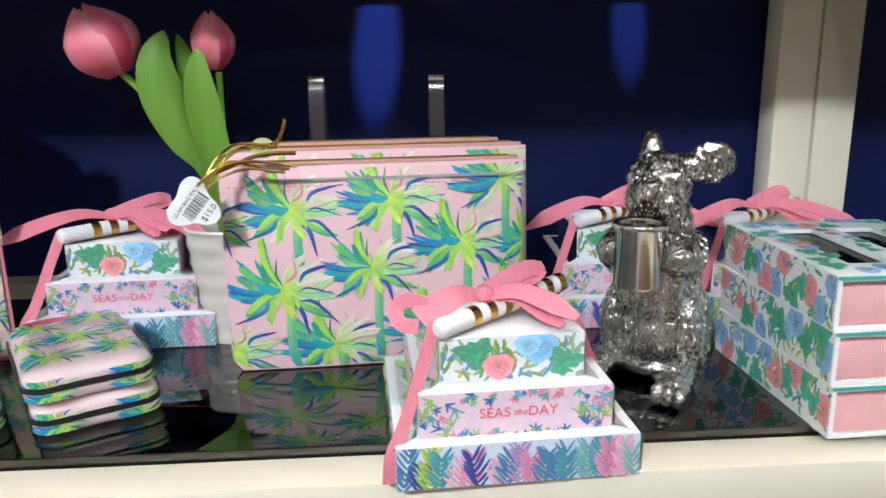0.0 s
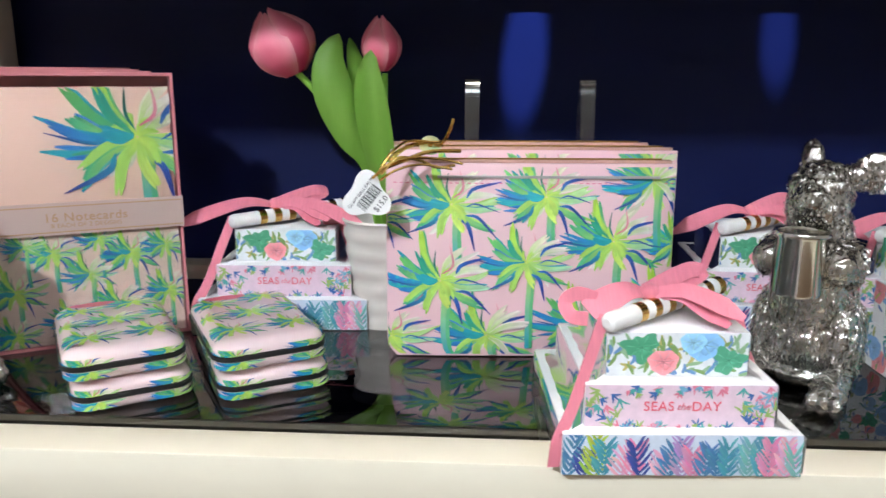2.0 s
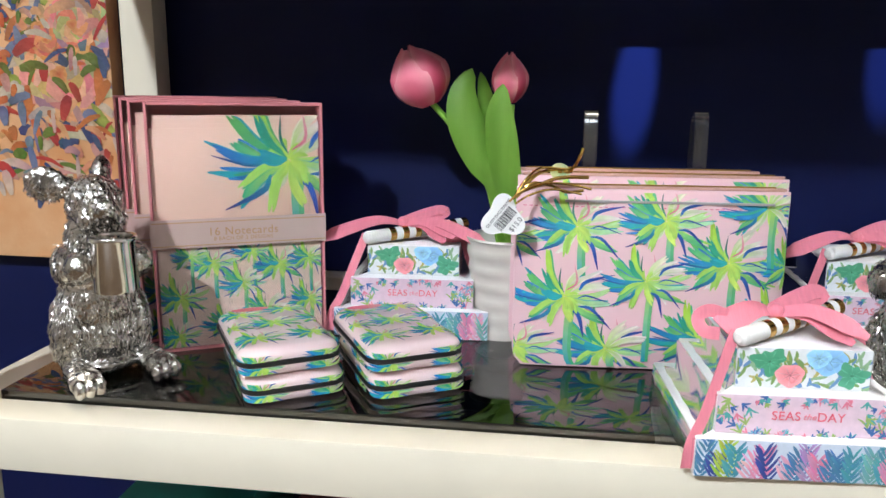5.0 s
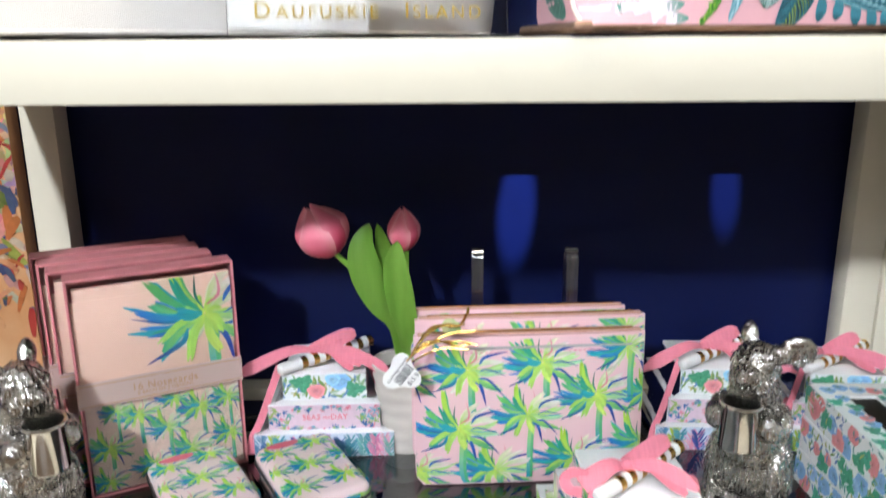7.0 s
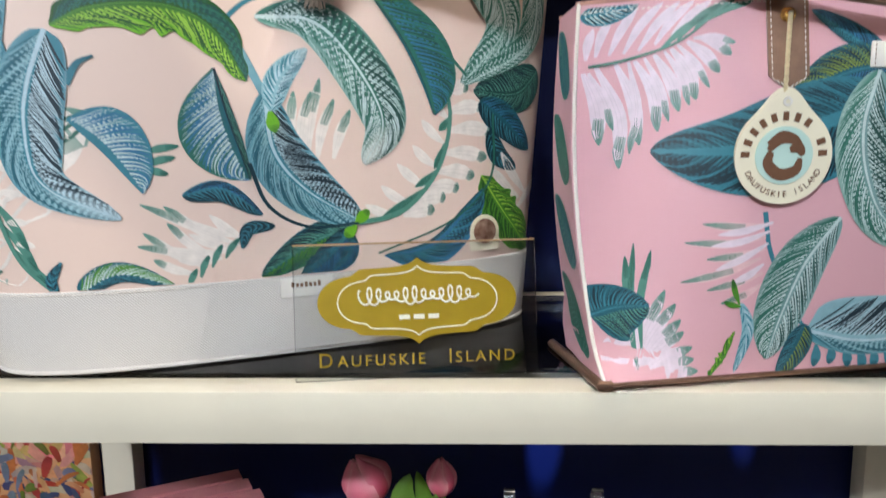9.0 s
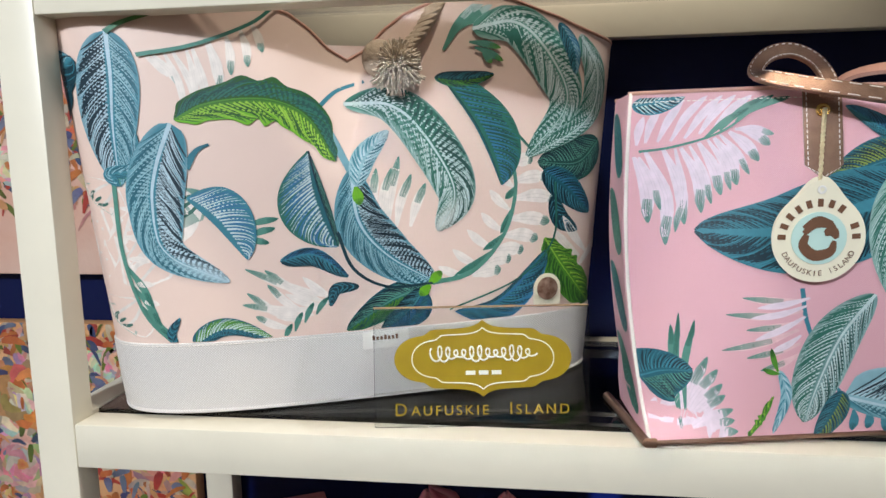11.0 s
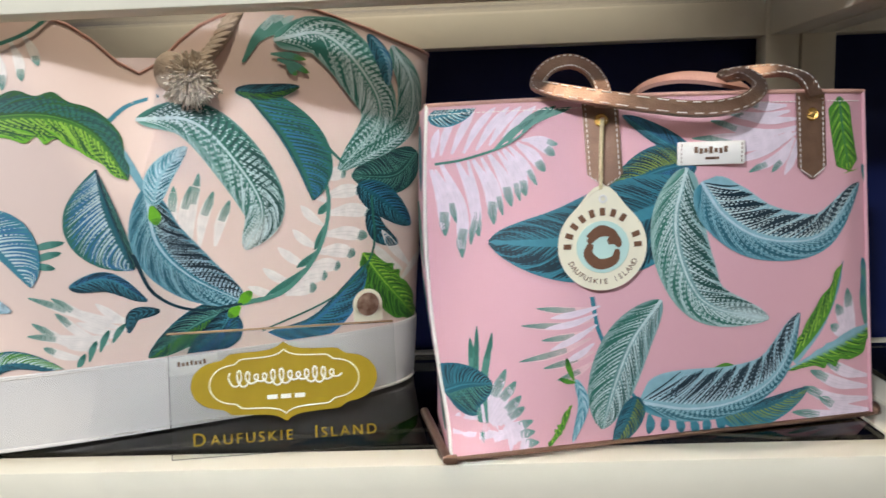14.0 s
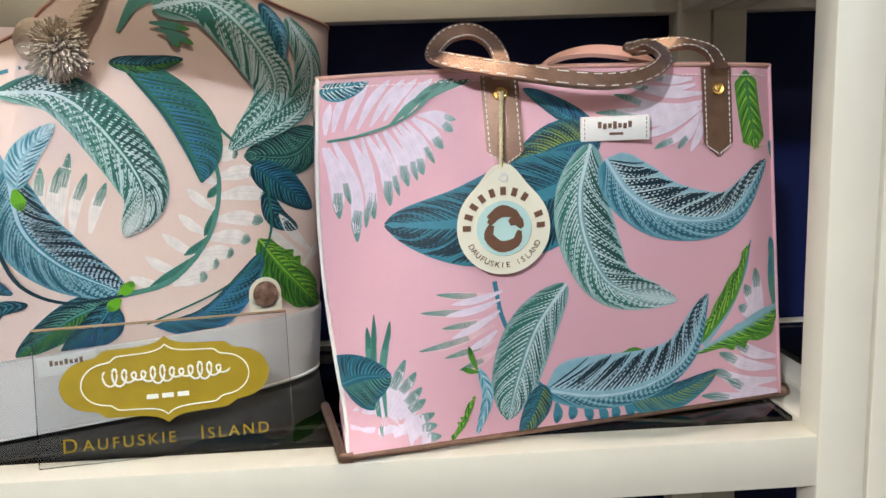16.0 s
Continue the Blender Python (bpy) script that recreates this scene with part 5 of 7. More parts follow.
def painting(m, W, H, label, seed, tones):
    t = thing("canvas_painting", label, "painting", "floral paintings", m)
    part("canvas", box(-W / 2, W / 2, -0.025, 0, 0, H, 0.002), material("painted_canvas", tones[0], 0.7, var=0.4, scale=12, bump=0.4, bump_scale=120, second=tones[1]), t)
    rnd = random.Random(seed)
    pr = Print(lambda x, z, h: Vector((x, -0.025 - h, z)), clip=(-W / 2, W / 2, 0, H), base=0.0004, step=0.000003)
    for k in range(int(1300 * W * H / 0.2)):
        x, z = rnd.uniform(-W / 2, W / 2), rnd.uniform(H * 0.22, H)
        c = rnd.choice(((0.55, 0.42, 0.30), (0.52, 0.15, 0.045), (0.60, 0.30, 0.14), (0.06, 0.08, 0.16), (0.42, 0.05, 0.035), (0.13, 0.16, 0.03), (0.50, 0.24, 0.20), (0.16, 0.18, 0.26)))
        a, L = rnd.uniform(0, 6.28), rnd.uniform(0.012, 0.04)
        pr.stroke([(x, z), (x + math.cos(a) * L / 2, z + math.sin(a) * L / 2 + 0.004), (x + math.cos(a) * L, z + math.sin(a) * L)], rnd.uniform(0.002, 0.007), [q * rnd.uniform(0.6, 1.1) for q in c], [min(1, q * 1.15) for q in c], n=5)
    for k in range(int(24 * W * H / 0.2)):
        x, z, r = rnd.uniform(-W / 2, W / 2), rnd.uniform(H * 0.35, H * 0.95), rnd.uniform(0.022, 0.050)
        c = rnd.choice(((0.72, 0.58, 0.44), (0.66, 0.34, 0.20), (0.62, 0.22, 0.10), (0.66, 0.40, 0.32)))
        for s in range(46):
            f = 1 - s / 46
            a = s * 2.4
            q = [min(1, v * rnd.choice((0.55, 0.8, 1.0, 1.15))) for v in c]
            px, pz = x + math.cos(a) * r * f, z + math.sin(a) * r * f
            pr.stroke([(px, pz), (px - math.sin(a) * r * 0.4, pz + math.cos(a) * r * 0.4), (px - math.sin(a + 0.8) * r * 0.7, pz + math.cos(a + 0.8) * r * 0.7)], r * 0.15, q, [min(1, v * 1.15) for v in q], n=4)
        pr.blob(x, z, r * 0.22, r * 0.2, (0.55, 0.12, 0.05), (0.65, 0.3, 0.1))
    for k in range(int(14 * W * H / 0.2)):
        x, z = rnd.uniform(-W / 2, W / 2), rnd.uniform(H * 0.3, H)
        a, L = rnd.uniform(-0.6, 0.6), rnd.uniform(0.04, 0.08)
        pr.stroke([(x, z), (x + math.cos(a) * L / 2, z + math.sin(a) * L / 2 + 0.01), (x + math.cos(a) * L, z + math.sin(a) * L)], 0.009, (0.16, 0.22, 0.03), (0.40, 0.42, 0.08), (0.05, 0.08, 0.02), n=6)
    tagged(pr.make("paint", t, material("oil_paint", (1, 1, 1), 0.45, attr=True, var=0.25, scale=90, bump=0.5, bump_scale=200)), "thick floral brush strokes", kind="stuff")
    return t


painting(pose(-0.815, WALL_Y - 0.004, 0.962), 0.36, 0.42, "floral oil painting in orange and cream on canvas", 41, ((0.62, 0.27, 0.10), (0.72, 0.42, 0.22)))
painting(pose(-0.900, WALL_Y - 0.004, 1.455), 0.36, 0.42, "abstract floral painting with pink ground on canvas", 42, ((0.70, 0.40, 0.30), (0.76, 0.52, 0.42)))

# ---- upper shelf: pink tote ----
DTEAL, TEALRIM, INK, INKTEAL = (0.014, 0.115, 0.16), (0.045, 0.22, 0.29), (0.006, 0.026, 0.042), (0.008, 0.045, 0.065)
MIST, PALEMIST, SAGE, DSAGE = (0.20, 0.36, 0.36), (0.56, 0.69, 0.69), (0.09, 0.27, 0.215), (0.025, 0.15, 0.115)
PALETEAL, BANANA, DGREEN, BRIGHT = (0.26, 0.47, 0.54), (0.08, 0.26, 0.03), (0.02, 0.10, 0.02), (0.16, 0.45, 0.02)
INDIGO, OLIVE, INKSAGE, LEAFLIT = (0.035, 0.17, 0.33), (0.22, 0.30, 0.06), (0.012, 0.075, 0.065), (0.30, 0.55, 0.06)
PALEBLUE, PALEWHITE = (0.46, 0.62, 0.70), (0.76, 0.80, 0.74)
BLUSHWHITE, BLUSHPINK, BLUSHLIGHT = (0.83, 0.70, 0.78), (0.86, 0.56, 0.58), (0.88, 0.80, 0.74)


def mixed(a, b, t):
    return [p + (q - p) * t for p, q in zip(a, b)]


def tote_face(u, v):
    """The bulging front of the tote."""
    s = max(math.sin(math.pi * min(max(u, 0), 1)), 0)
    low = mixed((-0.032, 0.368, 1.3775), (0.362, 0.453, 1.3775), u)
    top = mixed((-0.046, 0.452, 1.677), (0.338, 0.446, 1.675), u)
    top[1] -= 0.062 * s ** 0.8
    p = mixed(low, top, v)
    near = math.exp(-max(u, 0) / 0.06)
    p[0] -= 0.011 * near * math.sin(math.pi * min(max(v, 0), 1))
    p[1] += 0.040 * near * max(0, 1 - v) * min(1, max(v, 0) / 0.07) ** 0.7
    p[1] -= 0.010 * s * max(math.sin(math.pi * min(max(v, 0), 1)), 0)
    return Vector(p)


tote = thing("tote_bag", "pink leather tote printed with teal tropical leaves", "handbag", "", pose(0, 0, 0))
FRONT = Vector((-0.15, -0.98, 0.12)).normalized()


def on_tote(a, b, h):
    return tote_face(a / 1.29, b) + FRONT * h


def back_of(u, v):
    p = tote_face(u, v)
    low = max(0, 1 - v / 0.15)
    q = p + Vector((-0.008 - 0.007 * low, 0.05 + 0.045 * (1 - v) + 0.02 * low, 0)).lerp(Vector((0.015, 0.115, 0)) * (1 - 0.35 * v), min(max(u, 0), 1))
    q.y = min(q.y, 0.69)
    q.z = p.z - 0.004 * v
    return q


bm = bmesh.new()
NU, NV = 30, 20
fr = [[bm.verts.new(tote_face(i / NU, j / NV)) for i in range(NU + 1)] for j in range(NV + 1)]
bk = [[bm.verts.new(back_of(i / NU, j / NV)) for i in range(NU + 1)] for j in range(NV + 1)]
for j in range(NV):
    for i in range(NU):
        bm.faces.new((fr[j][i], fr[j][i + 1], fr[j + 1][i + 1], fr[j + 1][i]))
        bm.faces.new((bk[j][i + 1], bk[j][i], bk[j + 1][i], bk[j + 1][i + 1]))
    bm.faces.new((bk[j][0], fr[j][0], fr[j + 1][0], bk[j + 1][0]))
    bm.faces.new((fr[j][NU], bk[j][NU], bk[j + 1][NU], fr[j + 1][NU]))
for i in range(NU):
    bm.faces.new((bk[0][i], bk[0][i + 1], fr[0][i + 1], fr[0][i]))
part("body", bm, M_TOTE, tote)
lining = bmesh.new()
rows = [[lining.verts.new(mixed(tote_face(i / NU, 0.985), back_of(i / NU, 0.985), 0.06)) for i in range(NU + 1)], [lining.verts.new(mixed(tote_face(i / NU, 0.90), back_of(i / NU, 0.90), 0.5)) for i in range(NU + 1)], [lining.verts.new(mixed(tote_face(i / NU, 0.985), back_of(i / NU, 0.985), 0.94)) for i in range(NU + 1)]]
for a, b in zip(rows, rows[1:]):
    for i in range(NU):
        lining.faces.new((a[i], a[i + 1], b[i + 1], b[i]))
part("lining", lining, M_TANLEATHER, tote, "blush lining")
part("top_piping", tube([tote_face(i / NU, 1.0) + FRONT * 0.0005 for i in range(NU + 1)], 0.0018, 8), M_TANLEATHER, tote, "blush edge binding")
part("top_piping", tube([back_of(i / NU, 1.0) for i in range(NU + 1)], 0.0018, 8), M_TANLEATHER, tote)
part("side_piping", tube([tote_face(0.004, j / NV) + FRONT * 0.001 for j in range(NV + 1)], 0.0017, 8), M_STITCH, tote, "white edge piping")
part("side_piping", tube([tote_face(0.996, j / NV) + FRONT * 0.001 for j in range(NV + 1)], 0.0015, 8), M_TOTE, tote)
part("base_piping", tube([Vector((-0.060, 0.483, 1.3795)), tote_face(0, 0) + Vector((-0.002, -0.002, 0.002)), tote_face(0.01, 0.0) + Vector((0.002, -0.002, 0.002))], 0.0042, 10), M_ROSEGOLD, tote, "rose gold base corner")
part("base_piping", tube([tote_face(i / NU, 0.0) + Vector((0, -0.001, 0.0015)) for i in range(NU + 1)], 0.0022, 8), M_ROSEGOLD, tote)
foot_r = bmesh.new()
ball(tuple(tote_face(1.0, 0.0) + Vector((0.003, 0.004, 0.005))), (0.006, 0.008, 0.006), foot_r)
part("base_corner", foot_r, M_ROSEGOLD, tote)
tote_print = Print(on_tote, base=0.00015, step=0.000012, clip=(0.008, 1.282, 0.006, 0.985))
tote_print.fan([(0.020, 0.811), (0.046, 0.829), (0.090, 0.834), (0.134, 0.838), (0.180, 0.852), (0.219, 0.866), (0.257, 0.882), (0.285, 0.891)], [(0.050, 0.622), (0.088, 0.563), (0.135, 0.624), (0.178, 0.658), (0.229, 0.708), (0.270, 0.737), (0.327, 0.803), (0.356, 0.846)], 0.0132, BLUSHWHITE, SAGE, 0.10)
tote_print.fan([(0.031, 0.811), (0.120, 0.836), (0.157, 0.844), (0.203, 0.860), (0.234, 0.875), (0.272, 0.889)], [(0.079, 0.661), (0.113, 0.601), (0.204, 0.683), (0.254, 0.723), (0.302, 0.766), (0.366, 0.875)], 0.0088, BLUSHWHITE, SAGE, 0.08)
tote_print.fan([(0.025, 0.845), (0.046, 0.852), (0.076, 0.855), (0.109, 0.857), (0.144, 0.864), (0.182, 0.877), (0.222, 0.898)], [(0.041, 0.929), (0.085, 0.957), (0.145, 0.976), (0.207, 0.987), (0.245, 0.985), (0.278, 0.984), (0.318, 0.982)], 0.0089, BLUSHWHITE, None, 0.06)
tote_print.fan([(0.196, 0.866), (0.235, 0.886), (0.275, 0.911), (0.294, 0.927)], [(0.307, 0.946), (0.347, 0.977), (0.369, 0.979), (0.409, 0.974)], 0.0072, SAGE, DSAGE, 0.06)
tote_print.stroke([(0.031, 0.826), (0.120, 0.842), (0.243, 0.885), (0.354, 0.973)], 0.0037, SAGE, SAGE, n=18, profile=lambda q: 1 - 0.30 * q)
tote_print.blade([(0.010, 0.961), (0.074, 0.973), (0.149, 0.988)], 0.025, 0.037, (TEALRIM, PALEMIST, INK), (TEALRIM, PALEMIST, INK), None, ribs=10)
tote_print.fan([(0.435, 0.414), (0.432, 0.383), (0.430, 0.352), (0.420, 0.328), (0.425, 0.288), (0.422, 0.256)], [(0.279, 0.416), (0.235, 0.367), (0.286, 0.324), (0.221, 0.264), (0.285, 0.243), (0.320, 0.207)], 0.0090, BLUSHPINK, SAGE, 0.05, tipfrom=0.35)
tote_print.fan([(0.450, 0.421), (0.441, 0.398), (0.438, 0.367), (0.427, 0.312)], [(0.313, 0.388), (0.296, 0.358), (0.305, 0.295), (0.347, 0.261)], 0.0076, BLUSHWHITE, None, 0.05)
tote_print.fan([(0.087, 0.010), (0.087, 0.010), (0.092, 0.016), (0.101, 0.028), (0.103, 0.021), (0.105, 0.017), (0.114, 0.014)], [(0.176, 0.237), (0.200, 0.203), (0.211, 0.162), (0.218, 0.130), (0.238, 0.090), (0.241, 0.058), (0.250, 0.026)], 0.0138, BLUSHWHITE, SAGE, 0.06)
tote_print.fan([(0.040, 0.007), (0.028, 0.004), (0.054, 0.007)], [(0.088, 0.143), (0.040, 0.105), (0.116, 0.160)], 0.0112, BLUSHWHITE, None, 0.05)
tote_print.fan([(0.099, 0.015), (0.113, 0.083), (0.102, 0.144)], [(0.111, 0.356), (0.149, 0.341), (0.091, 0.324)], 0.0074, SAGE, DSAGE, 0.05)
tote_print.blade([(0.005, 0.157), (0.063, 0.190), (0.138, 0.200)], 0.067, 0.088, (DTEAL, TEALRIM, INK), (DTEAL, SAGE, INK), TEALRIM, peak=0.32, ribs=16)
tote_print.fan([(1.049, 0.905), (1.034, 0.895), (1.024, 0.888), (1.033, 0.872), (1.029, 0.872), (1.019, 0.947), (1.010, 0.962)], [(0.735, 0.880), (0.787, 0.925), (0.797, 0.846), (0.890, 0.784), (0.958, 0.781), (0.820, 0.950), (0.885, 0.971)], 0.0095, BLUSHWHITE, SAGE, 0.08)
tote_print.fan([(1.044, 0.925), (1.034, 0.902), (1.039, 0.887), (1.042, 0.872)], [(0.867, 0.935), (0.785, 0.886), (0.843, 0.811), (0.996, 0.770)], 0.0092, BLUSHWHITE, None, 0.06)
tote_print.blade([(1.188, 0.989), (1.200, 0.884), (1.222, 0.769)], 0.037, 0.044, (BANANA, LEAFLIT, DGREEN), (BANANA, LEAFLIT, DGREEN), DSAGE, ribs=7, peak=0.55, blunt=1)
tote_print.fan([(1.323, 0.801), (1.317, 0.701), (1.319, 0.817), (1.289, 0.397), (1.284, 0.256)], [(1.296, 0.899), (1.273, 0.786), (1.314, 0.915), (1.266, 0.504), (1.264, 0.452)], 0.0112, SAGE, TEALRIM, 0.03)
tote_print.fan([(1.278, 0.020), (1.277, 0.057), (1.274, 0.095), (1.264, 0.022), (1.275, 0.131)], [(1.029, 0.038), (1.060, 0.118), (1.084, 0.169), (1.113, 0.078), (1.132, 0.196)], 0.0150, BLUSHWHITE, SAGE, 0.10)
tote_print.fan([(1.233, 0.255), (1.233, 0.264), (1.229, 0.265)], [(1.207, 0.415), (1.169, 0.370), (1.148, 0.308)], 0.0151, BLUSHWHITE, SAGE, 0.05)
tote_print.blade([(0.737, 0.822), (0.648, 0.876), (0.546, 0.946)], 0.020, 0.035, (DTEAL, TEALRIM, INK), (DTEAL, INDIGO, INK), TEALRIM, ribs=20)
tote_print.blade([(0.737, 0.813), (0.627, 0.794), (0.498, 0.734)], 0.059, 0.067, (DTEAL, INDIGO, INK), (DTEAL, OLIVE, INK), TEALRIM, ribs=26)
tote_print.blade([(0.728, 0.734), (0.573, 0.674), (0.378, 0.610), (0.162, 0.604)], 0.142, 0.109, (TEALRIM, DTEAL, INK), (TEALRIM, DTEAL, INK), TEALRIM, peak=0.42, ribs=42, dark=1)
tote_print.blade([(0.710, 0.801), (0.671, 0.662), (0.688, 0.524), (0.759, 0.408), (0.939, 0.352)], 0.090, 0.074, (MIST, PALEMIST, INKSAGE), (SAGE, PALEMIST, DSAGE), PALEMIST, peak=0.45, ribs=38, dark=1, tip=PALEMIST)
tote_print.blade([(0.748, 0.760), (0.811, 0.663), (0.933, 0.591), (1.117, 0.589), (1.256, 0.732)], 0.102, 0.066, (PALETEAL, PALEMIST, INK), (TEALRIM, PALETEAL, DTEAL), PALEBLUE, peak=0.34, ribs=40, dark=1)
tote_print.blade([(0.621, 0.432), (0.534, 0.312), (0.475, 0.168), (0.439, 0.050)], 0.061, 0.081, (MIST, PALEMIST, INKSAGE), (DSAGE, PALEMIST, DSAGE), PALEMIST, peak=0.5, ribs=30, dark=1)
tote_print.blade([(0.738, 0.204), (0.892, 0.169), (1.018, 0.213), (1.133, 0.340), (1.188, 0.492)], 0.069, 0.005, (BANANA, LEAFLIT, DGREEN), (BANANA, BANANA, DGREEN), None, wavy=0.45, ribs=24)
tote_print.blade([(0.991, 0.177), (1.132, 0.234), (1.294, 0.297)], 0.019, 0.079, (PALETEAL, PALETEAL, PALETEAL), (BANANA, LEAFLIT, DGREEN), PALETEAL, wavy=0.3, peak=0.7, ribs=12)
tote_print.blade([(0.787, 0.064), (0.928, 0.069), (1.071, 0.116)], 0.026, 0.066, (DTEAL, TEALRIM, INK), (TEALRIM, OLIVE, DTEAL), None, ribs=22, peak=0.4)
tote_print.fan([(0.577, 0.083), (0.618, 0.074), (0.659, 0.064), (0.701, 0.058), (0.744, 0.056), (0.778, 0.054)], [(0.575, 0.019), (0.620, 0.023), (0.675, 0.011), (0.717, -0.004), (0.752, 0.002), (0.801, 0.002)], 0.0109, TEALRIM, DTEAL, 0.10)
tote_print.blade([(0.547, 0.126), (0.702, 0.087), (0.857, 0.102), (0.978, 0.184), (1.041, 0.357)], 0.130, 0.043, (PALETEAL, PALEBLUE, INK), (TEALRIM, PALETEAL, DTEAL), PALEBLUE, peak=0.3, ribs=40, dark=1)
tote_print.blade([(0.543, 0.144), (0.514, 0.074), (0.470, -0.007)], 0.044, 0.030, (DTEAL, OLIVE, INK), (DTEAL, TEALRIM, INK), None, ribs=14)
tote_print.stroke([(1.028, 0.201), (1.113, 0.302), (1.170, 0.413), (1.192, 0.504)], 0.0094, PALETEAL, TEALRIM, n=18, profile=lambda q: 1 - 0.80 * q)
tote_print.stroke([(0.430, 0.448), (0.444, 0.343), (0.497, 0.213), (0.547, 0.126), (0.602, 0.087)], 0.0064, TEALRIM, TEALRIM, n=18, profile=lambda q: 1 - 0.30 * q)
tote_print.blade([(0.279, 0.006), (0.322, 0.060), (0.354, 0.131)], 0.019, 0.006, (BANANA, LEAFLIT, DGREEN), (BANANA, BANANA, DGREEN), None, wavy=0.5, ribs=6)
tote_print.blade([(0.370, 0.208), (0.385, 0.128), (0.350, 0.018)], 0.018, 0.014, (PALETEAL, PALEBLUE, TEALRIM), (PALETEAL, PALETEAL, TEALRIM), None, ribs=6)
tote_print.fan([(0.365, 0.204), (0.369, 0.198)], [(0.348, 0.271), (0.325, 0.211)], 0.0062, BANANA, DGREEN, 0.05)
tote_print.make("print", tote, M_PRINT, "teal and green tropical leaf print")
side_print = Print(lambda a, b, h: Vector(mixed(tote_face(0, b), back_of(0, b), a)) + Vector((-h, -h * 0.3, 0)), base=0.0006, step=0.00002, clip=(0.04, 0.96, 0.02, 0.98))
for k in range(4):
    b = 0.06 + k * 0.24
    side_print.leaf([(0.1, b), (0.5, b + 0.07), (0.9, b + 0.16)], 0.08, DTEAL if k % 2 else DSAGE, SAGE, SAGE, ribs=10)
side_print.make("print", tote, M_PRINT)

# stitched line along the top
stitches = bmesh.new()
for k in range(90):
    a, b = 0.012 + k * 0.0108, 0.0065
    tube([tote_face(a, 0.972) + FRONT * 0.0009, tote_face(a + b, 0.972) + FRONT * 0.0009], 0.0004, 5, bm=stitches)
part("stitching", stitches, M_STITCH, tote, "white stitching")


def strap_tab(u, w):
    bm = bmesh.new()
    rows = []
    for v, f in ((0.995, 1.0), (0.92, 1.0), (0.85, 1.0), (0.79, 1.0), (0.755, 0.12)):
        rows.append((v, f))
    grid = []
    for v, f in rows:
        grid.append([tote_face(u + w * f * s, v) + FRONT * 0.0030 for s in (-1, -0.5, 0, 0.5, 1)])
    top = [[bm.verts.new(p) for p in r] for r in grid]
    bot = [[bm.verts.new(p - FRONT * 0.0028) for p in r] for r in grid]
    for j in range(len(top) - 1):
        for i in range(4):
            bm.faces.new((top[j][i], top[j + 1][i], top[j + 1][i + 1], top[j][i + 1]))
        bm.faces.new((top[j][0], bot[j][0], bot[j + 1][0], top[j + 1][0]))
        bm.faces.new((top[j + 1][4], bot[j + 1][4], bot[j][4], top[j][4]))
    tab = part("strap_tab", bm, M_ROSEGOLD, tote, "rose gold leather tab")
    st = bmesh.new()
    for sgn in (-1, 1):
        for k in range(14):
            v = 0.985 - k * 0.0145
            tube([tote_face(u + sgn * w * 0.82, v) + FRONT * 0.0034, tote_face(u + sgn * w * 0.82, v - 0.009) + FRONT * 0.0034], 0.0004, 5, bm=st)
        for k in range(4):
            f0, f1 = 0.82 * (1 - k * 0.25), 0.82 * (1 - k * 0.25 - 0.16)
            tube([tote_face(u + sgn * w * f0, 0.783 - k * 0.006) + FRONT * 0.0034, tote_face(u + sgn * w * f1, 0.780 - (k + 0.6) * 0.006) + FRONT * 0.0034], 0.0004, 5, bm=st)
    part("stitching", st, M_STITCH, tab)
    rivet = lathe([(0.0, 0.0022), (0.0025, 0.0021), (0.003, 0.0014), (0.0046, 0.0016), (0.0054, 0.0008), (0.0054, -0.0008)], 18)
    bmesh.ops.transform(rivet, matrix=Matrix.Translation(tote_face(u, 0.935) + FRONT * 0.0036) @ FRONT.to_track_quat("Z", "Y").to_matrix().to_4x4(), verts=rivet.verts[:])
    part("rivet", rivet, M_GOLD, tab, "gold rivet")


strap_tab(0.378, 0.037)
strap_tab(0.842, 0.037)
handle_pts = [(0.0988, 0.372, 1.6673), (0.0994, 0.379, 1.6823), (0.0936, 0.398, 1.6983), (0.0794, 0.41, 1.7070), (0.0615, 0.41, 1.7034), (0.0500, 0.398, 1.6895), (0.0600, 0.378, 1.6824), (0.1025, 0.358, 1.6723), (0.1638, 0.354, 1.6625), (0.2051, 0.368, 1.6660), (0.2314, 0.40, 1.6798), (0.2290, 0.43, 1.6938), (0.2200, 0.455, 1.6935), (0.2426, 0.465, 1.6960), (0.2652, 0.45, 1.6957), (0.275, 0.42, 1.6869), (0.2784, 0.403, 1.67)]
hline = spline(handle_pts, 70)
part("handle", ribbon(hline, 0.0125, thick=0.0040, up=(0.05, -0.75, 0.35)), M_ROSEGOLD, tote, "rose gold rolled leather handle")
hst = bmesh.new()
for off in (-0.0048, 0.0048):
    for k in range(0, 69, 1):
        d = (hline[k + 1] - hline[k]).normalized()
        side = d.cross(Vector((0.05, -0.75, 0.35))).normalized()
        n = side.cross(d).normalized()
        tube([hline[k] + side * off + n * 0.0023, hline[k].lerp(hline[k + 1], 0.6) + side * off + n * 0.0023], 0.0004, 4, bm=hst)
part("stitching", hst, M_STITCH, tote)
part("handle", ribbon(spline([(0.16, 0.545, 1.665), (0.165, 0.530, 1.690), (0.195, 0.50, 1.697), (0.235, 0.485, 1.690), (0.262, 0.50, 1.68), (0.28, 0.52, 1.66)], 30), 0.016, thick=0.004, up=(0.0, -0.6, 0.8)), M_TANLEATHER, tote, "blush inside of the back handle")

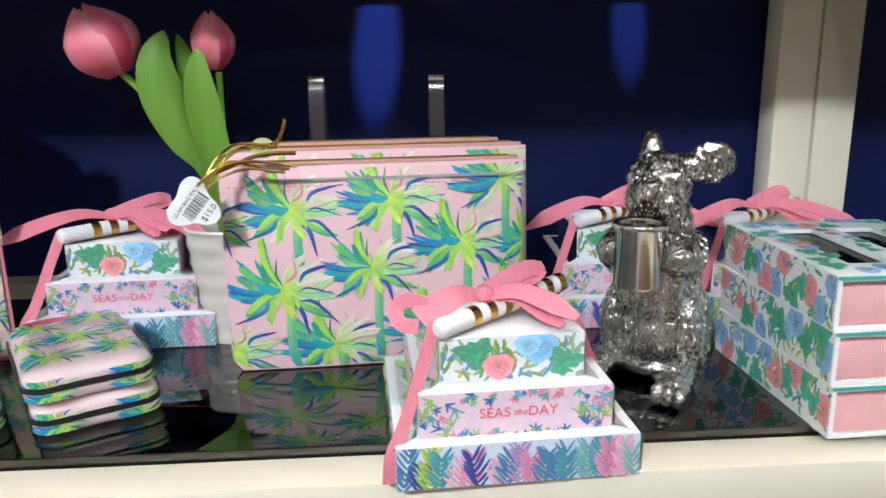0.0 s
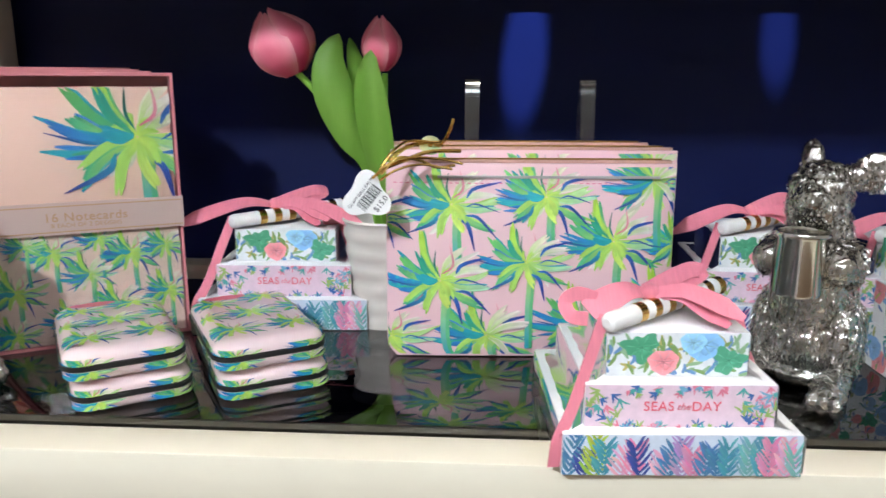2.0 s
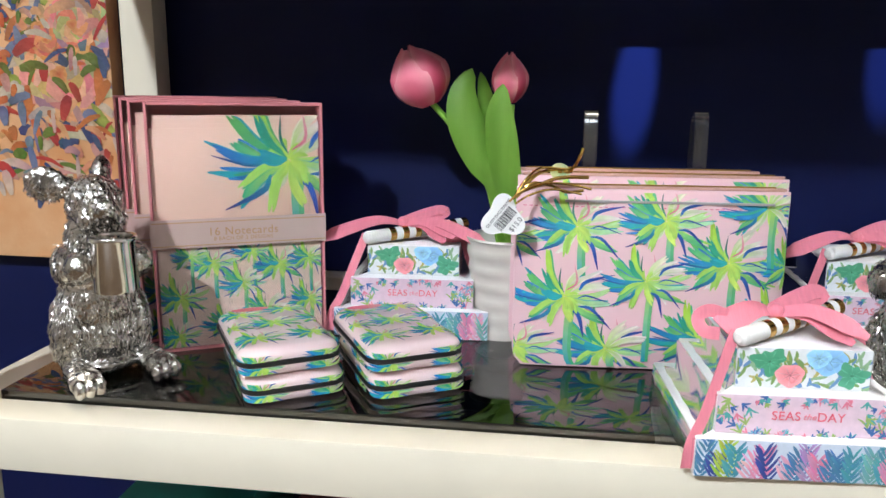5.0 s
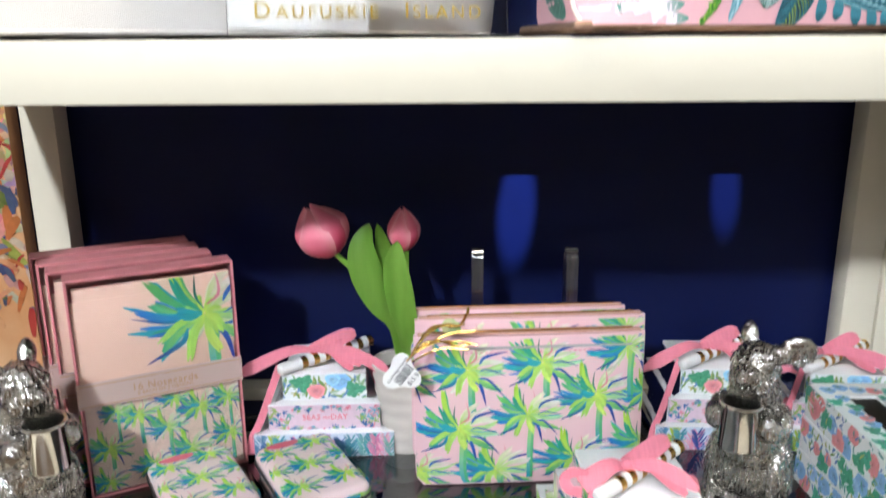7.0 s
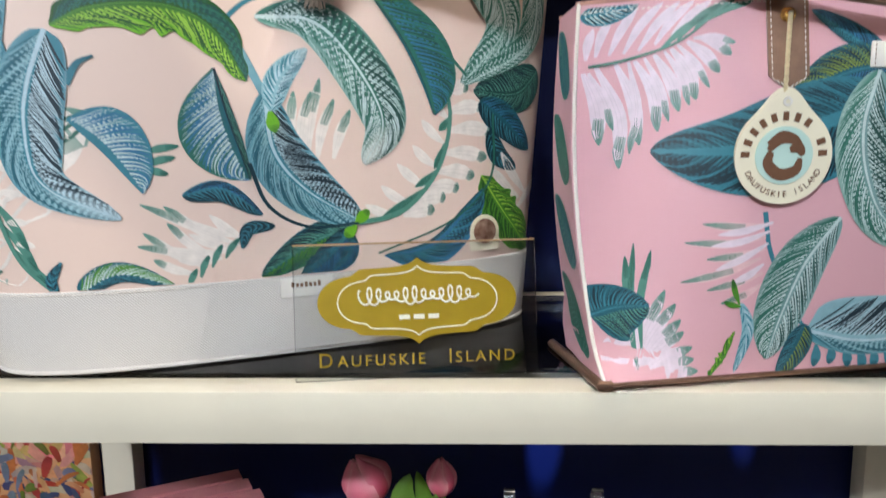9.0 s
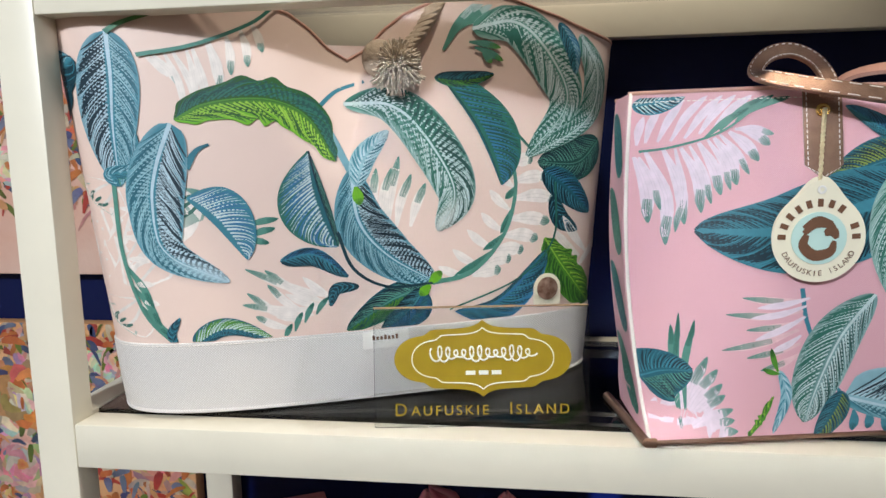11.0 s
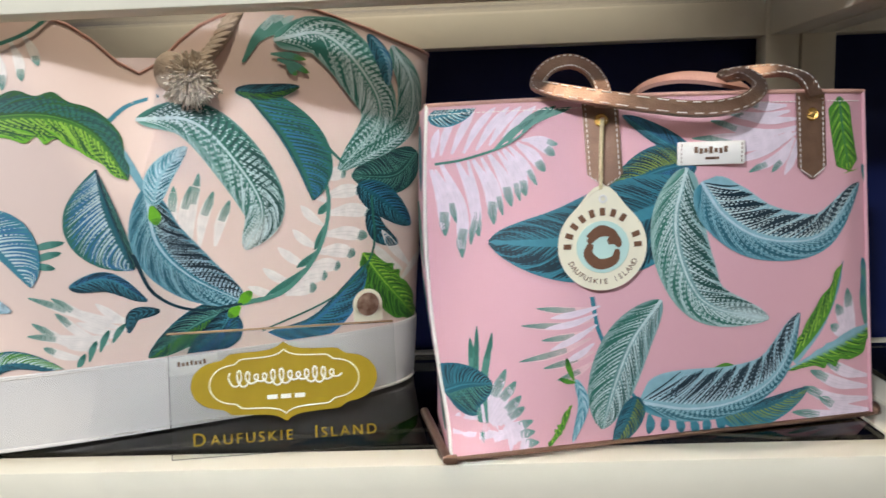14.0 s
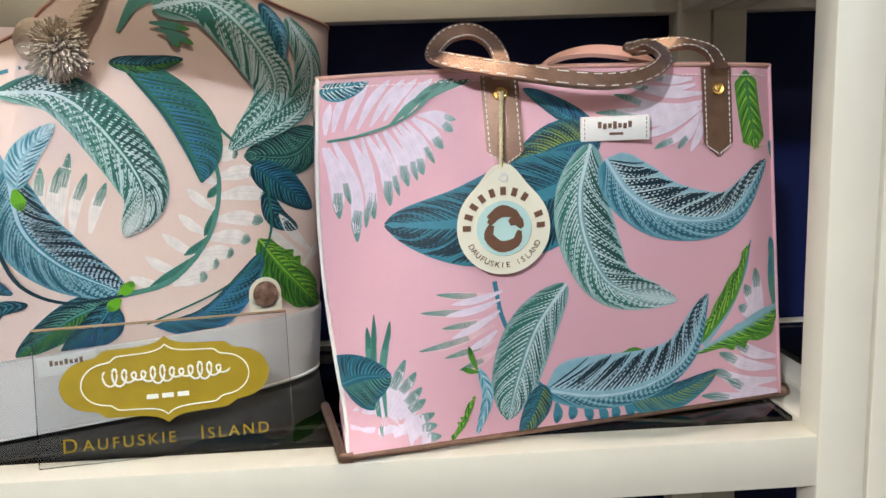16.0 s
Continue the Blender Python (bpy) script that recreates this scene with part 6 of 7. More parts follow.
pc = tote_face(0.603, 0.838) + FRONT * 0.0025
pm = Matrix.Translation(pc) @ pose(0, 0, 0, 0, 0, 2)
plate = box(-0.0275, 0.0275, -0.0015, 0.0015, -0.0095, 0.0095, 0.0012)
bmesh.ops.transform(plate, matrix=pm, verts=plate.verts[:])
pl = part("name_plate", plate, M_WHITEPLATE, tote, "white leather name plate")
marks = bmesh.new()
for k in range(7):
    box(-0.014 + k * 0.0040, -0.014 + k * 0.0040 + 0.0028, -0.0019, -0.0014, 0.0005 - 0.0008 * (k % 2), 0.0040 + 0.0014 * (k % 3 == 0), bm=marks)
box(-0.005, 0.006, -0.0019, -0.0014, -0.0050, -0.0030, bm=marks)
bmesh.ops.transform(marks, matrix=pm, verts=marks.verts[:])
part("mark", marks, M_ROSEGOLD, pl, smooth=False)
pst = bmesh.new()
for sgn in (-1, 1):
    for k in range(5):
        box(sgn * 0.0245 - 0.0003, sgn * 0.0245 + 0.0003, -0.0019, -0.0014, -0.0075 + k * 0.0033, -0.0055 + k * 0.0033, bm=pst)
bmesh.ops.transform(pst, matrix=pm, verts=pst.verts[:])
part("stitching", pst, M_ROSEGOLD, pl, smooth=False)

# hang tag
tag = thing("hang_tag", "round cream hang tag with brown lettering on cord", "tag", "", Matrix.Translation(tote_face(0.362, 0.590) + FRONT * 0.0085) @ pose(0, 0, 0, 2, 0, 3))


def disc_card(r, y, lump=0.0, zc=0.0, n=48):
    bm = bmesh.new()
    f = bm.faces.new([bm.verts.new(((r + lump * max(0, math.cos(a - math.pi / 2)) ** 14) * math.cos(a), y, zc + (r + lump * max(0, math.cos(a - math.pi / 2)) ** 14) * math.sin(a))) for a in (2 * math.pi * k / n for k in range(n))])
    ext = bmesh.ops.extrude_face_region(bm, geom=[f])
    bmesh.ops.translate(bm, vec=(0, 0.0009, 0), verts=[v for v in ext["geom"] if isinstance(v, bmesh.types.BMVert)])
    bmesh.ops.recalc_face_normals(bm, faces=bm.faces[:])
    return bm


part("card", disc_card(0.0365, 0.0, 0.011), M_CREAMCARD, tag, smooth=False)
part("card", disc_card(0.0360, 0.0025, 0.013, 0.0015), M_CREAMCARD, tag, "second card behind", smooth=False)
part("roundel", disc_card(0.0215, -0.0010), M_MINT, tag, "mint roundel", smooth=False)
swirl = Print(lambda x, z, h: Vector((x, -0.0012 - h, z)), base=0.0003)
BR = (0.16, 0.075, 0.04)
for pts, w in (([(-0.012, 0.004), (-0.004, 0.012), (0.006, 0.012), (0.013, 0.005)], 0.004), ([(-0.010, 0.003), (-0.012, -0.006), (-0.003, -0.014), (0.009, -0.011), (0.012, -0.002)], 0.0045), ([(-0.013, 0.009), (-0.002, 0.016), (0.010, 0.013)], 0.0022), ([(0.004, 0.004), (0.010, 0.006), (0.014, 0.000)], 0.004)):
    swirl.stroke(pts, w, BR, BR, n=16)
swirl.make("emblem", tag, M_PRINT_MATT, "plain brown swirl")
bars = bmesh.new()
for k in range(11):
    if k == 8:
        continue
    a = radians(178 - k * 17.5)
    b = box(-0.0021, 0.0021, -0.0006, -0.0002, -0.0032, 0.0032)
    join(bars, b, pose(0.0290 * math.cos(a), 0, 0.0290 * math.sin(a)) @ pose(0, 0, 0, 0, math.degrees(math.pi / 2 - a), 0))
part("lettering_bar", bars, M_BROWNINK, tag, smooth=False)
for k, ch in enumerate("DAUFUSKIE ISLAND"):
    if ch != " ":
        a = radians(208 + k * 8.4)
        lettering("letter", ch, 0.0062, pose(0.0292 * math.cos(a), -0.0004, 0.0292 * math.sin(a)) @ pose(0, 0, 0, 0, -math.degrees(a + math.pi / 2), 0) @ pose(0, 0, 0, 90, 0, 0), M_BROWNINK, tag)
part("eyelet", lathe([(0.0018, -0.0006), (0.0034, -0.0006), (0.0036, 0.0), (0.0034, 0.0006), (0.0018, 0.0006)], 16), M_WHITEPLATE, tag, "white eyelet").matrix_local = pose(0, -0.0006, 0.0395, 90, 0, 0)
cp = [tote_face(0.378, 0.935) + FRONT * 0.0075 + Vector((0.001, 0, 0.001)), tote_face(0.374, 0.86) + FRONT * 0.0085, tote_face(0.365, 0.722) + FRONT * 0.0095]
inv = tag.matrix_world.inverted()
for ph in (0, math.pi):
    line = spline(cp, 60)
    part("cord", tube([inv @ (p + Vector((math.cos(k * 0.9 + ph), -0.6 * math.sin(k * 0.9 + ph), 0)) * 0.0009) for k, p in enumerate(line)], 0.0011, 6), M_STRING, tag, "twisted cream cord")

# ---- upper shelf: canvas beach bag ----
bag = thing("beach_bag", "large blush canvas bag printed with green tropical leaves", "handbag", "", pose(0, 0, 0))
BC, BD, BN = Vector((-0.325, 0.548, 0)), Vector((0.914, 0.405, 0)), Vector((0.405, -0.914, 0))


def rim(u):
    """Height of the top edge along the front: high, pinched at the knot, high again."""
    f = min(max(u, 0), 1)
    return 0.985 + 0.05 * math.sin(math.pi * min(f / 0.42, 1)) - 0.10 * math.exp(-((f - 0.47) / 0.06) ** 2) + 0.075 * math.exp(-((f - 0.70) / 0.13) ** 2) - 0.04 * max(0, f - 0.85) / 0.15


def bag_face(u, v, side=1):
    a, b = 0.254 + 0.040 * v, 0.090 - 0.012 * v
    f = 2 * u - 1
    y = b * max(0, 1 - abs(f) ** 3.2) ** (1 / 3.2)
    pinch = math.exp(-((u - 0.48) / 0.10) ** 2) * max(0, v - 0.6) / 0.4
    y = y * (1 - 0.35 * pinch)
    fold = 0.006 * math.sin(u * 23) * max(0, v - 0.55) * max(0, 1 - abs(f)) ** 0.5
    p = BC + BD * (f * a) + BN * (side * y + fold)
    p.y = min(p.y, 0.695)
    return Vector((p.x, p.y, 1.3775 + 0.385 * v))


us = [0.5 - 0.5 * math.cos(math.pi * i / 48) for i in range(49)]
bm = bmesh.new()
ring = [(u, 1) for u in us] + [(u, -1) for u in us[-2:0:-1]]
NB = 26
rows = []
for j in range(NB + 1):
    row = []
    for u, s in ring:
        top = min(rim(u), 1.055) if s > 0 else 0.96
        row.append(bm.verts.new(bag_face(u, 0.17 + (top - 0.17) * j / NB, s)))
    rows.append(row)
for a, b in zip(rows, rows[1:]):
    for k in range(len(a)):
        bm.faces.new((a[k], a[(k + 1) % len(a)], b[(k + 1) % len(a)], b[k]))
part("body", bm, M_BEACH, bag)
bm = bmesh.new()
rows = []
for v, g in ((0.0, -0.004), (0.004, 0.0), (0.02, 0.002), (0.09, 0.0022), (0.165, 0.002), (0.182, 0.0018), (0.184, 0.0)):
    row = []
    for u, s in ring:
        p = bag_face(u, v, s)
        c = Vector((BC.x, BC.y, p.z))
        row.append(bm.verts.new(p + (p - c).normalized() * g))
    rows.append(row)
for a, b in zip(rows, rows[1:]):
    for k in range(len(a)):
        bm.faces.new((a[k], a[(k + 1) % len(a)], b[(k + 1) % len(a)], b[k]))
bm.faces.new(rows[0][::-1])
part("base_panel", bm, M_LINEN, bag, "natural white linen base")
part("base_piping", tube([bag_face(u, 0.006, 1) + BN * 0.002 for u in us], 0.0018, 8), M_LINEN, bag)
part("rim_piping", tube([bag_face(u, min(rim(u), 1.055), 1) for u in us], 0.0016, 8), M_TANLEATHER, bag, "tan bound edge")
st = bmesh.new()
for k in range(120):
    u = 0.01 + k * 0.0082
    tube([bag_face(u, 0.178) + BN * 0.0030, bag_face(u + 0.005, 0.178) + BN * 0.0030], 0.0004, 4, bm=st)
part("stitching", st, M_STITCH, bag)


def on_bag(a, b, h):
    u = a / 1.30
    f = 2 * u - 1
    out = (BN * (1 - abs(f) ** 6) + BD * (f ** 5)).normalized()
    return bag_face(u, b) + out * h


bag_print = Print(on_bag, base=0.00015, step=0.000012, clip=(0.003, 1.297, 0.187, 1.03))
bag_print.fan([(0.074, 0.586), (0.074, 0.515), (0.071, 0.444), (0.071, 0.386), (0.074, 0.328), (0.088, 0.291)], [(0.025, 0.543), (-0.223, 0.366), (-0.240, 0.239), (0.260, 0.559), (0.175, 0.455), (0.028, 0.234)], 0.0515, BLUSHLIGHT, SAGE, 0.05)
bag_print.fan([(0.083, 0.586), (0.081, 0.529), (0.079, 0.458), (0.079, 0.401), (0.082, 0.335), (0.095, 0.291)], [(0.117, 0.585), (0.125, 0.514), (0.126, 0.443), (0.127, 0.393), (0.128, 0.335), (0.133, 0.284)], 0.0068, BLUSHLIGHT, None, 0.05)
bag_print.fan([(0.071, 0.386), (0.076, 0.335), (0.087, 0.284), (0.102, 0.255)], [(0.119, 0.277), (0.128, 0.232), (0.143, 0.195), (0.157, 0.177)], 0.0070, SAGE, DSAGE, 0.05)
bag_print.stroke([(0.079, 0.593), (0.071, 0.415), (0.097, 0.262), (0.157, 0.177)], 0.0050, SAGE, SAGE, n=18, profile=lambda q: 1 - 0.30 * q)
bag_print.fan([(0.544, 0.278), (0.523, 0.265), (0.501, 0.252), (0.472, 0.239), (0.450, 0.219), (0.428, 0.206)], [(0.340, 0.364), (0.383, 0.358), (0.325, 0.274), (0.385, 0.321), (0.337, 0.302), (0.351, 0.242)], 0.0084, BLUSHLIGHT, SAGE, 0.06)
bag_print.fan([(0.544, 0.271), (0.515, 0.258), (0.486, 0.238)], [(0.467, 0.337), (0.423, 0.296), (0.397, 0.238)], 0.0084, BLUSHLIGHT, None, 0.06)
bag_print.fan([(0.412, 0.177), (0.439, 0.197), (0.464, 0.218), (0.493, 0.237)], [(0.432, 0.217), (0.459, 0.245), (0.488, 0.268), (0.524, 0.280)], 0.0057, SAGE, DSAGE, 0.05)
bag_print.fan([(0.198, 0.897), (0.238, 0.907), (0.279, 0.917), (0.314, 0.926), (0.350, 0.943), (0.379, 0.956), (0.404, 0.970)], [(0.250, 0.816), (0.279, 0.744), (0.293, 0.739), (0.326, 0.807), (0.352, 0.848), (0.388, 0.868), (0.421, 0.902)], 0.0076, BLUSHLIGHT, SAGE, 0.06)
bag_print.fan([(0.181, 0.897), (0.221, 0.904), (0.267, 0.913), (0.308, 0.923)], [(0.224, 0.843), (0.249, 0.761), (0.274, 0.781), (0.320, 0.828)], 0.0063, BLUSHLIGHT, None, 0.06)
bag_print.stroke([(0.169, 0.895), (0.279, 0.917), (0.398, 0.966), (0.460, 1.017)], 0.0050, SAGE, DSAGE, n=18, profile=lambda q: 1 - 0.30 * q)
bag_print.stroke([(0.116, 0.949), (0.152, 0.971), (0.244, 1.003)], 0.0061, DSAGE, BANANA, n=18, profile=lambda q: 1 - 0.30 * q)
bag_print.fan([(0.350, 0.476), (0.349, 0.447), (0.346, 0.440), (0.537, 0.465)], [(0.421, 0.490), (0.412, 0.466), (0.396, 0.430), (0.638, 0.467)], 0.0068, SAGE, DSAGE, 0.05)
bag_print.fan([(0.645, 0.474), (0.665, 0.465), (0.679, 0.457), (0.700, 0.455), (0.735, 0.453)], [(0.655, 0.606), (0.691, 0.605), (0.710, 0.634), (0.738, 0.588), (0.773, 0.564)], 0.0099, BLUSHLIGHT, SAGE, 0.05, tipfrom=0.55)
bag_print.fan([(0.895, 0.311), (0.926, 0.339), (0.956, 0.376), (0.979, 0.414), (0.995, 0.460), (1.003, 0.514), (1.002, 0.561), (0.994, 0.608)], [(0.973, 0.320), (1.001, 0.349), (1.036, 0.370), (1.076, 0.398), (1.108, 0.444), (1.122, 0.507), (1.093, 0.572), (1.051, 0.621)], 0.0150, BLUSHLIGHT, SAGE, 0.08, tipfrom=0.8)
bag_print.fan([(0.880, 0.307), (0.918, 0.335), (0.953, 0.376), (0.979, 0.425), (0.994, 0.483), (1.002, 0.545)], [(0.805, 0.341), (0.842, 0.385), (0.880, 0.436), (0.917, 0.480), (0.938, 0.541), (0.960, 0.594)], 0.0092, BLUSHLIGHT, None, 0.06)
bag_print.stroke([(0.789, 0.299), (0.895, 0.321), (0.980, 0.418), (1.008, 0.545), (0.984, 0.657)], 0.0063, SAGE, SAGE, n=18, profile=lambda q: 1 - 0.30 * q)
bag_print.fan([(0.953, 0.376), (0.980, 0.418), (0.997, 0.483), (1.005, 0.545)], [(0.849, 0.314), (0.925, 0.379), (0.971, 0.422), (0.981, 0.515)], 0.0078, SAGE, DSAGE, 0.05, tipfrom=0.2)
bag_print.fan([(0.819, 0.910), (0.832, 0.939), (0.852, 0.961), (0.872, 0.976)], [(0.892, 1.031), (0.913, 1.037), (0.933, 1.029), (0.961, 1.015)], 0.0085, SAGE, PALEMIST, 0.05)
bag_print.blade([(1.256, 0.669), (1.186, 0.607), (1.067, 0.612)], 0.052, 0.073, (INKSAGE, SAGE, INK), (INKSAGE, SAGE, INK), SAGE, ribs=22)
bag_print.blade([(1.084, 0.588), (1.154, 0.537), (1.241, 0.461)], 0.041, 0.041, (DTEAL, INDIGO, INK), (INKTEAL, TEALRIM, INK), None, ribs=16)
bag_print.blade([(1.113, 0.515), (1.142, 0.449), (1.201, 0.411)], 0.027, 0.024, (INKTEAL, TEALRIM, INK), (INKTEAL, TEALRIM, INK), None, ribs=9)
bag_print.fan([(1.240, 0.347), (1.218, 0.334), (1.210, 0.302)], [(1.151, 0.456), (1.127, 0.418), (1.313, 0.390)], 0.0102, BLUSHLIGHT, None, 0.05)
bag_print.blade([(1.098, 0.399), (1.164, 0.308), (1.273, 0.186)], 0.054, 0.061, (BANANA, LEAFLIT, DGREEN), (BANANA, DGREEN, DGREEN), LEAFLIT, wavy=0.25, ribs=14, peak=0.55)
bag_print.blade([(0.849, 0.216), (0.975, 0.240), (1.103, 0.364)], 0.010, 0.065, (INDIGO, TEALRIM, INK), (INDIGO, TEALRIM, INKTEAL), None, ribs=30, peak=0.6)
bag_print.blade([(0.777, 0.289), (0.686, 0.262), (0.567, 0.190)], 0.045, 0.039, (DSAGE, BANANA, INKSAGE), (DTEAL, SAGE, INK), SAGE, ribs=22)
bag_print.blade([(0.768, 0.285), (0.729, 0.232), (0.653, 0.177)], 0.042, 0.033, (INKTEAL, INDIGO, INK), (INKTEAL, TEALRIM, INK), TEALRIM, ribs=20)
bag_print.blade([(0.777, 0.266), (0.765, 0.220), (0.727, 0.185)], 0.018, 0.018, (DTEAL, INDIGO, INK), (DTEAL, TEALRIM, INK), None, ribs=10)
bag_print.blade([(0.602, 0.304), (0.546, 0.301), (0.529, 0.257)], 0.017, 0.014, (INKTEAL, TEALRIM, INK), (INKTEAL, TEALRIM, INK), None, ribs=8)
bag_print.stroke([(0.556, 0.449), (0.591, 0.350), (0.673, 0.298), (0.789, 0.299)], 0.0044, INKTEAL, INKTEAL, n=18, profile=lambda q: 1 - 0.30 * q)
bag_print.stroke([(1.119, 0.555), (1.123, 0.394), (1.022, 0.291), (0.834, 0.222)], 0.0033, DSAGE, DSAGE, n=18, profile=lambda q: 1 - 0.30 * q)
bag_print.blade([(0.199, 0.175), (0.281, 0.212), (0.387, 0.179)], 0.034, 0.014, (DTEAL, PALEMIST, BANANA), (DTEAL, TEALRIM, INK), None, ribs=18, peak=0.35)
bag_print.blade([(0.159, 0.174), (0.151, 0.210), (0.175, 0.249)], 0.011, 0.011, (DTEAL, TEALRIM, INK), (DTEAL, TEALRIM, INK), None, ribs=5)
bag_print.blade([(0.116, 0.952), (0.111, 0.846), (0.098, 0.724), (0.092, 0.583)], 0.057, 0.072, (TEALRIM, PALETEAL, DTEAL), (TEALRIM, PALEBLUE, INK), PALEBLUE, peak=0.42, ribs=34, dark=1)
bag_print.blade([(-0.037, 0.701), (-0.079, 0.820), (0.040, 0.890)], 0.106, 0.106, (TEALRIM, PALETEAL, INK), (INKTEAL, TEALRIM, INK), None, ribs=12)
bag_print.blade([(0.092, 0.583), (0.078, 0.611), (0.130, 0.627), (0.142, 0.709)], 0.018, 0.016, (TEALRIM, PALETEAL, DTEAL), (SAGE, TEALRIM, DTEAL), None, ribs=10)
bag_print.blade([(0.227, 0.550), (0.282, 0.487), (0.344, 0.390)], 0.088, 0.005, (TEALRIM, PALEMIST, INDIGO), (TEALRIM, TEALRIM, DTEAL), None, ribs=22, peak=0.45)
bag_print.blade([(0.215, 0.732), (0.172, 0.625), (0.153, 0.528), (0.168, 0.413), (0.296, 0.337)], 0.069, 0.055, (TEALRIM, PALEBLUE, INK), (TEALRIM, PALETEAL, DTEAL), PALEBLUE, peak=0.38, ribs=42, dark=1, tip=PALEBLUE)
bag_print.stroke([(0.234, 0.623), (0.260, 0.664), (0.289, 0.680)], 0.0090, TEALRIM, DTEAL, n=18, profile=lambda q: 1 - 0.70 * q)
bag_print.blade([(0.225, 0.740), (0.297, 0.779), (0.417, 0.788), (0.505, 0.744), (0.562, 0.632)], 0.057, 0.067, (DGREEN, DSAGE, INKSAGE), (BRIGHT, LEAFLIT, DGREEN), BANANA, wavy=0.25, ribs=34, peak=0.5)
bag_print.blade([(0.502, 0.658), (0.520, 0.554), (0.556, 0.412)], 0.014, 0.104, (DTEAL, SAGE, INK), (DSAGE, PALEMIST, INDIGO), INK, ribs=28, peak=0.62)
bag_print.blade([(0.418, 0.382), (0.498, 0.394), (0.576, 0.332)], 0.017, 0.031, (TEALRIM, INDIGO, INK), (INKTEAL, TEALRIM, INK), None, ribs=14)
bag_print.stroke([(0.525, 0.755), (0.565, 0.675), (0.601, 0.582), (0.613, 0.517)], 0.0112, PALETEAL, TEALRIM, n=18, profile=lambda q: 1 - 0.50 * q)
bag_print.blade([(0.597, 0.609), (0.608, 0.476), (0.676, 0.381), (0.797, 0.300)], 0.070, 0.061, (TEALRIM, PALEBLUE, INK), (TEALRIM, PALETEAL, DTEAL), PALEBLUE, peak=0.5, ribs=38, dark=1)
bag_print.blade([(0.608, 0.564), (0.631, 0.636), (0.688, 0.705)], 0.031, 0.025, (PALETEAL, PALEBLUE, TEALRIM), (PALETEAL, PALEBLUE, DTEAL), None, ribs=12, tip=PALEMIST)
bag_print.fan([(0.605, 0.564), (0.780, 0.297), (0.783, 0.293)], [(0.613, 0.517), (0.812, 0.328), (0.756, 0.268)], 0.0107, BRIGHT, BANANA, 0.00)
bag_print.stroke([(0.525, 0.758), (0.575, 0.807), (0.642, 0.833)], 0.0055, TEALRIM, TEALRIM, n=18, profile=lambda q: 1 - 0.30 * q)
bag_print.blade([(0.591, 0.775), (0.707, 0.766), (0.802, 0.645), (0.847, 0.530), (0.803, 0.440)], 0.063, 0.055, (DSAGE, PALEMIST, INKSAGE), (SAGE, PALEMIST, DSAGE), PALEMIST, peak=0.5, ribs=38, dark=1, tip=PALEWHITE)
bag_print.blade([(0.809, 0.849), (0.893, 0.729), (0.940, 0.633), (0.968, 0.553)], 0.090, 0.006, (DSAGE, INDIGO, INKSAGE), (DTEAL, TEALRIM, INK), INKSAGE, peak=0.5, ribs=28)
bag_print.blade([(0.798, 0.840), (0.865, 0.834), (0.941, 0.849)], 0.023, 0.020, (INKTEAL, TEALRIM, INK), (DSAGE, BANANA, INK), None, ribs=14)
bag_print.stroke([(0.965, 0.739), (1.003, 0.692), (1.042, 0.649)], 0.0045, DSAGE, DSAGE, n=18, profile=lambda q: 1 - 0.30 * q)
bag_print.blade([(0.886, 0.966), (1.003, 0.984), (1.107, 0.867), (1.135, 0.759), (1.035, 0.631)], 0.052, 0.065, (SAGE, PALEMIST, DSAGE), (SAGE, PALEMIST, DSAGE), PALEMIST, peak=0.42, ribs=44, dark=1)
bag_print.blade([(1.165, 0.961), (1.228, 0.855), (1.204, 0.727), (1.043, 0.627)], 0.028, 0.046, (SAGE, PALEMIST, DSAGE), (SAGE, PALEMIST, DSAGE), PALEMIST, peak=0.45, ribs=32, dark=1)
bag_print.blade([(1.104, 0.989), (1.146, 0.922), (1.159, 0.853)], 0.019, 0.022, (DTEAL, PALETEAL, INDIGO), (DTEAL, TEALRIM, INK), None, ribs=12)
bag_print.fan([(0.879, 0.932), (0.893, 0.918), (0.913, 0.904)], [(0.956, 0.919), (0.963, 0.885), (0.935, 0.879)], 0.0073, SAGE, BANANA, 0.05)
bag_print.make("print", bag, M_PRINT, "teal and green tropical leaf print")
knotc = bag_face(0.545, 0.872) + BN * 0.018
pom = bmesh.new()
rnd = random.Random(8)
for k in range(900):
    z = rnd.uniform(-1, 1)
    a = rnd.uniform(0, 6.28)
    r = math.sqrt(1 - z * z)
    d = Vector((r * math.cos(a), r * math.sin(a), z * 0.85 - 0.18)).normalized()
    L = rnd.uniform(0.018, 0.027) * (1.2 if d.z < -0.4 else 1)
    e = d + Vector((rnd.uniform(-0.25, 0.25), rnd.uniform(-0.25, 0.25), rnd.uniform(-0.35, 0.1)))
    tube([knotc + d * 0.004, knotc + d * L * 0.6, knotc + (d * 0.6 + e.normalized() * 0.4) * L], [0.0012, 0.0016, 0.0007], 4, bm=pom)
part("tassel", pom, M_POM, bag, "frayed beige cotton tassel")
knot = bmesh.new()
ball(tuple(knotc + Vector((-0.018, 0.0, 0.006))), (0.017, 0.014, 0.019), knot)
part("knot", knot, M_ROPE, bag, "beige cord knot")
rope0 = [knotc + Vector((0.004, 0.012, 0.012)), knotc + Vector((0.022, 0.02, 0.034)), knotc + Vector((0.036, 0.03, 0.060)), knotc + Vector((0.05, 0.05, 0.075))]
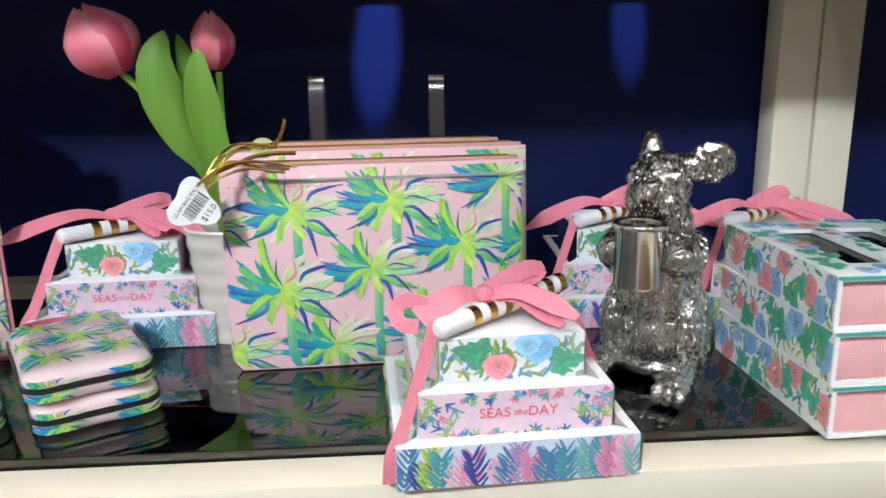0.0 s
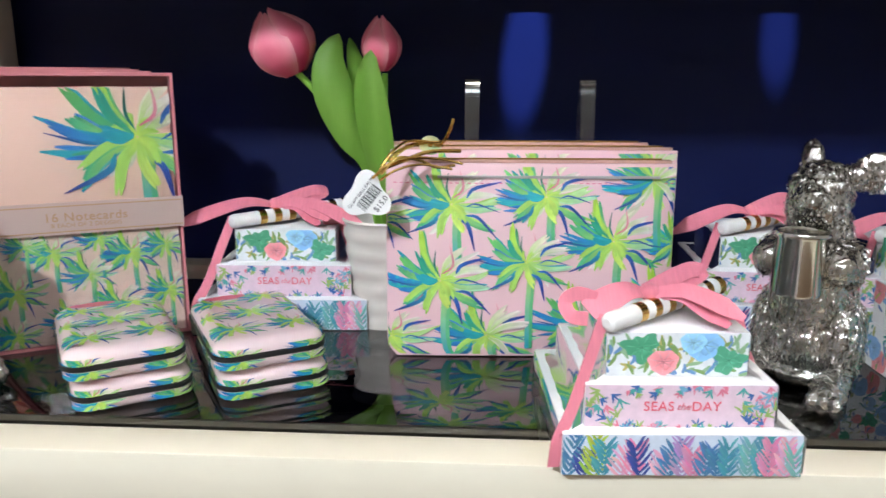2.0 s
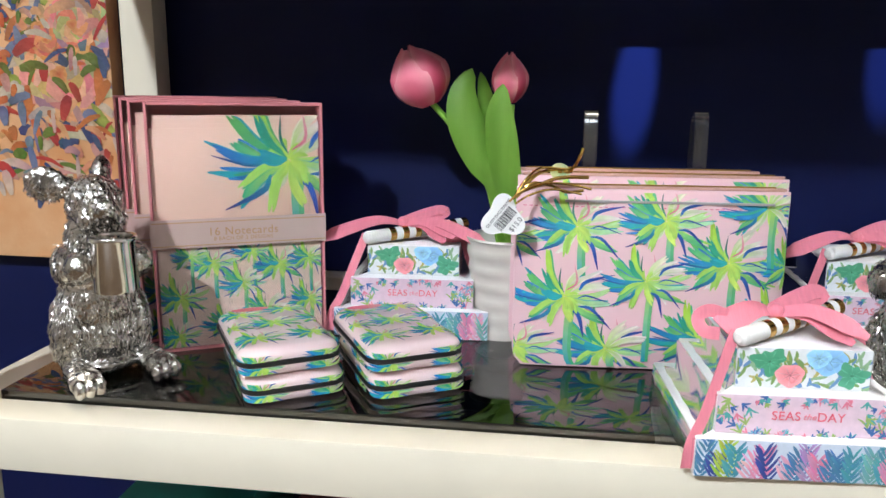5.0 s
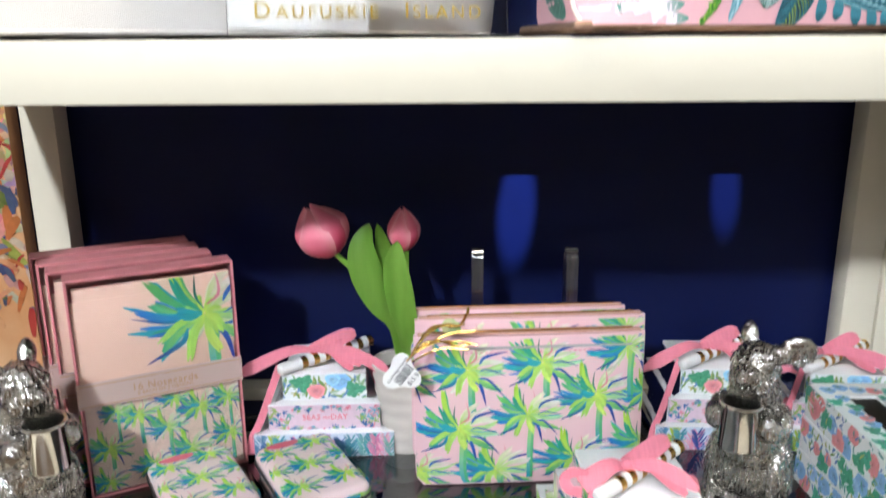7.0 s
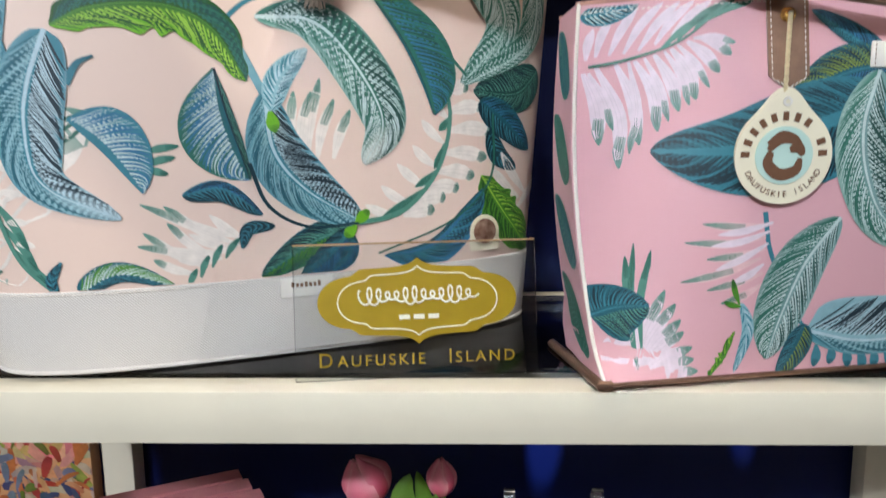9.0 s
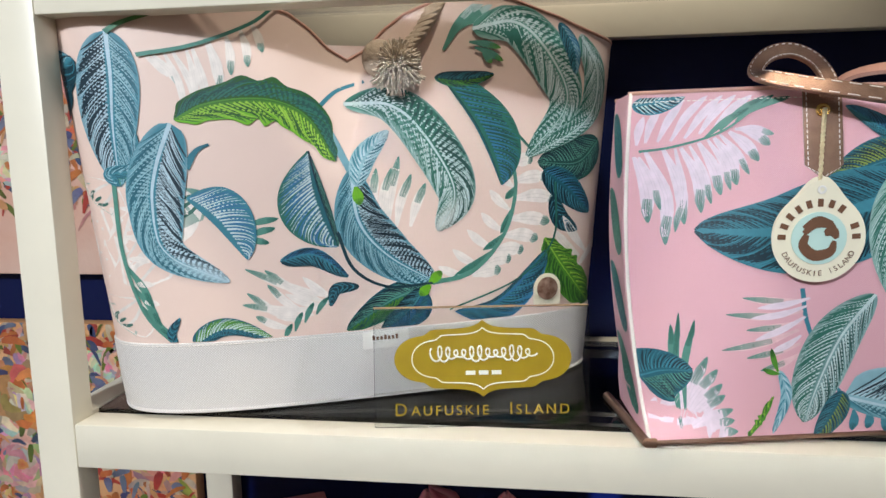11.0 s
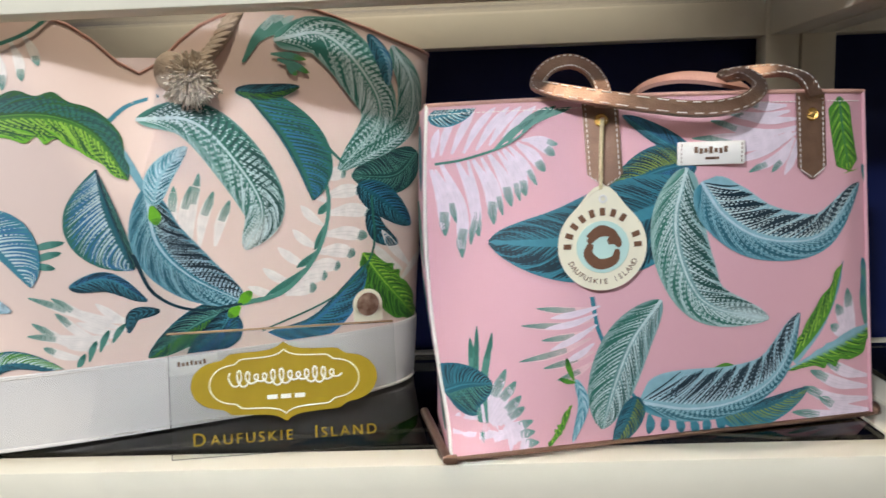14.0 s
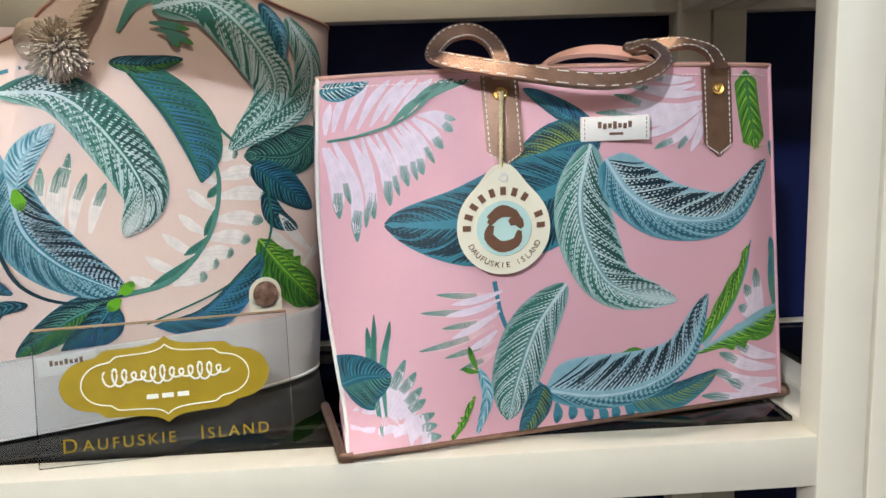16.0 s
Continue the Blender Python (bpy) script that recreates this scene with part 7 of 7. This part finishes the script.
for ph in (0, 2.09, 4.19):
    line = spline(rope0, 50)
    part("rope", tube([p + Vector((math.cos(k * 0.55 + ph), math.sin(k * 0.55 + ph) * 0.7, 0.3 * math.sin(k * 0.55 + ph))) * 0.0042 for k, p in enumerate(line)], 0.0048, 8), M_ROPE, bag, "thick twisted rope handle")

pp = bag_face(0.856, 0.255) + BN * 0.0030
bm = disc_card(0.0165, 0.0)
pm = Matrix.Translation(pp) @ pose(0, 0, 0, 0, 0, 30)
box(-0.0165, 0.0165, 0.0, 0.0009, -0.019, 0.0, bm=bm)
bmesh.ops.transform(bm, matrix=pm, verts=bm.verts[:])
patch = part("patch", bm, M_CREAMCARD, bag, "cream leather patch", smooth=False)
med = lathe([(0.0, 0.0014), (0.009, 0.0013), (0.0125, 0.0008), (0.0125, -0.0004)], 28)
bmesh.ops.transform(med, matrix=pm @ pose(0, -0.0004, 0, 90, 0, 0), verts=med.verts[:])
part("medallion", med, material("bronze_medallion", (0.20, 0.09, 0.05), 0.35, metal=0.6, var=0.6, scale=120, second=(0.55, 0.38, 0.28)), patch, "bronze medallion")
lp = bag_face(0.510, 0.158) + BN * 0.0032
pm = Matrix.Translation(lp) @ pose(0, 0, 0, 0, 0, 24)
lab = box(-0.024, 0.024, -0.0008, 0.0008, -0.009, 0.009, 0.0006)
bmesh.ops.transform(lab, matrix=pm, verts=lab.verts[:])
lb = part("label", lab, M_WHITEPLATE, bag, "white leather label")
marks = bmesh.new()
for k in range(7):
    box(-0.014 + k * 0.0040, -0.014 + k * 0.0040 + 0.0026, -0.0012, -0.0007, 0.0, 0.0036 + 0.0012 * (k % 3 == 0), bm=marks)
bmesh.ops.transform(marks, matrix=pm, verts=marks.verts[:])
part("mark", marks, M_ROSEGOLD, lb, smooth=False)

# ---- upper shelf: acrylic sign ----
sign = thing("acrylic_sign", "clear acrylic counter sign with a gold badge", "sign", "", pose(-0.178, 0.399, GLASS_UP, -10, 0, 8))
block = bmesh.new()
box(-0.100, 0.100, -0.002, 0.002, 0.0, 0.110, 0.0006, 1, bm=block)
part("plate", block, M_ACRYL, sign, smooth=False).visible_shadow = False
# Light in the clear acrylic edge, put in as a pale gold strip.
part("bevel", box(-0.100, 0.100, -0.0018, 0.0018, 0.1102, 0.1116), M_GOLDINK_FAINT, sign, "polished top edge, coloured amber for the light in it", smooth=False)

def badge_outline(w, h, n=120):
    """A cartouche: two round ends, a taller middle and an ogee point above and below."""
    def half(f):
        f = abs(f)
        end = 0.60 * max(0.0, 1 - max(0.0, (f - 0.66) / 0.34) ** 2.2) ** 0.5
        middle = 0.80 + 0.20 * math.exp(-f / 0.085) - 0.06 * f
        step = 1 / (1 + math.exp((f - 0.625) * 55))
        return end + (middle - end) * step
    xs = [-math.cos(math.pi * k / (n // 2)) for k in range(n // 2 + 1)]
    return [(w * x, -h * half(x)) for x in xs] + [(w * x, h * half(x)) for x in xs[-2:0:-1]]


def flat_card(outline, y, thick=0.0003):
    bm = bmesh.new()
    f = bm.faces.new([bm.verts.new((x, y, z)) for x, z in outline])
    ext = bmesh.ops.extrude_face_region(bm, geom=[f])
    bmesh.ops.translate(bm, vec=(0, thick, 0), verts=[v for v in ext["geom"] if isinstance(v, bmesh.types.BMVert)])
    bmesh.ops.recalc_face_normals(bm, faces=bm.faces[:])
    bmesh.ops.triangulate(bm, faces=bm.faces[:])
    return bm


CX, CZ = 0.001, 0.0630
part("badge", flat_card([(x + CX, z + CZ) for x, z in badge_outline(0.082, 0.0355)], -0.0028), M_GOLDINK, sign, "ochre gold badge", smooth=False)
M_SIGNWHITE = material("white_sign_ink", (0.86, 0.84, 0.78), 0.5)
line = [Vector((x * 0.80 + CX, -0.0032, z * 0.80 + CZ)) for x, z in badge_outline(0.082, 0.0355, 160)]
part("badge_line", tube(line + line[:1], 0.0006, 5), M_SIGNWHITE, sign, "white border line")
word = bmesh.new()
loops = [Vector((CX - 0.047 + 0.094 * q / 160 - 0.0035 * math.sin(q * 0.5), -0.0034, CZ + 0.0045 + (0.0052 + 0.0022 * math.sin(q * 0.11)) * math.cos(q * 0.5))) for q in range(161)]
tube(loops, 0.0009, 5, bm=word)
for k in range(3):
    box(CX - 0.016 + k * 0.012, CX - 0.007 + k * 0.012, -0.0034, -0.0030, CZ - 0.0150, CZ - 0.0112, bm=word)
part("badge_mark", word, M_SIGNWHITE, sign, "white plain letter shapes", smooth=False)
for text, size, x, spread in (("D", 0.0165, -0.0755, 1.0), ("AUFUSKIE", 0.0130, -0.0300, 1.32), ("I", 0.0165, 0.0265, 1.0), ("SLAND", 0.0130, 0.0555, 1.35)):
    lettering("wording", text, size, pose(x, -0.0028, 0.0150 + (size - 0.0130) * 0.28) @ pose(0, 0, 0, 90, 0, 0), M_GOLDINK, sign, spread=spread, depth=0.0001)

# ---- goods on the shelf beneath ----
for x, w, d, h, mat, lab in ((-0.47, 0.13, 0.20, 0.345, M_TEALBOX, "teal green cardboard gift box"), (-0.30, 0.14, 0.22, 0.330, M_BOXPINK, "rose pink cardboard gift box"), (-0.13, 0.12, 0.18, 0.320, M_WHITECARD, "white cardboard gift box")):
    g = thing("gift_box", lab, "gift box", "boxes on the low shelf", pose(x, 0.44, 0.433))
    part("base", box(-w / 2 + 0.002, w / 2 - 0.002, 0.002, d - 0.002, 0, h * 0.8, 0.001), mat, g)
    part("lid", box(-w / 2, w / 2, 0, d, h * 0.8, h, 0.0015), mat, g)
